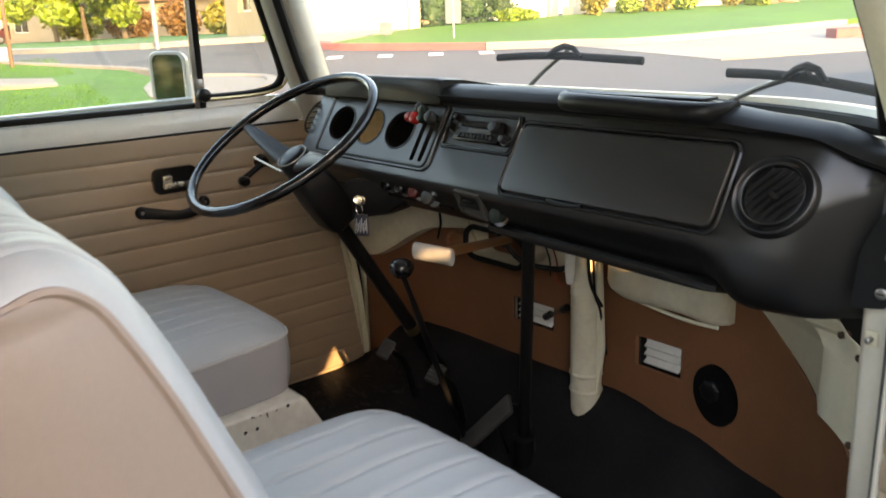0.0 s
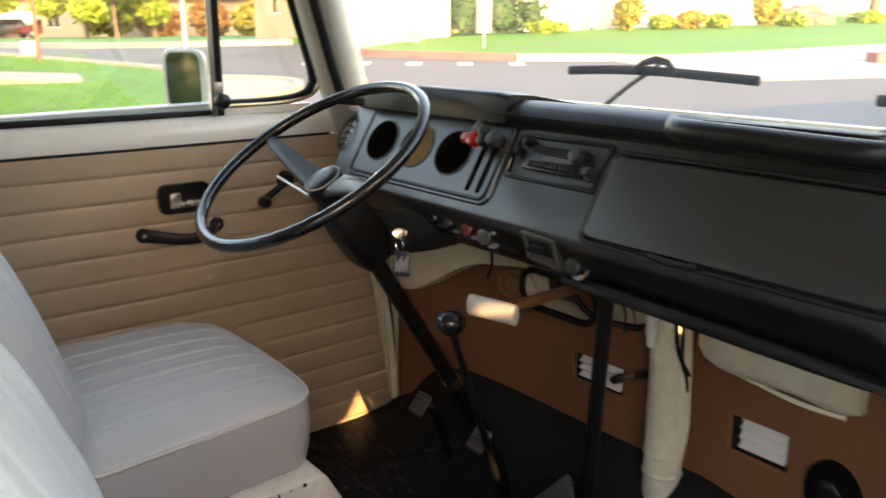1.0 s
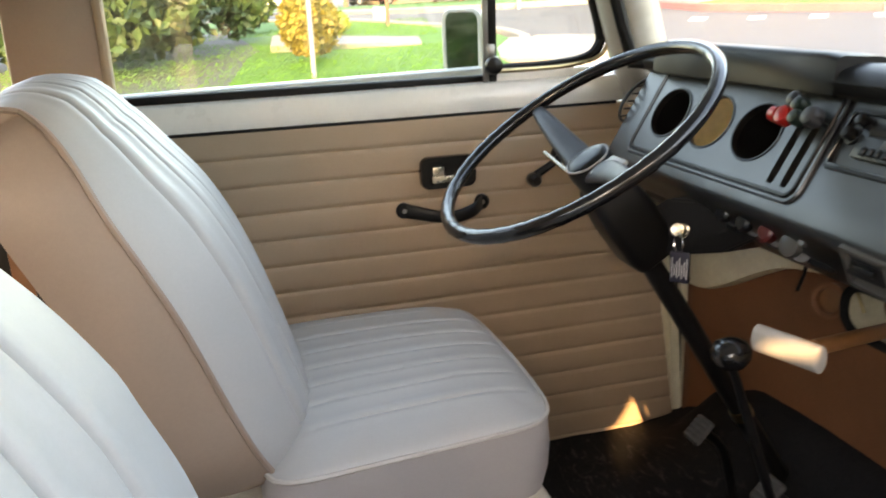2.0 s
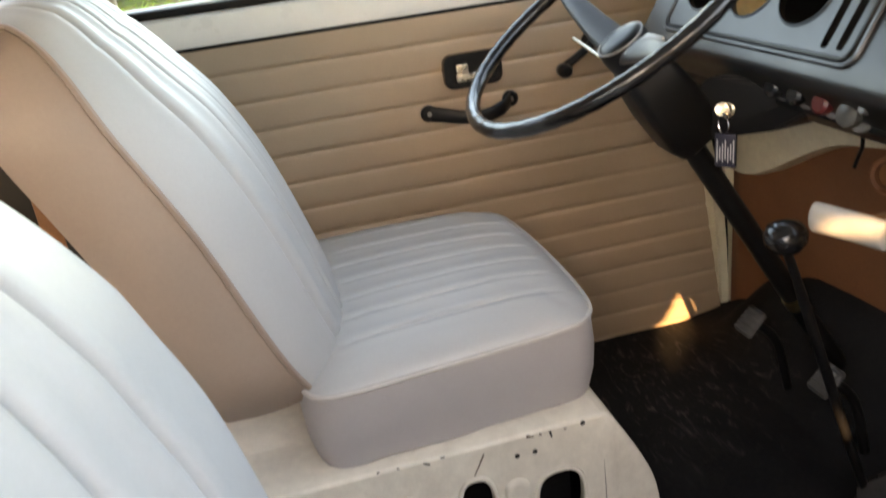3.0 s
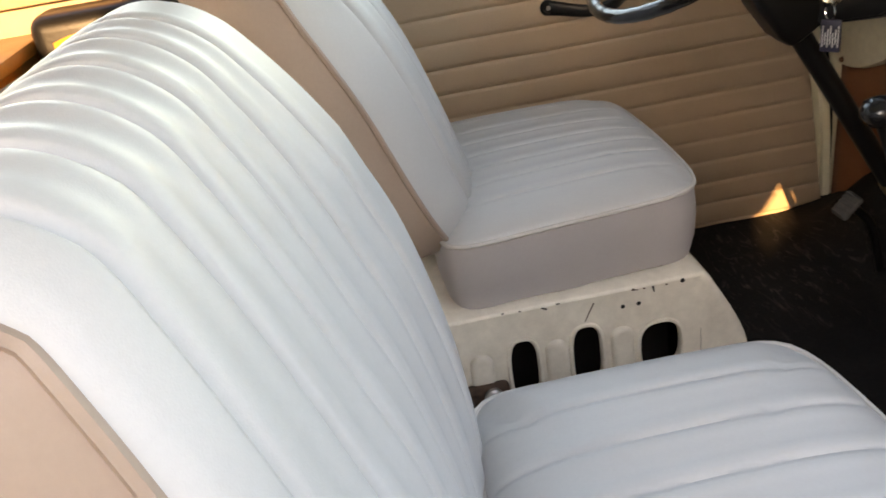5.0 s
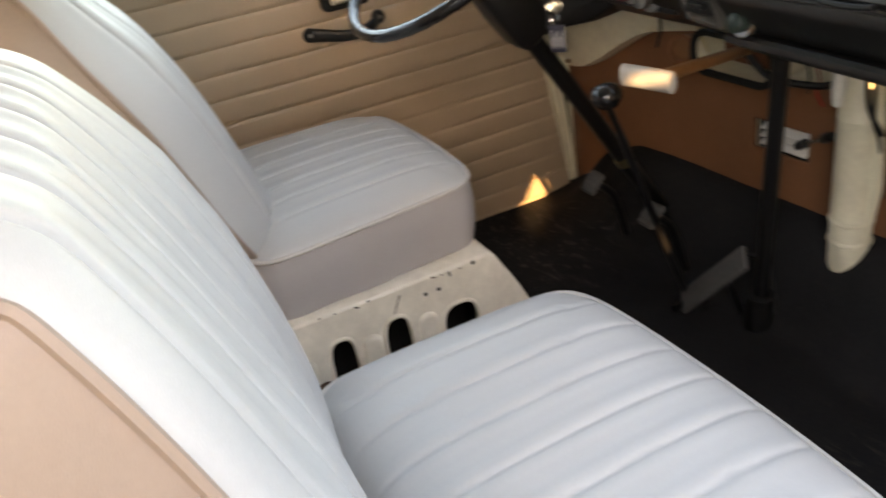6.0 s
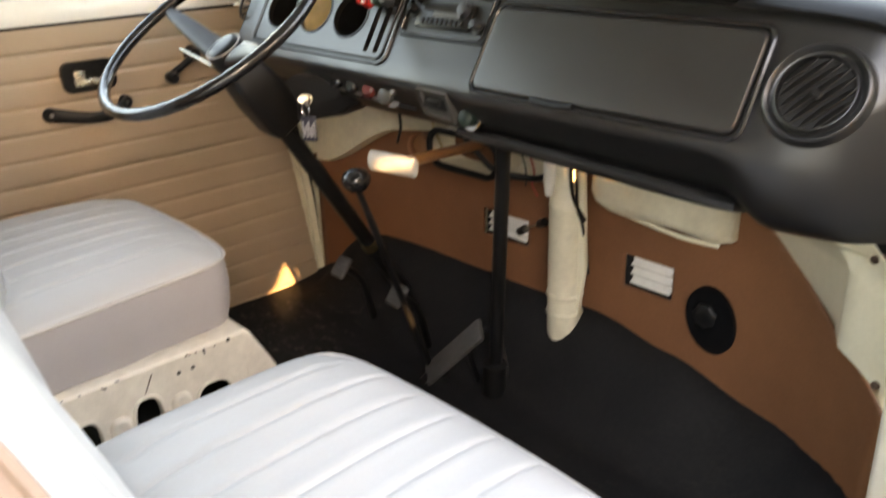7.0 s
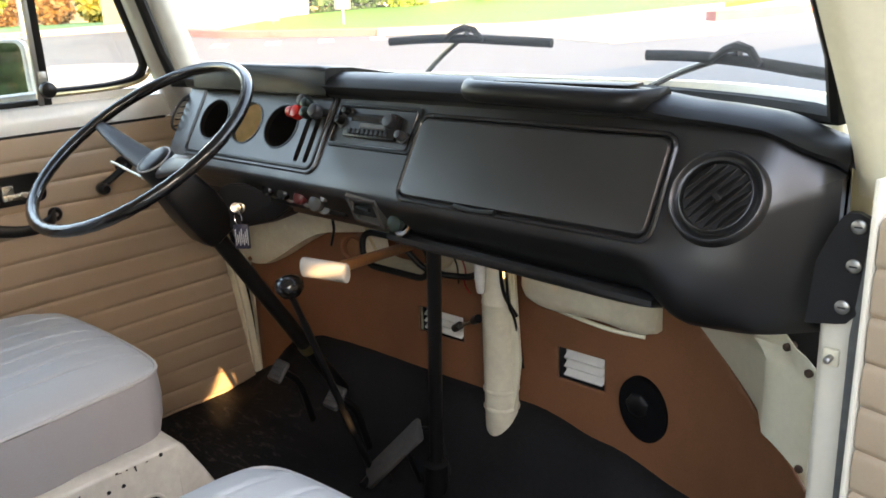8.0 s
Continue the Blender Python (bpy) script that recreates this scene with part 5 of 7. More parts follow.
# ---- steering ----
def build_steering():
    C = Vector((0.397, 0.482, 0.712))
    th = radians(32.5)
    right, fore = Vector((1, 0, 0)), Vector((0, math.cos(th), math.sin(th)))
    up = right.cross(fore).normalized()          # towards the driver, up the column
    st = thing("steering_wheel", "thin black two-spoke steering wheel on a black column", "steering wheel", C)
    R = 0.212
    n = 120
    bm = bmesh.new()
    rings = []
    for k in range(n):
        a = 2 * math.pi * k / n
        d = right * math.cos(a) + fore * math.sin(a)
        rr = 0.0105 + 0.0004 * math.cos(a * 44) * (1 if math.sin(a) < 0.3 else 0.2)
        rings.append([C + d * R + (d * math.cos(b) + up * math.sin(b)) * rr for b in [2 * math.pi * q / 12 for q in range(12)]])
    skin(bm, rings, True, False, True)
    part("rim", bm, M_GLOSS, st, smooth=60)
    hub = C - up * 0.052
    for s in (-1, 1):
        bm = bmesh.new()
        rings = []
        pts = smooth_path([hub + right * s * 0.02 - up * 0.004, hub + right * s * 0.08 + up * 0.014 - fore * s * 0.008, hub + right * s * 0.15 + up * 0.036 - fore * s * 0.020, C + right * s * (R - 0.008) - fore * s * 0.030 - up * 0.003], 6)
        for i, p in enumerate(pts):
            t = i / (len(pts) - 1)
            w = 0.017 * (1 - t) ** 0.8 + 0.0085
            h = 0.008 * (1 - t) + 0.0045
            rings.append([p + fore * w * math.cos(b) + up * h * math.sin(b) for b in [2 * math.pi * q / 14 for q in range(14)]])
        skin(bm, rings)
        part("spoke", bm, M_GREY, st, "grey moulded spoke", smooth=60)
    part("horn_pad", turned(hub, up, [(-0.05, 0.028), (-0.02, 0.032), (0.000, 0.035), (0.010, 0.034), (0.016, 0.029), (0.018, 0.016), (0.0185, 0.004)], 32), M_BLACK, st, "round dark horn pad", smooth=50)
    pad_rim = [hub + up * 0.0125 + (right * math.cos(a) + fore * math.sin(a)) * 0.0325 for a in [2 * math.pi * q / 36 for q in range(36)]]
    part("pad_rim", bar(pad_rim, 0.0016, 6, True), M_LIGHTGREY, st, "thin pale rim of the horn pad")
    part("pad_plate", solid((-0.004, -0.020, 0.006), (0.040, 0.022, 0.013), 0.003, 2, Matrix(((1, 0, 0, hub.x + 0.045), (0, fore.y, up.y, hub.y), (0, fore.z, up.z, hub.z), (0, 0, 0, 1)))), M_LIGHTGREY, st, "pale horn bar")
    part("indicator_stalk", bar([hub - up * 0.045, (0.297, 0.53, 0.63), (0.177, 0.53, 0.649)], [0.0035, 0.0032, 0.0035], 10), M_KEY, st, "thin bright indicator stalk")
    # column
    foot = C - up * 1.06
    part("column_tube", bar([hub - up * 0.02, foot], 0.0165, 20), M_BLACKPAINT, st)
    p = C - up * 0.590
    part("column_clip", bar([p, p + up * 0.020], 0.0185, 20), M_BRASS, st, "pale metal clip on the column")
    # shroud and ignition
    sh = thing("column_shroud", "black plastic column shroud with ignition switch", "column shroud", C - up * 0.2)
    bm = bmesh.new()
    rings = []
    for d, w, h, off in ((0.080, 0.026, 0.028, 0), (0.095, 0.033, 0.036, 0.0), (0.15, 0.036, 0.042, 0.004), (0.21, 0.034, 0.042, 0.008), (0.232, 0.028, 0.036, 0.010), (0.238, 0.019, 0.020, 0.004)):
        o = C - up * d + fore * off
        rings.append([o + right * u + fore * v for u, v in rounded(w * 2, h * 2, min(w, h) * 0.45)])
    skin(bm, rings)
    part("shell", bm, M_BLACK, sh, smooth=35)
    bm = bmesh.new()
    for p in ((0.402, 0.595, 0.592), (0.430, 0.617, 0.618), (0.500, 0.675, 0.617), (0.530, 0.690, 0.600), (0.530, 0.730, 0.610), (0.420, 0.730, 0.610), (0.402, 0.600, 0.530), (0.432, 0.625, 0.530), (0.490, 0.675, 0.545), (0.530, 0.700, 0.575), (0.420, 0.730, 0.520), (0.500, 0.730, 0.550)):
        bm.verts.new(p)
    hull = bmesh.ops.convex_hull(bm, input=bm.verts[:])
    bmesh.ops.delete(bm, geom=list({v for v in hull["geom_interior"] if isinstance(v, bmesh.types.BMVert)}), context="VERTS")
    bmesh.ops.dissolve_limit(bm, angle_limit=radians(4), verts=bm.verts[:], edges=bm.edges[:])
    bmesh.ops.bevel(bm, geom=bm.edges[:], offset=0.0035, segments=2, affect="EDGES")
    lockb = part("lock_housing", bm, M_LOCK, sh, "black lock housing", smooth=18)
    bars_of_writing(lockb, lambda u, v, d: Vector((u, v, 0.6186 + d)), [(0.448 + 0.004 * j, 0.650 + 0.011 * j, 0.474 + 0.004 * j, 0.654 + 0.011 * j) for j in range(4)], M_PRINT)
    key_at = Vector((0.446, 0.633, 0.572))
    part("ignition_barrel", turned(key_at, (0.5, -0.85, 0.1), [(-0.02, 0.0125), (0.003, 0.012), (0.005, 0.009), (0.009, 0.008), (0.010, 0.004)], 20), M_KEY, lockb, "bright ignition barrel")
    k = thing("key_ring", "ignition key with a dark leather fob", "key", key_at)
    part("key_bow", turned((0.454, 0.619, 0.576), (0.85, -0.45, 0.3), [(0, 0.004), (0.001, 0.0092), (0.0035, 0.0092), (0.0045, 0.004)], 16), M_KEY, k)
    ring = [Vector((0.462 + 0.012 * math.cos(a), 0.617, 0.558 + 0.014 * math.sin(a))) for a in [2 * math.pi * q / 20 for q in range(20)]]
    part("split_ring", bar(ring, 0.0013, 6, True), M_CHROME, k)
    turn = Matrix.Translation((0.470, 0.616, 0.524)) @ Matrix.Rotation(radians(40), 4, "Z")
    fob = part("fob", solid((-0.0145, -0.003, -0.0235), (0.0145, 0.003, 0.0235), 0.0028, 2, turn), M_NAVY, k, "dark navy fob with white print")
    bars_of_writing(fob, lambda u, v, d: turn @ Vector((u, -0.003 - d, v)), [(-0.0110 + 0.0036 * j, -0.016 + 0.004 * (j % 2), -0.0096 + 0.0036 * j, 0.015 - 0.005 * ((j * 2) % 3)) for j in range(7)], M_PRINT)

    # gear lever
    g = thing("gear_lever", "black gear lever with a round glossy knob", "gear lever", (0.622, 0.775, FLOOR_Z))
    part("stick", bar(smooth_path([(0.622, 0.775, FLOOR_Z), (0.634, 0.707, 0.14), (0.655, 0.605, 0.39), (0.664, 0.572, 0.464)], 5), [0.0068] * 11 + [0.0056] * 5, 12), M_BLACKPAINT, g)
    part("knob", turned((0.664, 0.573, 0.460), (0, -0.12, 1), [(0, 0.008), (0.004, 0.016), (0.014, 0.0235), (0.024, 0.0245), (0.033, 0.020), (0.038, 0.010), (0.039, 0.002)], 28), M_GLOSS, g, "glossy black gear knob", smooth=60)
    part("boot", turned((0.622, 0.777, FLOOR_Z - 0.004), (0, 0, 1), [(0, 0.040), (0.008, 0.038), (0.014, 0.026), (0.030, 0.022), (0.036, 0.014), (0.05, 0.011)], 24), M_SEAL, g, "rubber boot")
    # handbrake tube, lever and grip
    h = thing("handbrake_tube", "black handbrake tube rising from the floor", "handbrake", (0.74, 0.815, FLOOR_Z))
    part("tube", bar([(0.742, 0.818, FLOOR_Z), (0.797, 0.783, 0.52)], 0.0130, 18), M_BLACKPAINT, h)
    part("foot_collar", turned((0.741, 0.817, FLOOR_Z - 0.004), (0.1, -0.06, 1), [(0, 0.040), (0.008, 0.037), (0.014, 0.024), (0.085, 0.0215), (0.090, 0.0235), (0.094, 0.0160)], 24), M_SEAL, h, "rubber collar at its foot")
    part("foot_plate", turned((0.741, 0.817, FLOOR_Z + 0.002), (0.0, 0.0, 1), [(0, 0.046), (0.006, 0.044), (0.007, 0.030)], 6), M_GREY, h, "six-sided foot plate", smooth=20)
    l = thing("brake_grip", "sunlit pale handbrake grip on a brown leather-wrapped stalk", "handbrake", (0.75, 0.65, 0.5))
    part("stalk", bar(smooth_path([(0.672, 0.852, 0.484), (0.715, 0.74, 0.503), (0.765, 0.60, 0.525)], 4), 0.0095, 12), M_LEATHER, l)
    bm = bmesh.new()
    pts = smooth_path([(0.733, 0.552, 0.532), (0.746, 0.563, 0.529), (0.764, 0.580, 0.524), (0.783, 0.596, 0.519)], 5)
    skin(bm, [[p + Vector((0, 0.008 * math.cos(a), 0.0165 * math.sin(a))) for a in [2 * math.pi * q / 14 for q in range(14)]] for p in pts])
    part("grip", bm, M_LIGHTGREY, l, "pale plastic grip", smooth=60)
    # pedals
    for x, y, z, nm in ((0.333, 0.758, 0.160, "clutch"), (0.527, 0.755, 0.158, "brake")):
        p = thing(nm + "_pedal", "rubber faced " + nm + " pedal on a steel arm", "pedal", (x, y, FLOOR_Z), "foot pedals")
        m = Matrix.Translation((x, y, z)) @ Matrix.Rotation(radians(48), 4, "X") @ Matrix.Rotation(radians(12), 4, "Y")
        pad = part("pad", solid((-0.020, -0.025, -0.006), (0.020, 0.025, 0.006), 0.007, 3, m), M_PEDAL, p, "worn grey rubber pad")
        for q in range(5):
            part("tread", solid((-0.017, -0.021 + 0.0095 * q, 0.0055), (0.017, -0.017 + 0.0095 * q, 0.0078), 0.001, 1, m), M_PEDAL, pad)
        part("arm", bar(smooth_path([(x, y + 0.01, z - 0.005), (x + 0.004, y + 0.05, z - 0.05), (x + 0.006, y + 0.08, FLOOR_Z + 0.02), (x + 0.006, y + 0.10, FLOOR_Z)], 5), 0.008, 10), M_BLACKPAINT, p)
    p = thing("accelerator_pedal", "long grey rubber accelerator pedal hinged at the floor", "pedal", (0.634, 0.736, FLOOR_Z), "foot pedals")
    a, b = Vector((0.634, 0.736, 0.020)), Vector((0.744, 0.781, 0.152))
    d = (b - a).normalized()
    s = Vector((d.y, -d.x, 0)).normalized()
    nrm = s.cross(d).normalized()
    m = Matrix(((s.x, d.x, nrm.x, a.x), (s.y, d.y, nrm.y, a.y), (s.z, d.z, nrm.z, a.z), (0, 0, 0, 1)))
    m = m @ Matrix.Rotation(radians(38), 4, "Y")
    pad = part("pad", solid((-0.025, 0, -0.006), (0.025, (b - a).length, 0.006), 0.005, 2, m), M_PEDAL, p, "ribbed grey rubber pad")
    part("hinge", bar([a - s * 0.024, a + s * 0.024], 0.008, 12), M_BLACKPAINT, p)
    part("rod", bar([a + d * 0.12 - nrm * 0.005, a + d * 0.10 + Vector((0.0, 0.06, -0.10))], 0.005, 10), M_BLACKPAINT, p)


# ---- things of the footwell ----
def build_footwell():
    for x0, x1, z0, z1 in ((0.568, 0.692, 0.247, 0.303), (0.925, 1.026, 0.238, 0.302)):
        v = thing("air_vent", "white louvred footwell vent set in the brown board", "air vent", ((x0 + x1) / 2, nose_y(x0), z0), "footwell vents")
        y = nose_y((x0 + x1) / 2)
        part("backing", solid((x0 - 0.008, y + 0.004, z0 - 0.008), (x1 + 0.008, y + 0.010, z1 + 0.008)), M_HOLE_SHADE, v, smooth=0)
        part("shell", solid((x0 + 0.012, y - 0.004, z0 + 0.008), (x1 - 0.001, y + 0.004, z1 - 0.003), 0.002), M_LOUVRE, v)
        for k in range(3):
            zc = z0 + (z1 - z0) * (0.28 + 0.27 * k)
            m = Matrix.Translation(((x0 + x1) / 2 + 0.005, y - 0.010, zc)) @ Matrix.Rotation(radians(32), 4, "X")
            part("slat", solid((-(x1 - x0) / 2 + 0.012, -0.010, -0.002), ((x1 - x0) / 2 - 0.007, 0.010, 0.002), 0.001, 1, m), M_LOUVRE, v)
    lv = thing("vent_lever", "small chrome and black vent lever", "lever", (0.695, 0.95, 0.28))
    part("rod", bar([(0.680, 0.965, 0.280), (0.695, 0.945, 0.291), (0.775, 0.916, 0.337)], 0.0040, 8), M_KEY, lv)
    part("tip", bar([(0.689, 0.949, 0.287), (0.712, 0.939, 0.302)], 0.0085, 10), M_BLACK, lv)
    part("end_knob", bar([(0.765, 0.920, 0.331), (0.782, 0.914, 0.341)], 0.0085, 10), M_BLACK, lv)
    # loudspeaker
    s = thing("loudspeaker", "black oval loudspeaker recessed in the brown board", "loudspeaker", (1.108, nose_y(1.108) - 0.012, 0.23))
    bm = bmesh.new()
    rings = []
    c = Vector((1.108, nose_y(1.108) - 0.024, 0.2335))
    for d, f in ((0.012, 1.0), (-0.002, 1.0), (-0.003, 0.95), (-0.001, 0.80), (-0.002, 0.46), (-0.005, 0.40), (-0.006, 0.2)):
        rings.append([c + Vector((0.044 * f * math.cos(a) * math.cos(0.27) - 0.060 * f * math.sin(a) * math.sin(0.27), d, 0.044 * f * math.cos(a) * math.sin(0.27) + 0.060 * f * math.sin(a) * math.cos(0.27))) for a in [2 * math.pi * k / 40 for k in range(40)]])
    skin(bm, rings)
    part("cone", bm, M_FOAM, s, smooth=60)
    part("dust_cap", turned(c + Vector((-0.008, -0.002, 0.008)), (0, -1, 0), [(0, 0.023), (0.004, 0.022), (0.0065, 0.018), (0.008, 0.010), (0.0082, 0.001)], 7), M_BLACK, s, "angular dark centre cap", smooth=25)
    # fresh-air duct
    d = thing("air_duct", "cream painted round air duct with pressed seams", "air duct", (0.805, 0.945, 0.056))
    ax, ay = 0.819, 0.933
    prof = [(0.056, 0.029), (0.060, 0.0320), (0.158, 0.0330), (0.160, 0.0352), (0.163, 0.0360), (0.166, 0.0352), (0.168, 0.0332), (0.196, 0.0332), (0.198, 0.0354), (0.201, 0.0362), (0.204, 0.0354), (0.206, 0.0334), (0.376, 0.0330), (0.378, 0.0340), (0.381, 0.0340), (0.383, 0.0330), (0.55, 0.0335)]
    bm = bmesh.new()
    rings = [[(ax + r * math.cos(a) - 0.01 * (z - 0.3), ay + r * math.sin(a), z) for a in [2 * math.pi * k / 32 for k in range(32)]] for z, r in prof]
    skin(bm, rings)
    part("pipe", bm, M_CREAM_WORN, d, smooth=40)
    part("seam", bar([(ax + 0.004, ay - 0.0318, 0.056), (ax + 0.004, ay - 0.0325, 0.095)], 0.0022, 8), M_CREAM_WORN, d)
    bm = bmesh.new()
    edge = [(0.020, 0.51), (0.036, 0.50), (0.040, 0.43), (0.050, 0.27), (0.046, 0.235), (0.036, 0.16), (0.020, 0.13)]
    skin(bm, [[(ax + u, y, z) for u, z in edge] for y in (ay - 0.006, ay + 0.002)])
    part("flange", bm, M_CREAM, d, smooth=30)
    part("spout", turned((ax - 0.012, ay - 0.040, 0.405), (0, 0.02, 1), [(0, 0.006), (0.004, 0.008), (0.030, 0.011), (0.10, 0.013)], 16), M_LOUVRE, d, "small white drain spout")
    # pressed cover right of the duct
    c = thing("heater_cover", "cream pressed metal cover under the dash", "cover", (0.98, 0.93, 0.37))
    bm = bmesh.new()
    rings = []
    for k in range(13):
        x = 0.870 + 0.266 * k / 12
        e = abs(2 * k / 12 - 1) ** 8
        low = 0.402 - 0.022 * (x - 0.86) / 0.26 + 0.010 * e - 0.006 * math.sin((x - 0.86) * 24)
        rings.append([(x, 0.985, 0.60), (x, 0.925 + 0.02 * e, 0.60), (x, 0.908 + 0.03 * e, 0.50), (x, 0.905 + 0.03 * e, 0.42), (x, 0.912 + 0.03 * e, low + 0.012), (x, 0.93 + 0.02 * e, low), (x, 0.985, low)])
    skin(bm, rings)
    part("cover", bm, M_CREAM_WORN, c, smooth=50)
    part("lower_seam", bar(smooth_path([(0.90, 0.936, 0.398), (0.98, 0.930, 0.390), (1.06, 0.930, 0.382), (1.12, 0.940, 0.380)], 5), 0.004, 8), M_CREAM, c)
    c = thing("heater_cover", "cream pressed metal cover between column and duct", "cover", (0.70, 0.94, 0.42))
    bm = bmesh.new()
    rings = []
    for k in range(13):
        x = 0.63 + 0.165 * k / 12
        e = abs(2 * k / 12 - 1) ** 6
        rings.append([(x, 0.985, 0.62), (x, 0.935 + 0.02 * e, 0.62), (x, 0.93 + 0.02 * e, 0.46), (x, 0.945 + 0.02 * e, 0.405 + 0.012 * e), (x, 0.985, 0.397 + 0.012 * e)])
    skin(bm, rings)
    part("cover", bm, M_CREAM_WORN, c, smooth=50)
    part("bolt", turned((0.70, 0.930, 0.445), (0, -1, 0), [(0, 0.007), (0.004, 0.006), (0.006, 0.003)], 10), M_RUST, c)
    # open mouth of the demister box
    c = thing("demister_box", "open cream demister box with a black rubber rim", "heater box", (0.63, 0.87, 0.45))
    loop = [(0.628 + u, 0.850 + 0.05 * u, 0.458 + v - 0.02 * u) for u, v in rounded(0.175, 0.070, 0.03)]
    part("rim", bar(loop, 0.0065, 8, True), M_SEAL, c, "black rubber rim")
    skin_bm = bmesh.new()
    skin(skin_bm, [[(x, y + d, z) for x, y, z in loop] for d in (0.0, 0.07)], True, False)
    part("sleeve", skin_bm, M_CREAM_WORN, c)
    # end of a brown paper hose and a bright wire beside it
    c = thing("air_hose", "round brown paper hose end hanging under the dash", "hose", (0.487, 0.865, 0.444))
    part("mouth", turned((0.487, 0.865, 0.444), (0.35, -0.9, 0.15), [(-0.05, 0.024), (0.0, 0.027), (0.003, 0.0285), (0.004, 0.024), (0.001, 0.020), (-0.03, 0.019)], 28, False), M_BOARD, c)
    part("bore", turned((0.487, 0.865, 0.444), (0.35, -0.9, 0.15), [(-0.012, 0.021), (-0.010, 0.012), (-0.010, 0.001)], 20), M_LEATHER, c)
    # bracket behind the column
    c = thing("cab_bracket", "cream pressed steel bracket behind the steering column", "bracket", (0.2, 0.93, 0.35))
    bm = bmesh.new()
    rings = []
    for k in range(43):
        t = k / 42
        x = 0.02 + 0.50 * t
        low = sum(line_table([(0.02, 0.314), (0.075, 0.311), (0.15, 0.345), (0.22, 0.388), (0.30, 0.430), (0.42, 0.446), (0.52, 0.453)], x + 0.008 * j) for j in range(-4, 5)) / 9
        y = nose_y(x) - 0.03 - 0.03 * math.sin(math.pi * t)
        rings.append([(x, y + 0.05, 0.62), (x, y, 0.62), (x, y - 0.008, 0.52), (x, y - 0.004, low + 0.03), (x, y + 0.006, low + 0.004), (x, y + 0.022, low), (x, y + 0.05, low)])
    skin(bm, rings)
    part("pressing", bm, M_CREAM_WORN, c, smooth=50)
    part("rivet", turned((0.045, nose_y(0.045) - 0.036, 0.330), (0, -1, 0), [(0, 0.006), (0.004, 0.005), (0.006, 0.002)], 12), M_LEATHER, c)
    # stepped pressing at the passenger corner
    c = thing("corner_pressing", "cream pressed metal corner with rusty bolts", "body panel", (1.38, 0.83, 0.3))
    bm = bmesh.new()
    rings = []
    for z in [0.296 + 0.060 * k / 30 for k in range(30)] + [0.356 + 0.174 * k / 32 for k in range(33)]:
        xin = line_table([(0.296, 1.440), (0.307, 1.432), (0.326, 1.397), (0.337, 1.354), (0.3525, 1.300), (0.393, 1.236), (0.432, 1.182), (0.47, 1.14), (0.54, 1.12)], z)
        ridge = line_table([(0.26, 1.354), (0.444, 1.354), (0.480, 1.316), (0.54, 1.235)], z)
        sink = line_table([(0.440, 0.0), (0.447, 0.004), (0.466, 0.022), (0.475, 0.010), (0.54, 0.012)], z)
        dip = line_table([(0.438, 0.0), (0.452, 0.010), (0.464, 0.002), (0.54, 0.0)], z)
        left = min(xin + 0.003, ridge - 0.03)
        bend = [(left, nose_y(left) - 0.016), (ridge - 0.004, 0.850 + 0.5 * sink), (ridge, 0.842 + 0.5 * sink), (ridge + 0.005, 0.831 + sink), (max(ridge + 0.010, 1.380), 0.820 + sink), (1.402, 0.806 + 0.8 * dip), (1.414, 0.801), (1.432, 0.797), (1.438, 0.800), (1.446, 0.83)]
        row, last = [(xin, nose_y(xin) + 0.004, z)], xin + 0.003
        for x, _ in bend:
            last = max(x, last + 0.0004)
            row.append((last, line_table(bend, last), z))
        rings.append(row)
    skin(bm, rings, False, False)
    for co, no in (((1.385, 0.8, 0.503), (0.82, 0, 1.0)), ((1.408, 0.8, 0.480), (0.35, 0, 1.0))):
        bmesh.ops.bisect_plane(bm, geom=bm.verts[:] + bm.edges[:] + bm.faces[:], plane_co=co, plane_no=no, clear_outer=True)
    sheet_metal = part("pressing", bm, M_CREAM, c, smooth=38)
    so = sheet_metal.modifiers.new("thickness", "SOLIDIFY")
    so.thickness, so.offset = 0.0015, 0
    # black block put in for the shade above the pressing
    part("cavity", solid((1.372, 0.846, 0.43), (1.452, 0.878, 0.60)), M_HOLE_SHADE, c, "black block painting the shade behind the pressing", smooth=0)
    for x, y, z in ((1.424, 0.797, 0.457), (1.423, 0.798, 0.320), (1.388, 0.818, 0.476)):
        part("bolt", turned((x, y, z), (-0.45, -1, 0), [(-0.012, 0.0055), (0.003, 0.0055), (0.005, 0.0035)], 12), M_RUST, c)
    # door post in the driver's corner: two flanges with a dark seal between
    for name, mat, rows in (("trim_door_post", M_CREAM, ((0.003, 0.800, 0.66), (0.003, 0.896, 0.27), (0.003, 0.922, -0.03))), ("trim_post_seal", M_SEAL, ((-0.008, 0.815, 0.66), (-0.008, 0.911, 0.27), (-0.008, 0.936, -0.03))), ("trim_door_post", M_CREAM, ((0.008, 0.840, 0.66), (0.010, 0.930, 0.27), (0.016, 0.945, -0.03)))):
        bm = bmesh.new()
        rings = []
        for x, y, z in smooth_path(rows, 6):
            w = 0.007 if mat == M_CREAM and rows[0][0] < 0.005 else 0.012
            rings.append([(x - 0.02, y - w, z), (x + 0.001, y - w, z), (x + 0.003, y - w + 0.003, z), (x + 0.006, y + w - 0.003, z), (x + 0.006, y + w, z), (x - 0.02, y + w, z)])
        skin(bm, rings)
        tagged(part(name, bm, mat, smooth=40), "cream door post edge" if mat == M_CREAM else "dark rubber seal between the door post flanges", "door post", kind="structure")


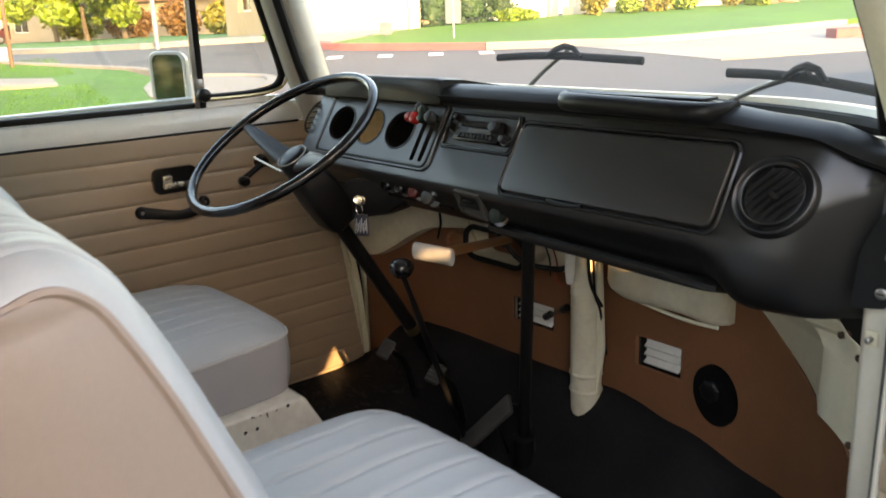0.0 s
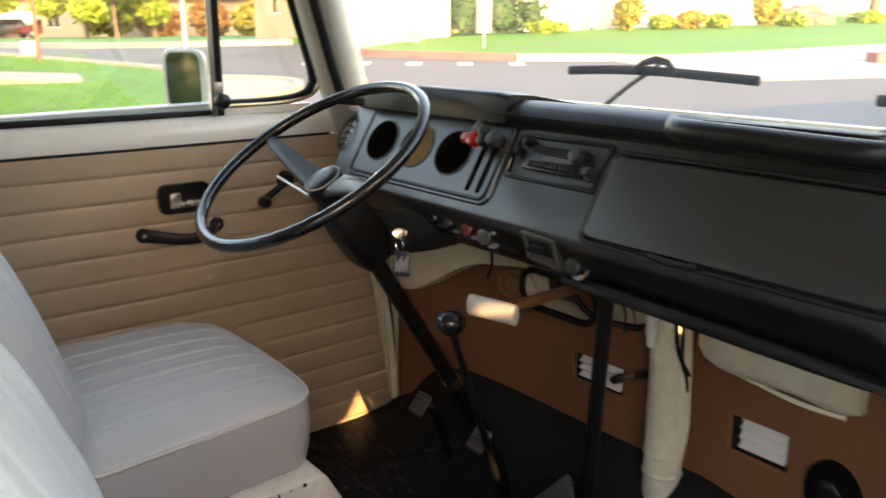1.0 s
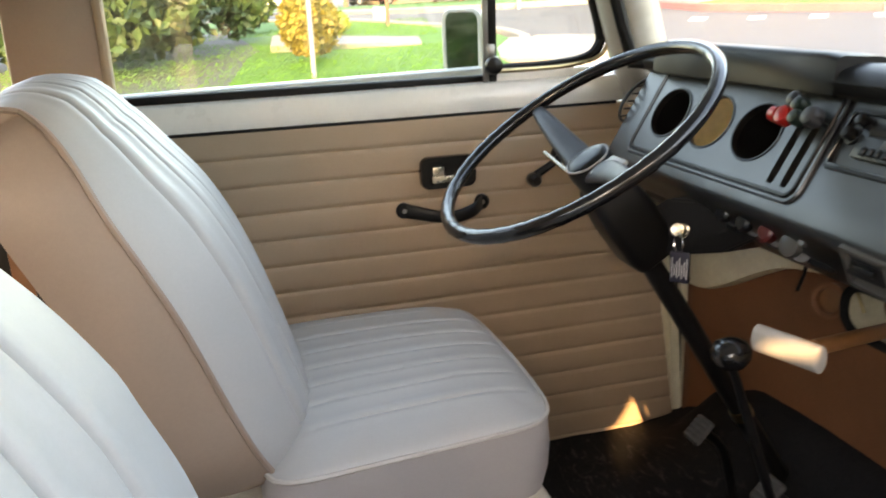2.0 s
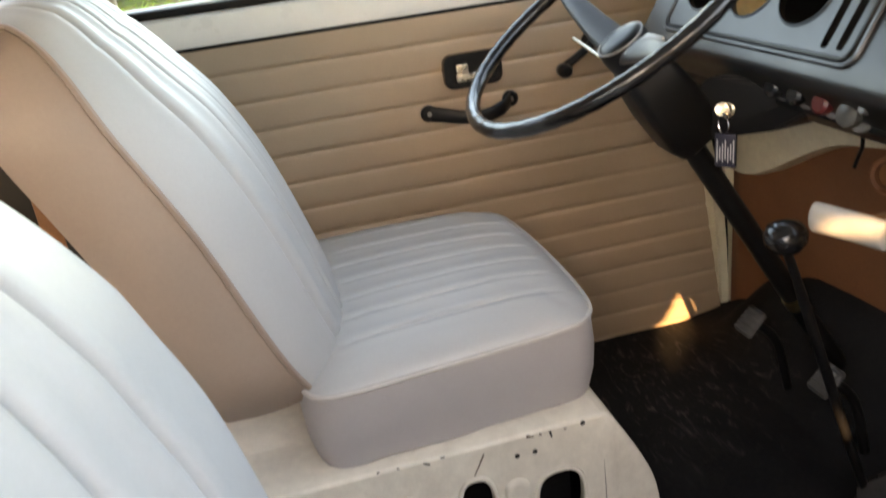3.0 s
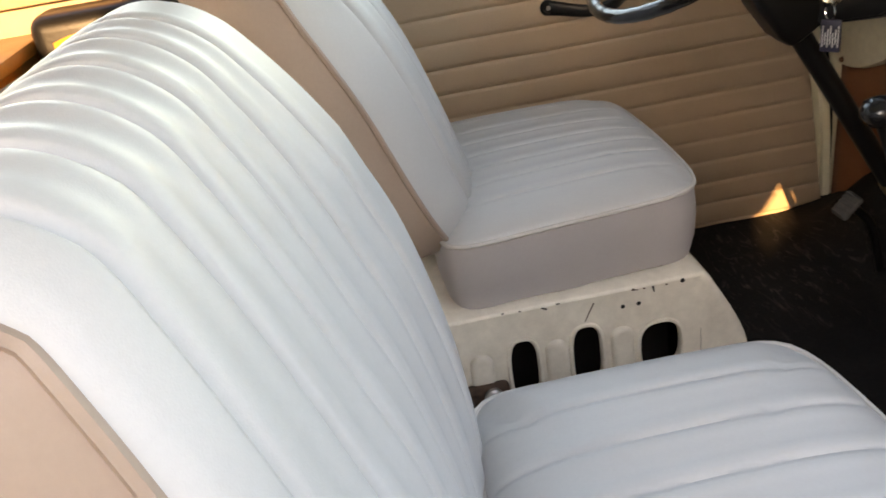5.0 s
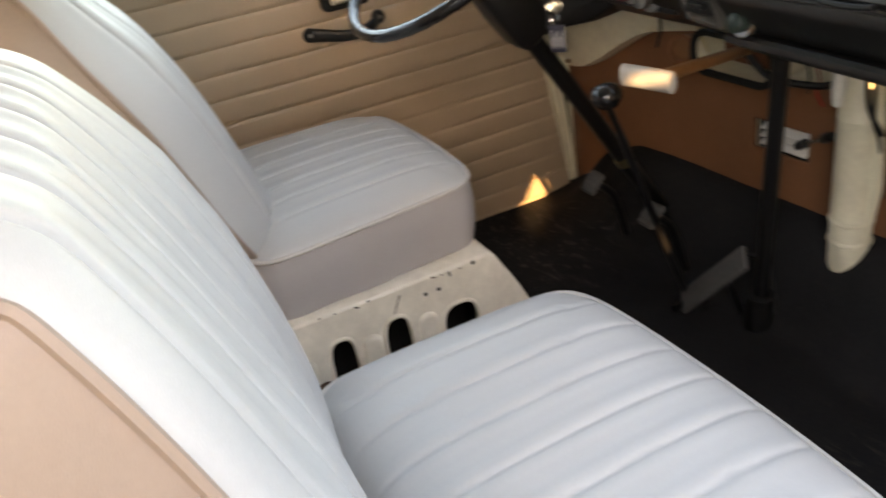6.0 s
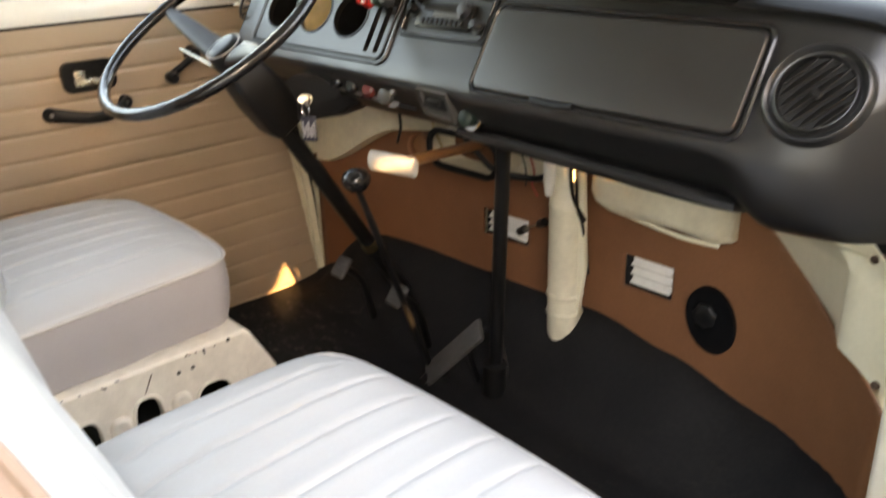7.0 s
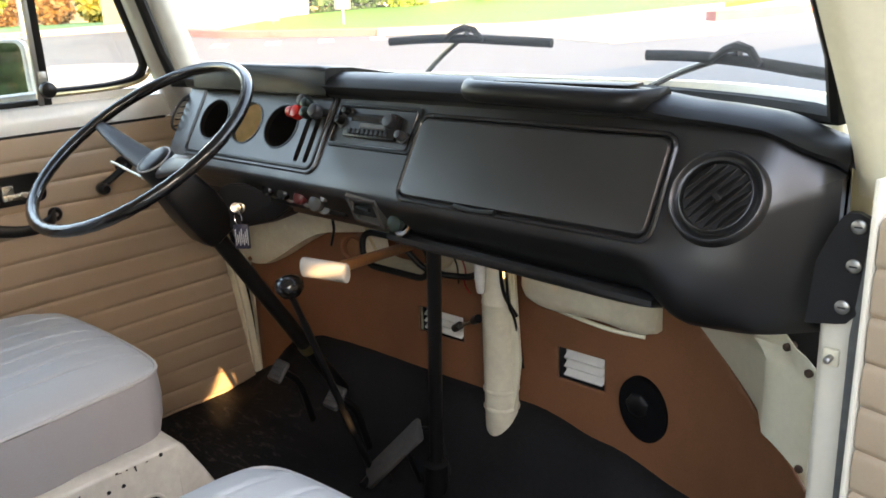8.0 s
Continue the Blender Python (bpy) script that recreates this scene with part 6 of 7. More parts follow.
def build_wires():
    for pts, r, mat, lab in (
            ([(0.86, 0.90, 0.52), (0.862, 0.905, 0.40), (0.862, 0.925, 0.35), (0.864, 0.945, 0.25)], 0.0028, M_BLACK, "black loom hanging beside the duct"),
            ([(0.852, 0.895, 0.52), (0.854, 0.90, 0.42), (0.862, 0.93, 0.36)], 0.0035, M_BLACK, "black loom hanging beside the duct"),
            ([(0.585, 0.86, 0.56), (0.592, 0.88, 0.49), (0.588, 0.90, 0.46), (0.598, 0.91, 0.44)], 0.0022, M_BLACK, "loose black wire under the dash"),
            ([(0.76, 0.88, 0.50), (0.765, 0.90, 0.44), (0.752, 0.91, 0.41), (0.758, 0.92, 0.385)], 0.0016, M_RED, "thin red wire under the dash"),
            ([(0.735, 0.87, 0.52), (0.742, 0.90, 0.45), (0.728, 0.92, 0.40)], 0.0016, M_BLACK, "thin black wire under the dash"),
            ([(0.530, 0.86, 0.52), (0.5384, 0.86, 0.492), (0.552, 0.858, 0.474), (0.566, 0.858, 0.454)], 0.0026, M_BRASS, "stiff brass-coloured wire under the dash"),
            ([(0.430, 0.86, 0.53), (0.437, 0.86, 0.482), (0.430, 0.862, 0.462), (0.424, 0.860, 0.440)], 0.0030, M_BLACK, "loose black wire under the dash"),
            ([(0.66, 0.83, 0.50), (0.70, 0.86, 0.44), (0.76, 0.90, 0.425), (0.80, 0.90, 0.44)], 0.006, M_BLACK, "thick black hose under the dash"),
            ([(0.60, 0.80, 0.02), (0.66, 0.84, 0.09), (0.72, 0.85, 0.10), (0.76, 0.84, 0.02), (0.77, 0.83, FLOOR_Z)], 0.004, M_BLACK, "black cable looping over the floor")):
        t = part("cable", bar(smooth_path(pts, 6), r, 8), mat, smooth=60)
        tagged(t, lab, "cable")


def build_outer_fittings():
    # wipers
    for a, b, piv in (((0.518, 0.975, 0.852), (0.903, 0.985, 0.849), (0.52, 1.04, 0.76)), ((1.090, 0.968, 0.832), (1.425, 0.855, 0.815), (1.02, 1.03, 0.755))):
        a, b, piv = Vector(a), Vector(b), Vector(piv)
        w = thing("windscreen_wiper", "black wiper resting low on the windscreen", "wiper", piv, "windscreen wipers")
        mid = (a + b) / 2 + Vector((0, 0, 0.012))
        path = smooth_path([a, a + (b - a) * 0.25 + Vector((0, 0.006, 0.005)), a + (b - a) * 0.5 + Vector((0, 0.008, 0.006)), a + (b - a) * 0.75 + Vector((0, 0.006, 0.003)), b], 6)
        bm = bmesh.new()
        skin(bm, [[p + Vector((0, 0.005 * math.cos(q), 0.0080 * math.sin(q))) for q in [2 * math.pi * k / 8 for k in range(8)]] for p in path])
        part("blade", bm, M_SEAL, w, smooth=50)
        part("bridge", bar([mid + (a - b) * 0.13 + Vector((0, 0, -0.008)), mid + (a - b) * 0.06 + Vector((0, 0, 0.008)), mid + Vector((0, 0.0, 0.014)), mid + (b - a) * 0.06 + Vector((0, 0, 0.010)), mid + (b - a) * 0.11 + Vector((0, 0, -0.008))], [0.005, 0.006, 0.007, 0.006, 0.005], 8), M_SEAL, w)
        part("arm", bar(smooth_path([piv, piv + (mid - piv) * 0.5 + Vector((0, 0.01, 0.01)), mid + Vector((0, 0.008, 0.004))], 6), [0.005] * 13, 8), M_BLACK, w)
    # door mirror
    m = thing("door_mirror", "white framed square door mirror on a bracket", "mirror", (-0.14, 0.50, 0.75))
    bm = bmesh.new()
    rings = []
    c = Vector((-0.20, 0.508, 0.815))
    ax = Vector((0.43, -0.90, 0.06)).normalized()
    sx = Vector((0.90, 0.43, 0)).normalized()
    for d, w, h, r in ((-0.022, 0.080, 0.110, 0.02), (-0.012, 0.112, 0.134, 0.026), (0.004, 0.120, 0.140, 0.027), (0.008, 0.113, 0.134, 0.025), (0.007, 0.102, 0.124, 0.021), (0.002, 0.100, 0.122, 0.020)):
        rings.append([c + sx * u + Vector((0, 0, v)) + ax * d for u, v in rounded(w, h, r)])
    skin(bm, rings, True, True)
    part("housing", bm, M_SILL, m, "white mirror housing", smooth=45)
    bm = bmesh.new()
    vs = [bm.verts.new(c + sx * u + Vector((0, 0, v)) + ax * 0.0045) for u, v in rounded(0.100, 0.122, 0.020)]
    bm.faces.new(vs)
    part("mirror_glass", bm, M_MIRROR, m, smooth=0)
    part("bracket", bar(smooth_path([c - ax * 0.018 + Vector((0, 0, -0.03)), (-0.15, 0.535, 0.745), (-0.052, 0.56, 0.700)], 5), 0.005, 8), M_BLACKPAINT, m)


# ---- outside ----
SLOPE = 0.061


def ground_z(x, y):
    """The street climbs away from the van and levels out beyond the far kerb."""
    flat = min(1.0, max(0.0, (-x - 17.5) / 12))
    return -0.5 + SLOPE * (0.77 * min(-x, 17.5) + 0.64 * (y - max(0.0, y - 5.0) * flat))


def away(x, y, k=2.4):
    """The same bearing from the cab, k times as far."""
    return 1.6 + (x - 1.6) * k, -0.2 + (y + 0.2) * k


def sheet(name, outline, lift, mat, label, category, kind="structure", step=0.8, rough=0.0):
    """A flat area on the sloping ground, with a little thickness."""
    bm = bmesh.new()
    top = [bm.verts.new((x, y, ground_z(x, y) + lift)) for x, y in outline]
    low = [bm.verts.new((x, y, ground_z(x, y) - 0.05)) for x, y in outline]
    bm.faces.new(top)
    for i in range(len(top)):
        j = (i + 1) % len(top)
        bm.faces.new((top[i], top[j], low[j], low[i]))
    return tagged(part(name, bm, mat, smooth=0), label, category, kind=kind)


def kerb(path, mat, label, width=0.16, high=0.14):
    pts = smooth_path([(x, y, 0) for x, y in path], 4)
    bm = bmesh.new()
    rings = []
    for i, p in enumerate(pts):
        a, b = pts[max(i - 1, 0)], pts[min(i + 1, len(pts) - 1)]
        d = (b - a).normalized()
        s = Vector((-d.y, d.x, 0)) * width / 2
        z = ground_z(p.x, p.y)
        rings.append([(p.x - s.x, p.y - s.y, z - 0.05), (p.x - s.x, p.y - s.y, z + high - 0.02), (p.x - s.x * 0.8, p.y - s.y * 0.8, z + high), (p.x + s.x, p.y + s.y, z + high), (p.x + s.x, p.y + s.y, z - 0.05)])
    skin(bm, rings)
    tagged(part("kerb", bm, mat, smooth=30), label, "kerb", kind="structure")


def leaf_cloud(bm, rng, blobs, count, size, inner=0.55):
    """Leaves as small bent quads spread through uneven blobs of (centre, radii)."""
    weights = [r[0] * r[1] + r[1] * r[2] for _, r in blobs]
    total = sum(weights)
    for (c, r), w in zip(blobs, weights):
        for _ in range(int(count * w / total)):
            while True:
                v = Vector((rng.uniform(-1, 1), rng.uniform(-1, 1), rng.uniform(-1, 1)))
                if inner < v.length < 1:
                    break
            v *= 0.88 + 0.22 * noise.noise(v * 2.3 + Vector(c))
            p = Vector(c) + Vector((v.x * r[0], v.y * r[1], v.z * r[2]))
            d = Vector((rng.gauss(0, 1), rng.gauss(0, 1), rng.gauss(0, 0.7))).normalized()
            s = d.orthogonal().normalized()
            q = Matrix.Rotation(rng.uniform(0, 6.28), 3, d)
            a = q @ s
            b = d.cross(a)
            k = size * rng.uniform(0.6, 1.4)
            vs = [bm.verts.new(p - a * k - b * k * 0.3), bm.verts.new(p - b * k * 0.6), bm.verts.new(p + a * k), bm.verts.new(p + b * k * 0.6 + d * k * 0.2)]
            bm.faces.new(vs)


def tree(at, height, spread, mat, rng, label, leaves=1800, trunk=0.14, lean=(0.0, 0.0), clear=0.38, size=0.13):
    x, y = at
    base = Vector((x, y, ground_z(x, y) - 0.1))
    t = thing("tree", label, "tree", base)
    top = base + Vector((lean[0], lean[1], height * 0.62))
    bm = bmesh.new()
    path = smooth_path([base, base + (top - base) * 0.3 + Vector((0.05, -0.04, 0)), base + (top - base) * 0.65 + Vector((-0.05, 0.06, 0)), top], 5)
    tube(bm, path, [trunk * (1.25 - 0.85 * i / (len(path) - 1)) for i in range(len(path))], 9)
    part("trunk", bm, M_BARK, t, smooth=60)
    blobs = []
    bm = bmesh.new()
    n = 9
    for k in range(n):
        a = 6.283 * k / n + rng.uniform(-0.3, 0.3)
        out = spread * rng.uniform(0.35, 0.75)
        up = height * rng.uniform(clear + 0.05, 0.92)
        start = base + (top - base) * rng.uniform(0.5, 0.95)
        end = Vector((base.x + lean[0] + out * math.cos(a), base.y + lean[1] + out * math.sin(a), base.z + up))
        tube(bm, smooth_path([start, (start + end) / 2 + Vector((0, 0, 0.15)), end], 4), [trunk * (0.42 - 0.035 * i) for i in range(9)], 6)
        r = spread * rng.uniform(0.28, 0.45)
        blobs.append((tuple(end), (r, r, r * rng.uniform(0.6, 0.85))))
    blobs.append((tuple(base + Vector((lean[0], lean[1], height * 0.82))), (spread * 0.5, spread * 0.5, height * 0.2)))
    part("limbs", bm, M_BARK, t, smooth=60)
    bm = bmesh.new()
    leaf_cloud(bm, rng, blobs, leaves, size, 0.3)
    part("crown", bm, mat, t, smooth=0)
    return t


def shrub(at, radii, mat, rng, label, leaves=900, size=0.07, name="shrub", square=False):
    x, y = at
    z = ground_z(x, y)
    t = thing(name, label, "hedge" if name == "hedge" else "shrub", (x, y, z))
    rx, ry, rz = radii
    bm = bmesh.new()
    core = bmesh.ops.create_icosphere(bm, subdivisions=3, radius=1.0)["verts"]
    for v in core:
        d = v.co.copy()
        if square:
            m = max(abs(d.x), abs(d.y), abs(d.z))
            d = d.lerp(d / m, 0.75)
        k = 0.62 + 0.16 * noise.noise(d * 2.5 + Vector((x, y, 0)))
        v.co = Vector((x + d.x * rx * k, y + d.y * ry * k, z + rz + d.z * rz * k))
    part("core", bm, mat, t, "dense inner foliage", smooth=60)
    bm = bmesh.new()
    if square:
        for _ in range(leaves):
            d = Vector((rng.uniform(-1, 1), rng.uniform(-1, 1), rng.uniform(-1, 1)))
            m = max(abs(d.x), abs(d.y), abs(d.z))
            d = d.normalized().lerp(d / m, 0.75) * rng.uniform(0.85, 1.03)
            p = Vector((x + d.x * rx, y + d.y * ry, z + rz + d.z * rz))
            k = size * rng.uniform(0.6, 1.4)
            a = Vector((rng.gauss(0, 1), rng.gauss(0, 1), rng.gauss(0, 1))).normalized()
            b = a.orthogonal().normalized()
            bm.faces.new([bm.verts.new(p - a * k), bm.verts.new(p - b * k * 0.6), bm.verts.new(p + a * k), bm.verts.new(p + b * k * 0.6)])
    else:
        blobs = [((x + rng.uniform(-0.25, 0.25) * rx, y + rng.uniform(-0.25, 0.25) * ry, z + rz * rng.uniform(0.85, 1.2)), (rx * rng.uniform(0.75, 0.95), ry * rng.uniform(0.75, 0.95), rz * rng.uniform(0.8, 1.0))) for _ in range(4)]
        leaf_cloud(bm, rng, blobs, int(leaves * 1.5), size * 1.35, 0.45)
    part("leaves", bm, mat, t, smooth=0)
    return t


def frame_box(o, d, n, lo, hi, bevel=0.0):
    """A box in a plan frame: along d, out along n, up."""
    bm = solid(lo, hi, bevel)
    m = Matrix(((d.x, n.x, 0, o.x), (d.y, n.y, 0, o.y), (0, 0, 1, o.z), (0, 0, 0, 1)))
    bmesh.ops.transform(bm, matrix=m, verts=bm.verts[:])
    return bm


def house(a, b, deep, high, wall, label, garage=(), windows=(), roof_over=0.5, roof_high=1.4):
    """A house whose front runs from a to b in plan; garage doors and windows are (along, width, sill, height)."""
    a, b = Vector((*a, 0)), Vector((*b, 0))
    d = (b - a).normalized()
    n = Vector((d.y, -d.x, 0))                 # out of the front
    long = (b - a).length
    z = min(ground_z(a.x, a.y), ground_z(b.x, b.y)) - 0.1
    o = Vector((a.x, a.y, z))
    h = thing("house", label, "house", o)
    cuts = sorted([(u, w, s, t, "garage_door") for u, w, s, t in garage] + [(u, w, s, t, "window") for u, w, s, t in windows])
    at = 0.0
    for u, w, s, t, kind in cuts:
        if u > at:
            part("wall", frame_box(o, d, n, (at, -0.25, 0), (u, 0, high)), wall, h, smooth=0)
        if s > 0.02:
            part("wall", frame_box(o, d, n, (u, -0.25, 0), (u + w, 0, s)), wall, h, smooth=0)
        part("wall", frame_box(o, d, n, (u, -0.25, s + t), (u + w, 0, high)), wall, h, smooth=0)
        if kind == "garage_door":
            g = part("garage_door", frame_box(o, d, n, (u, -0.22, s), (u + w, -0.16, s + t)), M_GARAGE, h, "white panelled garage door", smooth=0)
            for r in range(4):
                for c in range(4):
                    part("panel", frame_box(o, d, n, (u + w * (c + 0.08) / 4, -0.165, s + t * (r + 0.12) / 4), (u + w * (c + 0.92) / 4, -0.14, s + t * (r + 0.88) / 4), 0.01), M_GARAGE, g, smooth=0)
        else:
            f = part("window", frame_box(o, d, n, (u, -0.20, s), (u + w, -0.15, s + t)), M_GARAGE, h, "white framed window", smooth=0)
            part("pane", frame_box(o, d, n, (u + 0.07, -0.16, s + 0.07), (u + w / 2 - 0.03, -0.14, s + t - 0.07)), M_CARGLASS, f, smooth=0)
            part("pane", frame_box(o, d, n, (u + w / 2 + 0.03, -0.16, s + 0.07), (u + w - 0.07, -0.14, s + t - 0.07)), M_CARGLASS, f, smooth=0)
        at = u + w
    if at < long:
        part("wall", frame_box(o, d, n, (at, -0.25, 0), (long, 0, high)), wall, h, smooth=0)
    for lo, hi in (((0, -deep, 0), (0.25, -0.25, high)), ((long - 0.25, -deep, 0), (long, -0.25, high)), ((0.25, -deep, 0), (long - 0.25, -deep + 0.25, high))):
        part("wall", frame_box(o, d, n, lo, hi), wall, h, smooth=0)
    bm = bmesh.new()
    e = roof_over
    prof = [(e, high - 0.05), (e, high + 0.12), (-deep / 2, high + roof_high), (-deep - e, high + 0.12), (-deep - e, high - 0.05)]
    skin(bm, [[o + d * u + n * v + Vector((0, 0, w)) for v, w in prof] for u in (-e, long + e)])
    part("roof", bm, M_ROOF, h, "brown tiled roof", smooth=0)
    return h


def parked_car(at, heading, paint, label):
    x, y = at
    z = ground_z(x, y)
    c = thing("parked_car", label, "car", (x, y, z), "parked cars")
    m = Matrix.Translation((x, y, z)) @ Matrix.Rotation(heading, 4, "Z")
    side = [(-2.2, 0.35), (-2.25, 0.75), (-2.1, 0.95), (-1.3, 1.02), (-0.75, 1.45), (0.8, 1.48), (1.35, 1.02), (2.05, 0.95), (2.2, 0.7), (2.2, 0.35)]
    bm = bmesh.new()
    skin(bm, [[m @ Vector((u, s * w, v)) for u, v in side] for s, w in ((-1, 0.86), (-1, 0.90), (1, 0.90), (1, 0.86))])
    part("body", bm, paint, c, smooth=25)
    for s in (-1, 1):
        bm = bmesh.new()
        g = [(-1.15, 1.05), (-0.70, 1.40), (0.72, 1.42), (1.18, 1.05)]
        skin(bm, [[m @ Vector((u, s * 0.902, v)) for u, v in g], [m @ Vector((u, s * 0.91, v)) for u, v in g]])
        part("side_window", bm, M_CARGLASS, c, smooth=0)
    for u in (-1.35, 1.35):
        for s in (-1, 1):
            w = part("wheel", turned(m @ Vector((u, s * 0.76, 0.32)), m.to_3x3() @ Vector((0, s, 0)), [(0, 0.30), (0.03, 0.32), (0.14, 0.32), (0.17, 0.30), (0.16, 0.2)], 20), M_TYRE, c)
            part("rim", turned(m @ Vector((u, s * 0.92, 0.32)), m.to_3x3() @ Vector((0, s, 0)), [(0, 0.20), (0.012, 0.19), (0.015, 0.06)], 16), M_STEEL, w)


def pole(name, at, high, r, mat, label, category):
    x, y = at
    z = ground_z(x, y)
    t = thing(name, label, category, (x, y, z))
    part("post", bar([(x, y, z - 0.1), (x, y, z + high)], r, 12), mat, t)
    return t, Vector((x, y, z))


def build_outside():
    rng = random.Random(7)
    bm = bmesh.new()
    xs = [-600, -300, -150, -80, -50, -35, -29.5, -26, -23, -20, -17.5, -10, 0, 10, 30, 100, 300, 600]
    ys = [-600, -200, -60, -20, 0, 5, 10, 20, 40, 80, 200, 600]
    skin(bm, [[(x, y, ground_z(x, y)) for x in xs] for y in ys], False, False)
    tagged(part("ground", bm, M_ASPHALT), "grey asphalt street in evening sun and shade", "street", kind="structure")
    # lawns, paths, kerbs
    sheet("lawn_near", [(-17.0, 2.9), (-15.4, 3.5), (-12.2, 4.6), (-10.7, 4.5), (-9.6, 3.9), (-8.6, 3.6), (-4.2, 3.0), (-3.8, -14), (-30, -14), (-30, -1.5)], 0.10, M_GRASS, "bright green mown lawn at the corner", "lawn")
    kerb([(-30, -1.4), (-17.0, 3.0), (-15.4, 3.6), (-12.2, 4.75), (-10.6, 4.7)], M_CONCRETE, "pale concrete kerb beside the lawn")
    sheet("pavement_corner", [(-10.7, 4.5), (-9.6, 3.9), (-8.6, 3.6), (-7.7, 4.2), (-8.2, 5.1), (-9.2, 5.6), (-10.2, 5.3)], 0.11, M_CONCRETE, "pale concrete corner pavement", "pavement")
    kerb([(-10.4, 4.8), (-9.9, 5.35), (-9.2, 5.6), (-8.4, 5.2), (-7.8, 4.4)], M_CONCRETE, "pale concrete kerb round the corner")
    sheet("pavement_path", [(-14.5, 1.2), (-11.9, 3.35), (-11.1, 3.2), (-12.6, 1.0)], 0.125, M_CONCRETE, "pale concrete slab path across the lawn", "path")
    sheet("pavement_far", [(-60, -2), (-21, 5.4), (-17.6, 6.9), (-16.6, 9.6), (-17.4, 9.9), (-18.3, 7.4), (-21.5, 6.2), (-60, -0.5)], 0.12, M_CONCRETE, "pale concrete pavement across the street", "pavement")
    sheet("lawn_far", [(-60, -0.5), (-21.5, 6.2), (-18.3, 7.4), (-17.4, 9.9), (-16.3, 10.6), (-22, 22), (-70, 22)], 0.11, M_GRASS, "sunlit lawn under street trees", "lawn")
    sheet("lawn_monument", [(-13.4, 9.4), (-12.6, 9.7), (-10.4, 11.2), (-9.8, 11.9), (-8.2, 14.0), (-7.2, 19.6), (-6.6, 30), (-15, 60), (-24, 40), (-15.2, 12.9)], 0.12, M_GRASS, "wide sunlit lawn behind a red kerb", "lawn")
    kerb([(-15.0, 9.3), (-13.4, 9.3), (-12.5, 9.6), (-10.3, 11.1)], M_REDKERB, "red painted kerb along the far lawn")
    kerb([(-10.3, 11.1), (-9.7, 11.8), (-9.2, 12.5)], M_CONCRETE, "pale kerb ramp")
    kerb([(-9.2, 12.5), (-8.1, 13.9), (-7.1, 19.6)], M_CONCRETE, "pale concrete kerb along the far lawn")
    sheet("pavement_drive", [(-9.1, 12.4), (-8.1, 13.8), (-7.1, 19.5), (-6.4, 30), (-2, 30), (-3.2, 17), (-5.5, 11.8)], 0.02, M_CONCRETE, "wide pale concrete drive", "drive")
    kerb([(-5.8, 16.2), (-5.2, 17.6), (-4.6, 19.4)], M_REDKERB, "short red kerb on the drive", 0.3, 0.2)
    sheet("pavement_garage", [(-16.6, 9.8), (-15.2, 9.5), (-13.6, 9.6), (-15.3, 12.9), (-16.2, 12.4)], 0.13, M_CONCRETE, "pale concrete garage drive", "drive")
    for k in range(5):
        x, y = -12.2 + 0.62 * k, 7.4 + 0.75 * k
        d = Vector((0.62, 0.75, 0)).normalized()
        s = Vector((-d.y, d.x, 0))
        pts4 = [Vector((x, y, 0)) + d * a + s * b for a, b in ((0, 0), (0.28, 0), (0.28, 0.5), (0, 0.5))]
        sheet("road_marking", [(p.x, p.y) for p in pts4], 0.006, M_PRINT, "white painted bar of a crossing", "road marking")

    # houses behind
    house((-16.4, 10.7), (-15.6, 13.7), 6, 3.0, M_STUCCO, "white stucco garage house in full sun", garage=((0.5, 2.3, 0, 2.3),))
    house((-22.5, 11.5), (-17.2, 11.2), 5, 2.8, M_STUCCO_TAN, "tan stucco house wing with a brown doorway", windows=((1.0, 0.9, 0.9, 1.2),))
    house((-16.6, 17.0), (-16.1, 19.7), 6, 3.0, M_STUCCO, "second white stucco garage house", garage=((0.3, 2.1, 0, 2.3),))
    house(away(-30, 5.6), away(-26, 8.4), 8, 3.0, M_STUCCO_TAN, "tan stucco house with a tiled roof", garage=((0.8, 3.2, 0, 2.2),), windows=((5.0, 1.4, 0.9, 1.2),))
    house(away(-24, 8.8), away(-20.6, 12.4, 2.3), 7, 2.8, M_STUCCO_TAN, "tan stucco house behind street trees", windows=((1.2, 1.4, 0.9, 1.2), (4.4, 1.6, 0.9, 1.2)))
    house((-26, 24), (-14, 42), 8, 3.2, M_STUCCO, "long white stucco house beyond the lawn", windows=((3, 1.6, 0.9, 1.3), (9, 1.8, 0.9, 1.3), (15, 1.6, 0.9, 1.3)))
    # brown porch posts
    for x, y in ((-16.75, 11.35), (-16.6, 11.75)):
        t, o = pole("porch_post", (x, y), 2.6, 0.12, M_BROWNDOOR, "brown wooden porch post", "post")
    # monument wall with an emblem
    d = (Vector((-13.8, 26.0, 0)) - Vector((-15.3, 19.6, 0))).normalized()
    n = Vector((d.y, -d.x, 0))
    o = Vector((-15.3, 19.6, ground_z(-15.3, 19.6) - 0.1))
    mon = thing("monument_wall", "white plastered entrance wall with dark lettering", "garden wall", o)
    part("wall", frame_box(o, d, n, (0, -0.4, 0), (6.6, 0, 1.75), 0.03), M_STUCCO, mon)
    part("plinth", frame_box(o, d, n, (-0.15, -0.5, 0), (6.75, 0.1, 0.45), 0.03), M_STUCCO, mon)
    ring = [o + d * (2.0 + 0.32 * math.cos(a)) + n * 0.02 + Vector((0, 0, 1.25 + 0.26 * math.sin(a))) for a in [6.283 * k / 20 for k in range(14)]]
    part("emblem", bar(ring, 0.035, 8), M_SIGN, mon, "dark curved emblem")
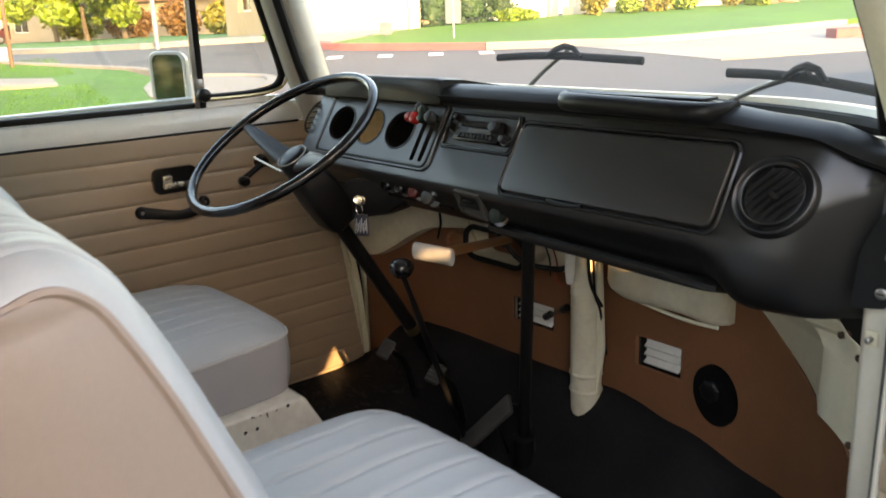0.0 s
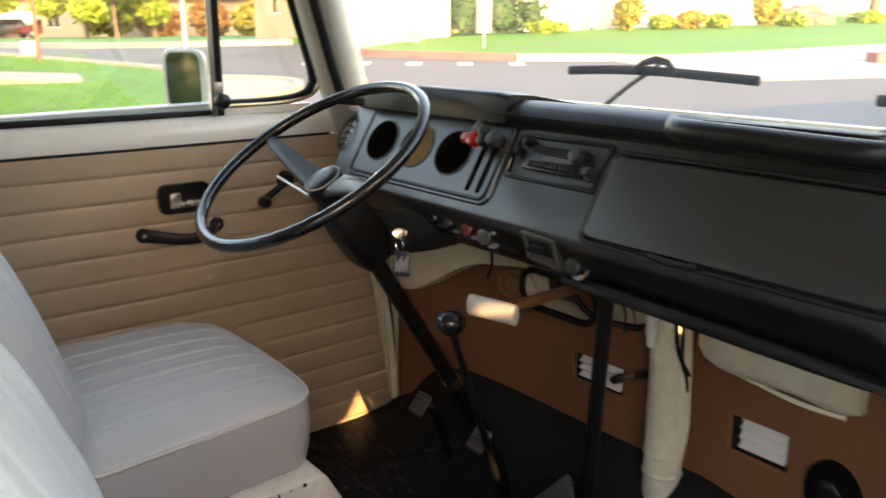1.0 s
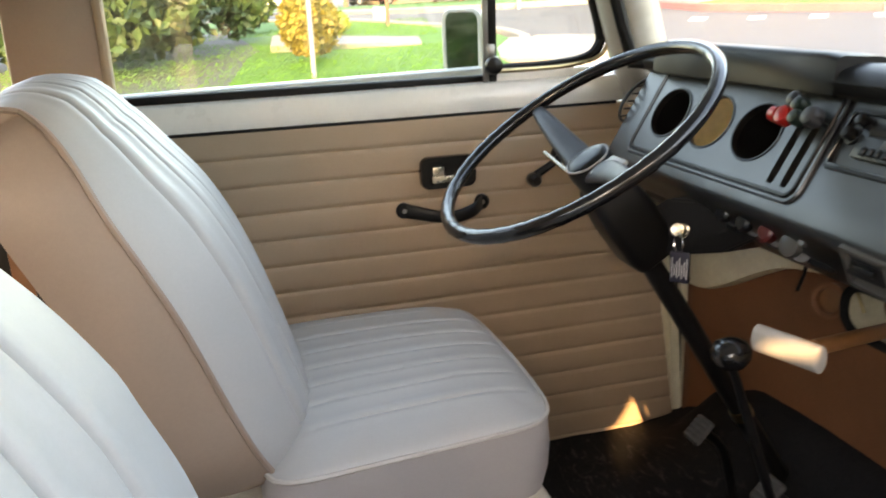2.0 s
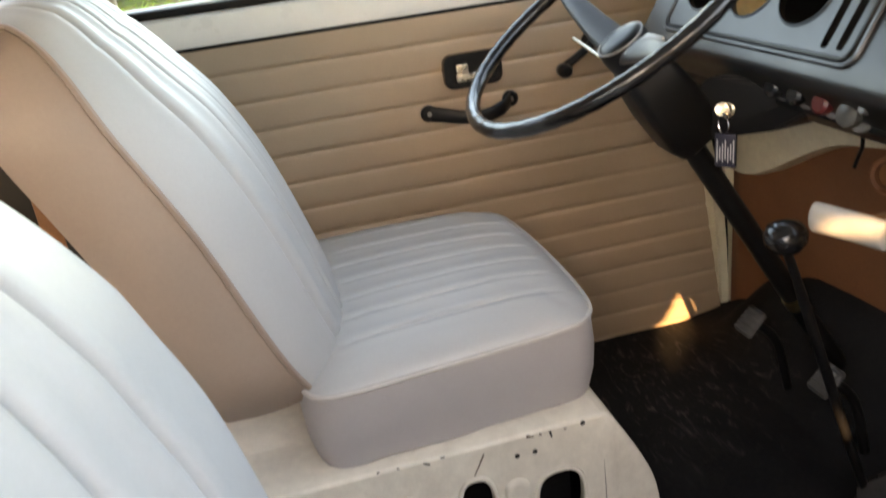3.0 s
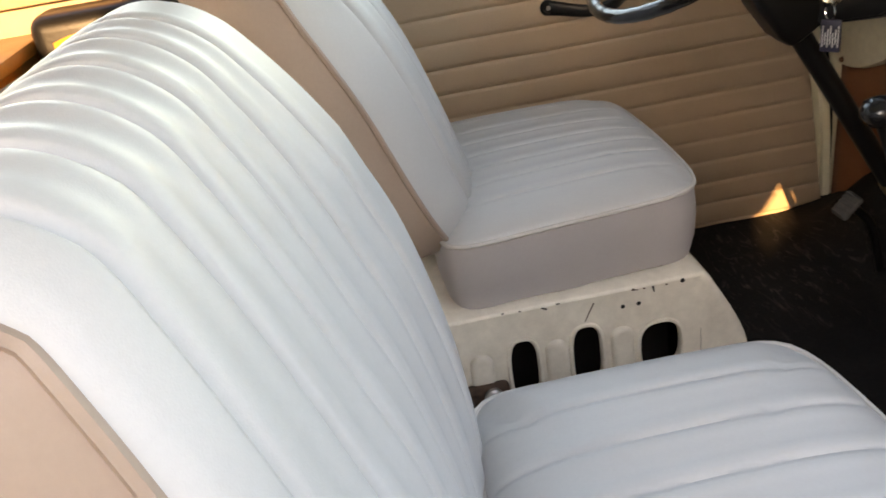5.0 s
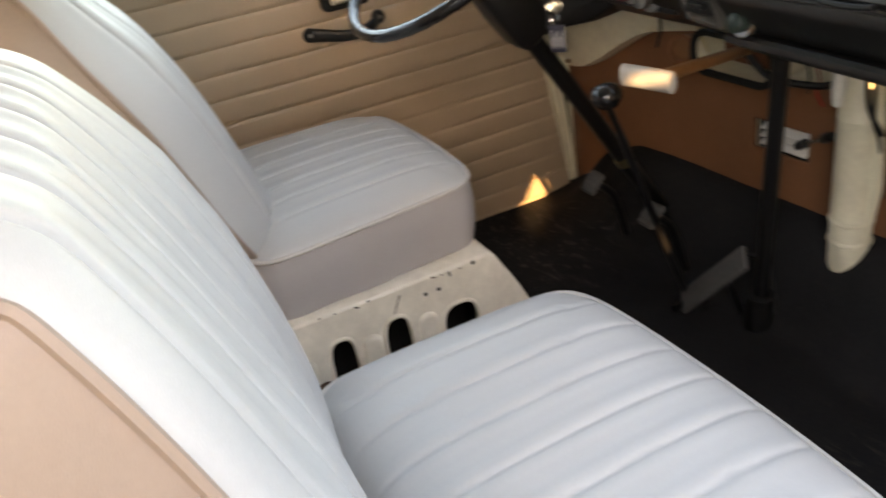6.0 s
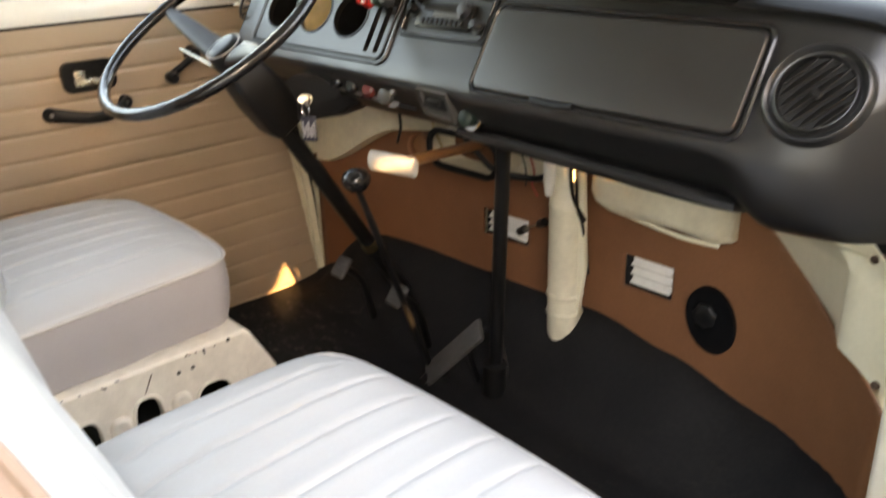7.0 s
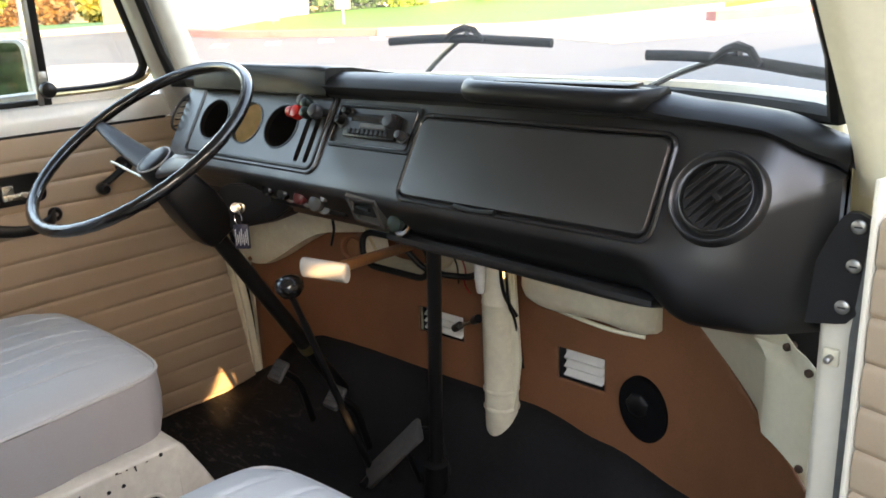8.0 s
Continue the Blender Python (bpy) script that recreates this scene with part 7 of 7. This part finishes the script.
    for u, w, s in ((2.75, 0.22, 1.02), (3.05, 0.16, 1.02), (3.3, 0.16, 1.02), (3.55, 0.14, 1.02)):
        part("letter_bar", frame_box(o, d, n, (u, 0.0, s), (u + w, 0.03, s + 0.16)), M_SIGN, mon, smooth=0)
    # boulders
    for x, y, r in ((-13.3, 26.6, 0.55), (-12.9, 27.6, 0.42), (-13.6, 27.9, 0.6)):
        bm = bmesh.new()
        for v in bmesh.ops.create_icosphere(bm, subdivisions=3, radius=1.0)["verts"]:
            k = 1 + 0.35 * noise.noise(v.co * 1.6 + Vector((x, y, 0)))
            v.co = Vector((x + v.co.x * r * k * 1.3, y + v.co.y * r * k, ground_z(x, y) + r * 0.4 + v.co.z * r * k * 0.8))
        tagged(part("boulder", bm, M_ROCK, smooth=40), "reddish brown boulder at the end of the entrance wall", "boulder", group="boulders")
    # hedges and shrubs
    shrub((-15.6, 14.1), (0.35, 0.45, 0.75), M_LEAF_DARK, rng, "clipped green hedge block beside the garage", 900, 0.05, "hedge", True)
    shrub((-15.8, 15.6), (0.5, 0.62, 0.62), M_LEAF_DARK, rng, "clipped green hedge block", 1100, 0.05, "hedge", True)
    shrub((-15.6, 16.6), (0.45, 0.42, 0.58), M_LEAF_DARK, rng, "clipped green hedge block", 900, 0.05, "hedge", True)
    shrub((-14.9, 16.7), (0.6, 0.95, 0.24), M_LEAF, rng, "low spreading green shrub", 900, 0.05)
    for x, y, r, h, mt in ((-14.4, 19.4, 0.55, 0.62, M_LEAF_YELLOW), (-14.1, 20.6, 0.45, 0.3, M_LEAF), (-13.8, 21.6, 0.5, 0.35, M_LEAF_YELLOW), (-13.5, 22.6, 0.5, 0.28, M_LEAF), (-12.9, 24.2, 0.55, 0.75, M_LEAF_YELLOW), (-12.6, 25.4, 0.5, 0.3, M_LEAF), (-12.2, 29.5, 0.7, 0.3, M_LEAF)):
        shrub((x, y), (r, r, h), mt, rng, "yellow flowering shrub before the wall" if mt == M_LEAF_YELLOW else "low green shrub before the wall", 700, 0.05)
    shrub(away(-17.6, 9.3, 2.0), (1.9, 1.7, 1.1), M_LEAF_YELLOW, rng, "large yellow-green shrub in the sun", 2600, 0.12)
    shrub(away(-18.4, 8.3, 2.2), (1.3, 1.3, 1.1), M_LEAF_RUST, rng, "large rust-coloured shrub in a front garden", 1800, 0.12)
    shrub(away(-18.6, 10.6, 2.2), (1.4, 1.4, 1.4), M_LEAF_SUNLIT, rng, "rust-coloured shrub by the house", 1800, 0.12)
    shrub(away(-20.6, 7.9, 2.5), (1.5, 2.0, 1.1), M_LEAF_RUST, rng, "rust-coloured shrub under a tree", 1800, 0.12)
    shrub(away(-21.6, 6.7, 2.6), (1.0, 2.4, 1.2), M_LEAF_YELLOW, rng, "yellow hedge along the fence", 1800, 0.12)
    shrub((-12.2, -1.4), (2.6, 1.9, 0.95), M_LEAF_DARK, rng, "wide dark green hedge mound", 5200, 0.07, "hedge")
    shrub((-13.5, -3.6), (2.6, 2.0, 1.3), M_LEAF_DARK, rng, "wide dark green hedge mound", 4200, 0.08, "hedge")
    # green hedge whose sunlit sides are painted by the gold leaf colour
    shrub((-10.9, 1.5), (0.50, 0.52, 0.54), M_LEAF_SUNLIT, rng, "round clipped hedge with low sunlight painted gold", 4200, 0.035, "hedge")
    shrub((-14.9, 0.7), (0.75, 0.7, 0.8), M_LEAF_DARK, rng, "round clipped dark hedge", 1600, 0.06, "hedge")
    shrub((-15.6, -0.5), (0.8, 0.8, 0.9), M_LEAF_DARK, rng, "round clipped dark hedge", 1600, 0.06, "hedge")
    shrub((-14.2, 2.1), (0.5, 0.5, 0.3), M_LEAF, rng, "small round green shrub on the lawn", 700, 0.05)
    # trees
    tree(away(-21.1, 6.1), 5.6, 3.1, M_LEAF, rng, "leafy street tree with a slim trunk", 5200, 0.14, clear=0.26, size=0.2)
    tree(away(-19.9, 6.5), 5.4, 3.0, M_LEAF, rng, "leafy street tree with a leaning trunk", 5200, 0.14, (0.6, -0.5), 0.26, size=0.2)
    tree(away(-20.3, 7.6), 5.6, 3.1, M_LEAF, rng, "leafy street tree with a pale trunk", 5200, 0.17, (-0.3, -0.5), 0.26, size=0.2)
    tree(away(-19.4, 10.8, 2.0), 6.5, 2.6, M_LEAF, rng, "street tree with a stout pale trunk", 2000, 0.32, (-0.3, -0.5), 0.55, size=0.2)
    tree(away(-23.5, 4.0), 5.4, 2.8, M_LEAF, rng, "leafy street tree beyond the parked cars", 2400, 0.15, size=0.2)
    tree(away(-24.5, 1.5), 5.6, 3.0, M_LEAF, rng, "leafy tree beyond the parked cars", 2400, 0.15, size=0.2)
    tree((-17.5, -1.8), 5.0, 2.4, M_LEAF_DARK, rng, "dense dark green tree behind the hedge", 5200, 0.16, (0, 0), 0.12)
    tree((-12.8, 31.2), 5.0, 1.6, M_LEAF, rng, "tree with a bare stout trunk on the lawn", 1500, 0.2, (0.2, 0.1), 0.6)
    tree((-20.5, 18.5), 5.5, 2.2, M_LEAF_DARK, rng, "dark tree between the houses", 2600, 0.16)
    tree((-8.5, -10.5), 6.0, 2.8, M_LEAF_DARK, rng, "dense green tree behind the van", 3600, 0.17, (0, 0), 0.12)
    tree((-4.2, -10.5), 5.5, 3.0, M_LEAF_DARK, rng, "dense green tree at the kerb behind the van", 4200, 0.17, (0, 0), 0.08)
    shrub((-3.7, -9.3), (2.3, 1.3, 1.9), M_LEAF_DARK, rng, "tall dark green hedge behind the van", 4200, 0.13, "hedge")
    # posts and signs
    pole("street_pole", (-14.7, 3.45), 3.2, 0.035, M_BROWNDOOR, "thin dark street pole on the lawn edge", "pole")
    pole("street_lamp", (-17.2, 7.15), 4.5, 0.055, M_GALV, "blue-grey street lamp post", "street lamp")
    pole("sign_post", (-9.0, 1.25), 3.4, 0.035, M_GALV, "galvanised sign post on the near lawn", "post")
    t, o = pole("street_sign", (-11.9, 11.65), 1.35, 0.02, M_GALV, "grey street sign seen on its post", "sign")
    part("plate", solid((-0.01, -0.17, 0.42), (0.01, 0.17, 1.30), 0.006, 1, Matrix.Translation(o) @ Matrix.Rotation(radians(-38), 4, "Z")), M_SIGN, t)
    t, o = pole("yard_sign", (-13.5, 11.0), 0.42, 0.015, M_SIGN, "small dark yard sign on the lawn", "sign")
    part("plate", solid((-0.01, -0.14, 0.18), (0.01, 0.14, 0.46), 0.004, 1, Matrix.Translation(o) @ Matrix.Rotation(radians(-38), 4, "Z")), M_SIGN, t)
    t = thing("utility_box", "pale utility box on the kerb", "utility box", (-16.0, 3.6, ground_z(-16.0, 3.6)))
    part("cabinet", solid((-16.2, 3.45, ground_z(-16, 3.6)), (-15.9, 3.75, ground_z(-16, 3.6) + 0.38), 0.03), M_GALV, t)
    parked_car(away(-21.6, 4.35, 3.2), radians(100), M_CARPAINT, "dark car parked across the street")
    parked_car(away(-21.2, 5.1, 3.2), radians(100), M_CARPAINT_RED, "maroon car parked across the street")
    parked_car(away(-22, 3.6, 3.2), radians(100), M_CARPAINT_WHITE, "white car parked across the street")
    # past the open passenger door: added, unseen pillar, gate, wall, house shade the van
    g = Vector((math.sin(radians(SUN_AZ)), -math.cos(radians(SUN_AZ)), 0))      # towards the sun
    q = Vector((-g.y, g.x, 0))                                                  # along the added gate
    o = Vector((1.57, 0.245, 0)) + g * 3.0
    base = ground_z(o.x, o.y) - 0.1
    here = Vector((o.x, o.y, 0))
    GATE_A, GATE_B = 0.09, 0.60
    # openings and masks cut to throw chosen sun patches into the cab
    SUN_GAPS = ((0.728, 0.836, 0.118, 0.260), (0.965, 1.085, 0.440, 0.541), (1.108, 1.131, 0.130, 0.174), (1.437, 1.468, 0.205, 0.245))
    SUN_GAP_MASKS = (((0.05, 0.722), (0.115, 0.7285), (0.143, 0.743), (0.190, 0.779), (0.223, 0.835), (0.223, 0.850), (0.05, 0.850)),
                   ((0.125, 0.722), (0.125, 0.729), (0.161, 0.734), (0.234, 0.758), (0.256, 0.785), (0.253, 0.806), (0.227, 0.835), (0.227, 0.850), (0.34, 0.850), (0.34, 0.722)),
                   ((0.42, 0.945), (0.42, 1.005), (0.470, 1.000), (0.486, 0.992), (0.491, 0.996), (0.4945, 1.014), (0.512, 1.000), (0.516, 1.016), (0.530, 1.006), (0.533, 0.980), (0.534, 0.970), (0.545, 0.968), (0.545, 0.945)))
    # unseen pillar, added to keep the sun off the rear of the doorway
    p = thing("sun_block_pillar", "added unseen square pillar that blocks the sun", "gate pillar", (o.x, o.y, base))
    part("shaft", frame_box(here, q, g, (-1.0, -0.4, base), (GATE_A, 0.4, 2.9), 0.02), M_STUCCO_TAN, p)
    # unseen wall, added to hold back low sky light from the passenger side
    yard = thing("sky_block_wall", "added unseen wall that cuts sky light beside the pillar", "garden wall", tuple(here - q * 4 + Vector((0, 0, base))))
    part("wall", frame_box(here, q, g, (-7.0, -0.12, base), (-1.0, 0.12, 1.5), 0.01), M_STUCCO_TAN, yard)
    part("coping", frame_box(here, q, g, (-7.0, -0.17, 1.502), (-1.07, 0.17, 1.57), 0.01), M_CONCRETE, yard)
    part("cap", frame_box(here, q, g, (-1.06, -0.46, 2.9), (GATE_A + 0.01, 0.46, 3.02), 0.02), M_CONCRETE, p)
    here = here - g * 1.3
    # unseen boards added to stop the sun except through the cut gaps
    gate = thing("sun_patch_screen", "added unseen board screen with gaps that shape sun patches", "gate", (here.x, here.y, base))
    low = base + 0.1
    for z0, z1, q0, q1 in SUN_GAPS + ((1.95, 1.95, 0, 0),):
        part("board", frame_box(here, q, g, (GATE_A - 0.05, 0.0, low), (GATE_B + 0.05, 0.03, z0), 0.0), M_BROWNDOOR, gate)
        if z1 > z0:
            part("gap_stop", frame_box(here, q, g, (GATE_A - 0.05, 0.0305, z0 - 0.001), (q0, 0.05, z1 + 0.0009), 0.0), M_BROWNDOOR, gate)
            part("gap_stop", frame_box(here, q, g, (q1, 0.0305, z0 - 0.001), (GATE_B + 0.05, 0.05, z1 + 0.0009), 0.0), M_BROWNDOOR, gate)
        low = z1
    for tri in SUN_GAP_MASKS:
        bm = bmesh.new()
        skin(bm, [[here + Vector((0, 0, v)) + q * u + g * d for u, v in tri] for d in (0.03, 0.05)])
        part("gap_mask", bm, M_BROWNDOOR, gate, smooth=0)
    # unseen house, added and sized to cast the shadow over van and street
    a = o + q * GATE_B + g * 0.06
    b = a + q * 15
    house((b.x, b.y), (a.x, a.y), 7, 2.3 - base, M_STUCCO_TAN, "added unseen low house that shades the street and van", windows=((3, 1.6, 0.9, 1.3), (8, 1.6, 0.9, 1.3)), roof_over=0.02, roof_high=0.6)
    # mown grass, uncountable
    bm = bmesh.new()
    for _ in range(30000):
        x, y = rng.uniform(-16, -6.5), rng.uniform(-3, 4.6)
        if y > 3.0 + (-x - 8) * 0.19 or (x > -10.7 and y > 3.5) or (-14.6 < x < -11.0 and abs(y - (1.1 + (x + 13.5) * 0.9) - 0.4) < 1.0):
            continue
        z = ground_z(x, y) + 0.10
        h = rng.uniform(0.012, 0.028)
        a = rng.uniform(0, 6.28)
        w = 0.008
        bm.faces.new([bm.verts.new((x - w * math.cos(a), y - w * math.sin(a), z)), bm.verts.new((x + w * math.cos(a), y + w * math.sin(a), z)), bm.verts.new((x + rng.uniform(-0.012, 0.012), y + rng.uniform(-0.012, 0.012), z + h))])
    tagged(part("grass", bm, M_BLADE, smooth=0), "short bright green grass blades", "grass", kind="stuff")


def build_load_space():
    """What shows behind the seats."""
    c = thing("wooden_cabinet", "varnished orange wooden cabinet behind the driver seat", "cabinet", (0.2, -1.2, FLOOR_Z))
    part("body", solid((0.0, -2.2, FLOOR_Z), (0.46, -0.62, 0.62), 0.006), M_WOOD, c)
    part("top", solid((-0.01, -2.22, 0.62), (0.49, -0.60, 0.645), 0.006), M_WOOD, c)
    for k in range(3):
        d = part("door", solid((0.46, -2.15 + 0.5 * k, 0.05), (0.475, -1.70 + 0.5 * k, 0.58), 0.004), M_WOOD, c)
        part("knob", turned((0.475, -1.75 + 0.5 * k, 0.36), (1, 0, 0), [(0, 0.006), (0.012, 0.012), (0.018, 0.008)], 12), M_BRASS, d)
    r = thing("wooden_rail", "pale wooden rail along the side wall of the load space", "rail", (0.0, -1.1, 0.70))
    part("plank", solid((-0.0195, -2.1, 0.693), (0.012, -0.235, 0.752), 0.005), M_CARD, r)
    k = thing("canvas_bag", "tall dark canvas bag standing behind the driver seat", "bag", (0.04, -0.44, FLOOR_Z))
    part("body", solid((-0.015, -0.595, FLOOR_Z), (0.095, -0.235, 0.684), 0.028, 4), M_BLACKPAINT, k)
    part("side_seam", bar([(0.0955, -0.262, FLOOR_Z + 0.03), (0.0955, -0.262, 0.655)], 0.003, 6), M_SEAL, k)
    part("strap", solid((0.094, -0.335, 0.02), (0.099, -0.305, 0.66), 0.002), M_LEATHER, k, "brown leather strap")
    # added orange sheet stands in for sunlit wood
    cl = thing("orange_sun_patch", "orange sheet painting sunlit wood beside the dark bag", "cloth", (0.1, -0.45, 0.55))
    bm = bmesh.new()
    rings = []
    for j in range(15):
        t = j / 14
        y = -0.555 + 0.205 * t
        top = 0.640 + 0.032 * t + 0.004 * math.sin(t * 9)
        low = 0.520 + 0.120 * t ** 1.2 + 0.005 * math.sin(t * 13)
        x = 0.0965 + 0.004 * math.sin(t * 11) ** 2
        rings.append([(x, y, low), (x + 0.006, y, low - 0.002), (x + 0.010, y, (low + top) / 2), (x + 0.006, y, top), (x, y, top - 0.003)])
    skin(bm, rings)
    part("cloth", bm, M_ORANGE_SUNLIT, cl, smooth=60)
    b = thing("storage_box", "dark box on the floor behind the seats", "box", (0.75, -1.0, FLOOR_Z))
    part("body", solid((0.62, -1.35, FLOOR_Z), (1.05, -0.75, 0.34), 0.02), M_BLACKPAINT, b)
    part("lid", solid((0.61, -1.36, 0.342), (1.06, -0.74, 0.372), 0.012), M_BLACKPAINT, b)


build_shell()
build_driver_door()
build_frame()
build_passenger_door()
build_seats()
build_pedestal()
build_dashboard()
build_steering()
build_footwell()
build_wires()
build_outer_fittings()
build_load_space()
build_outside()
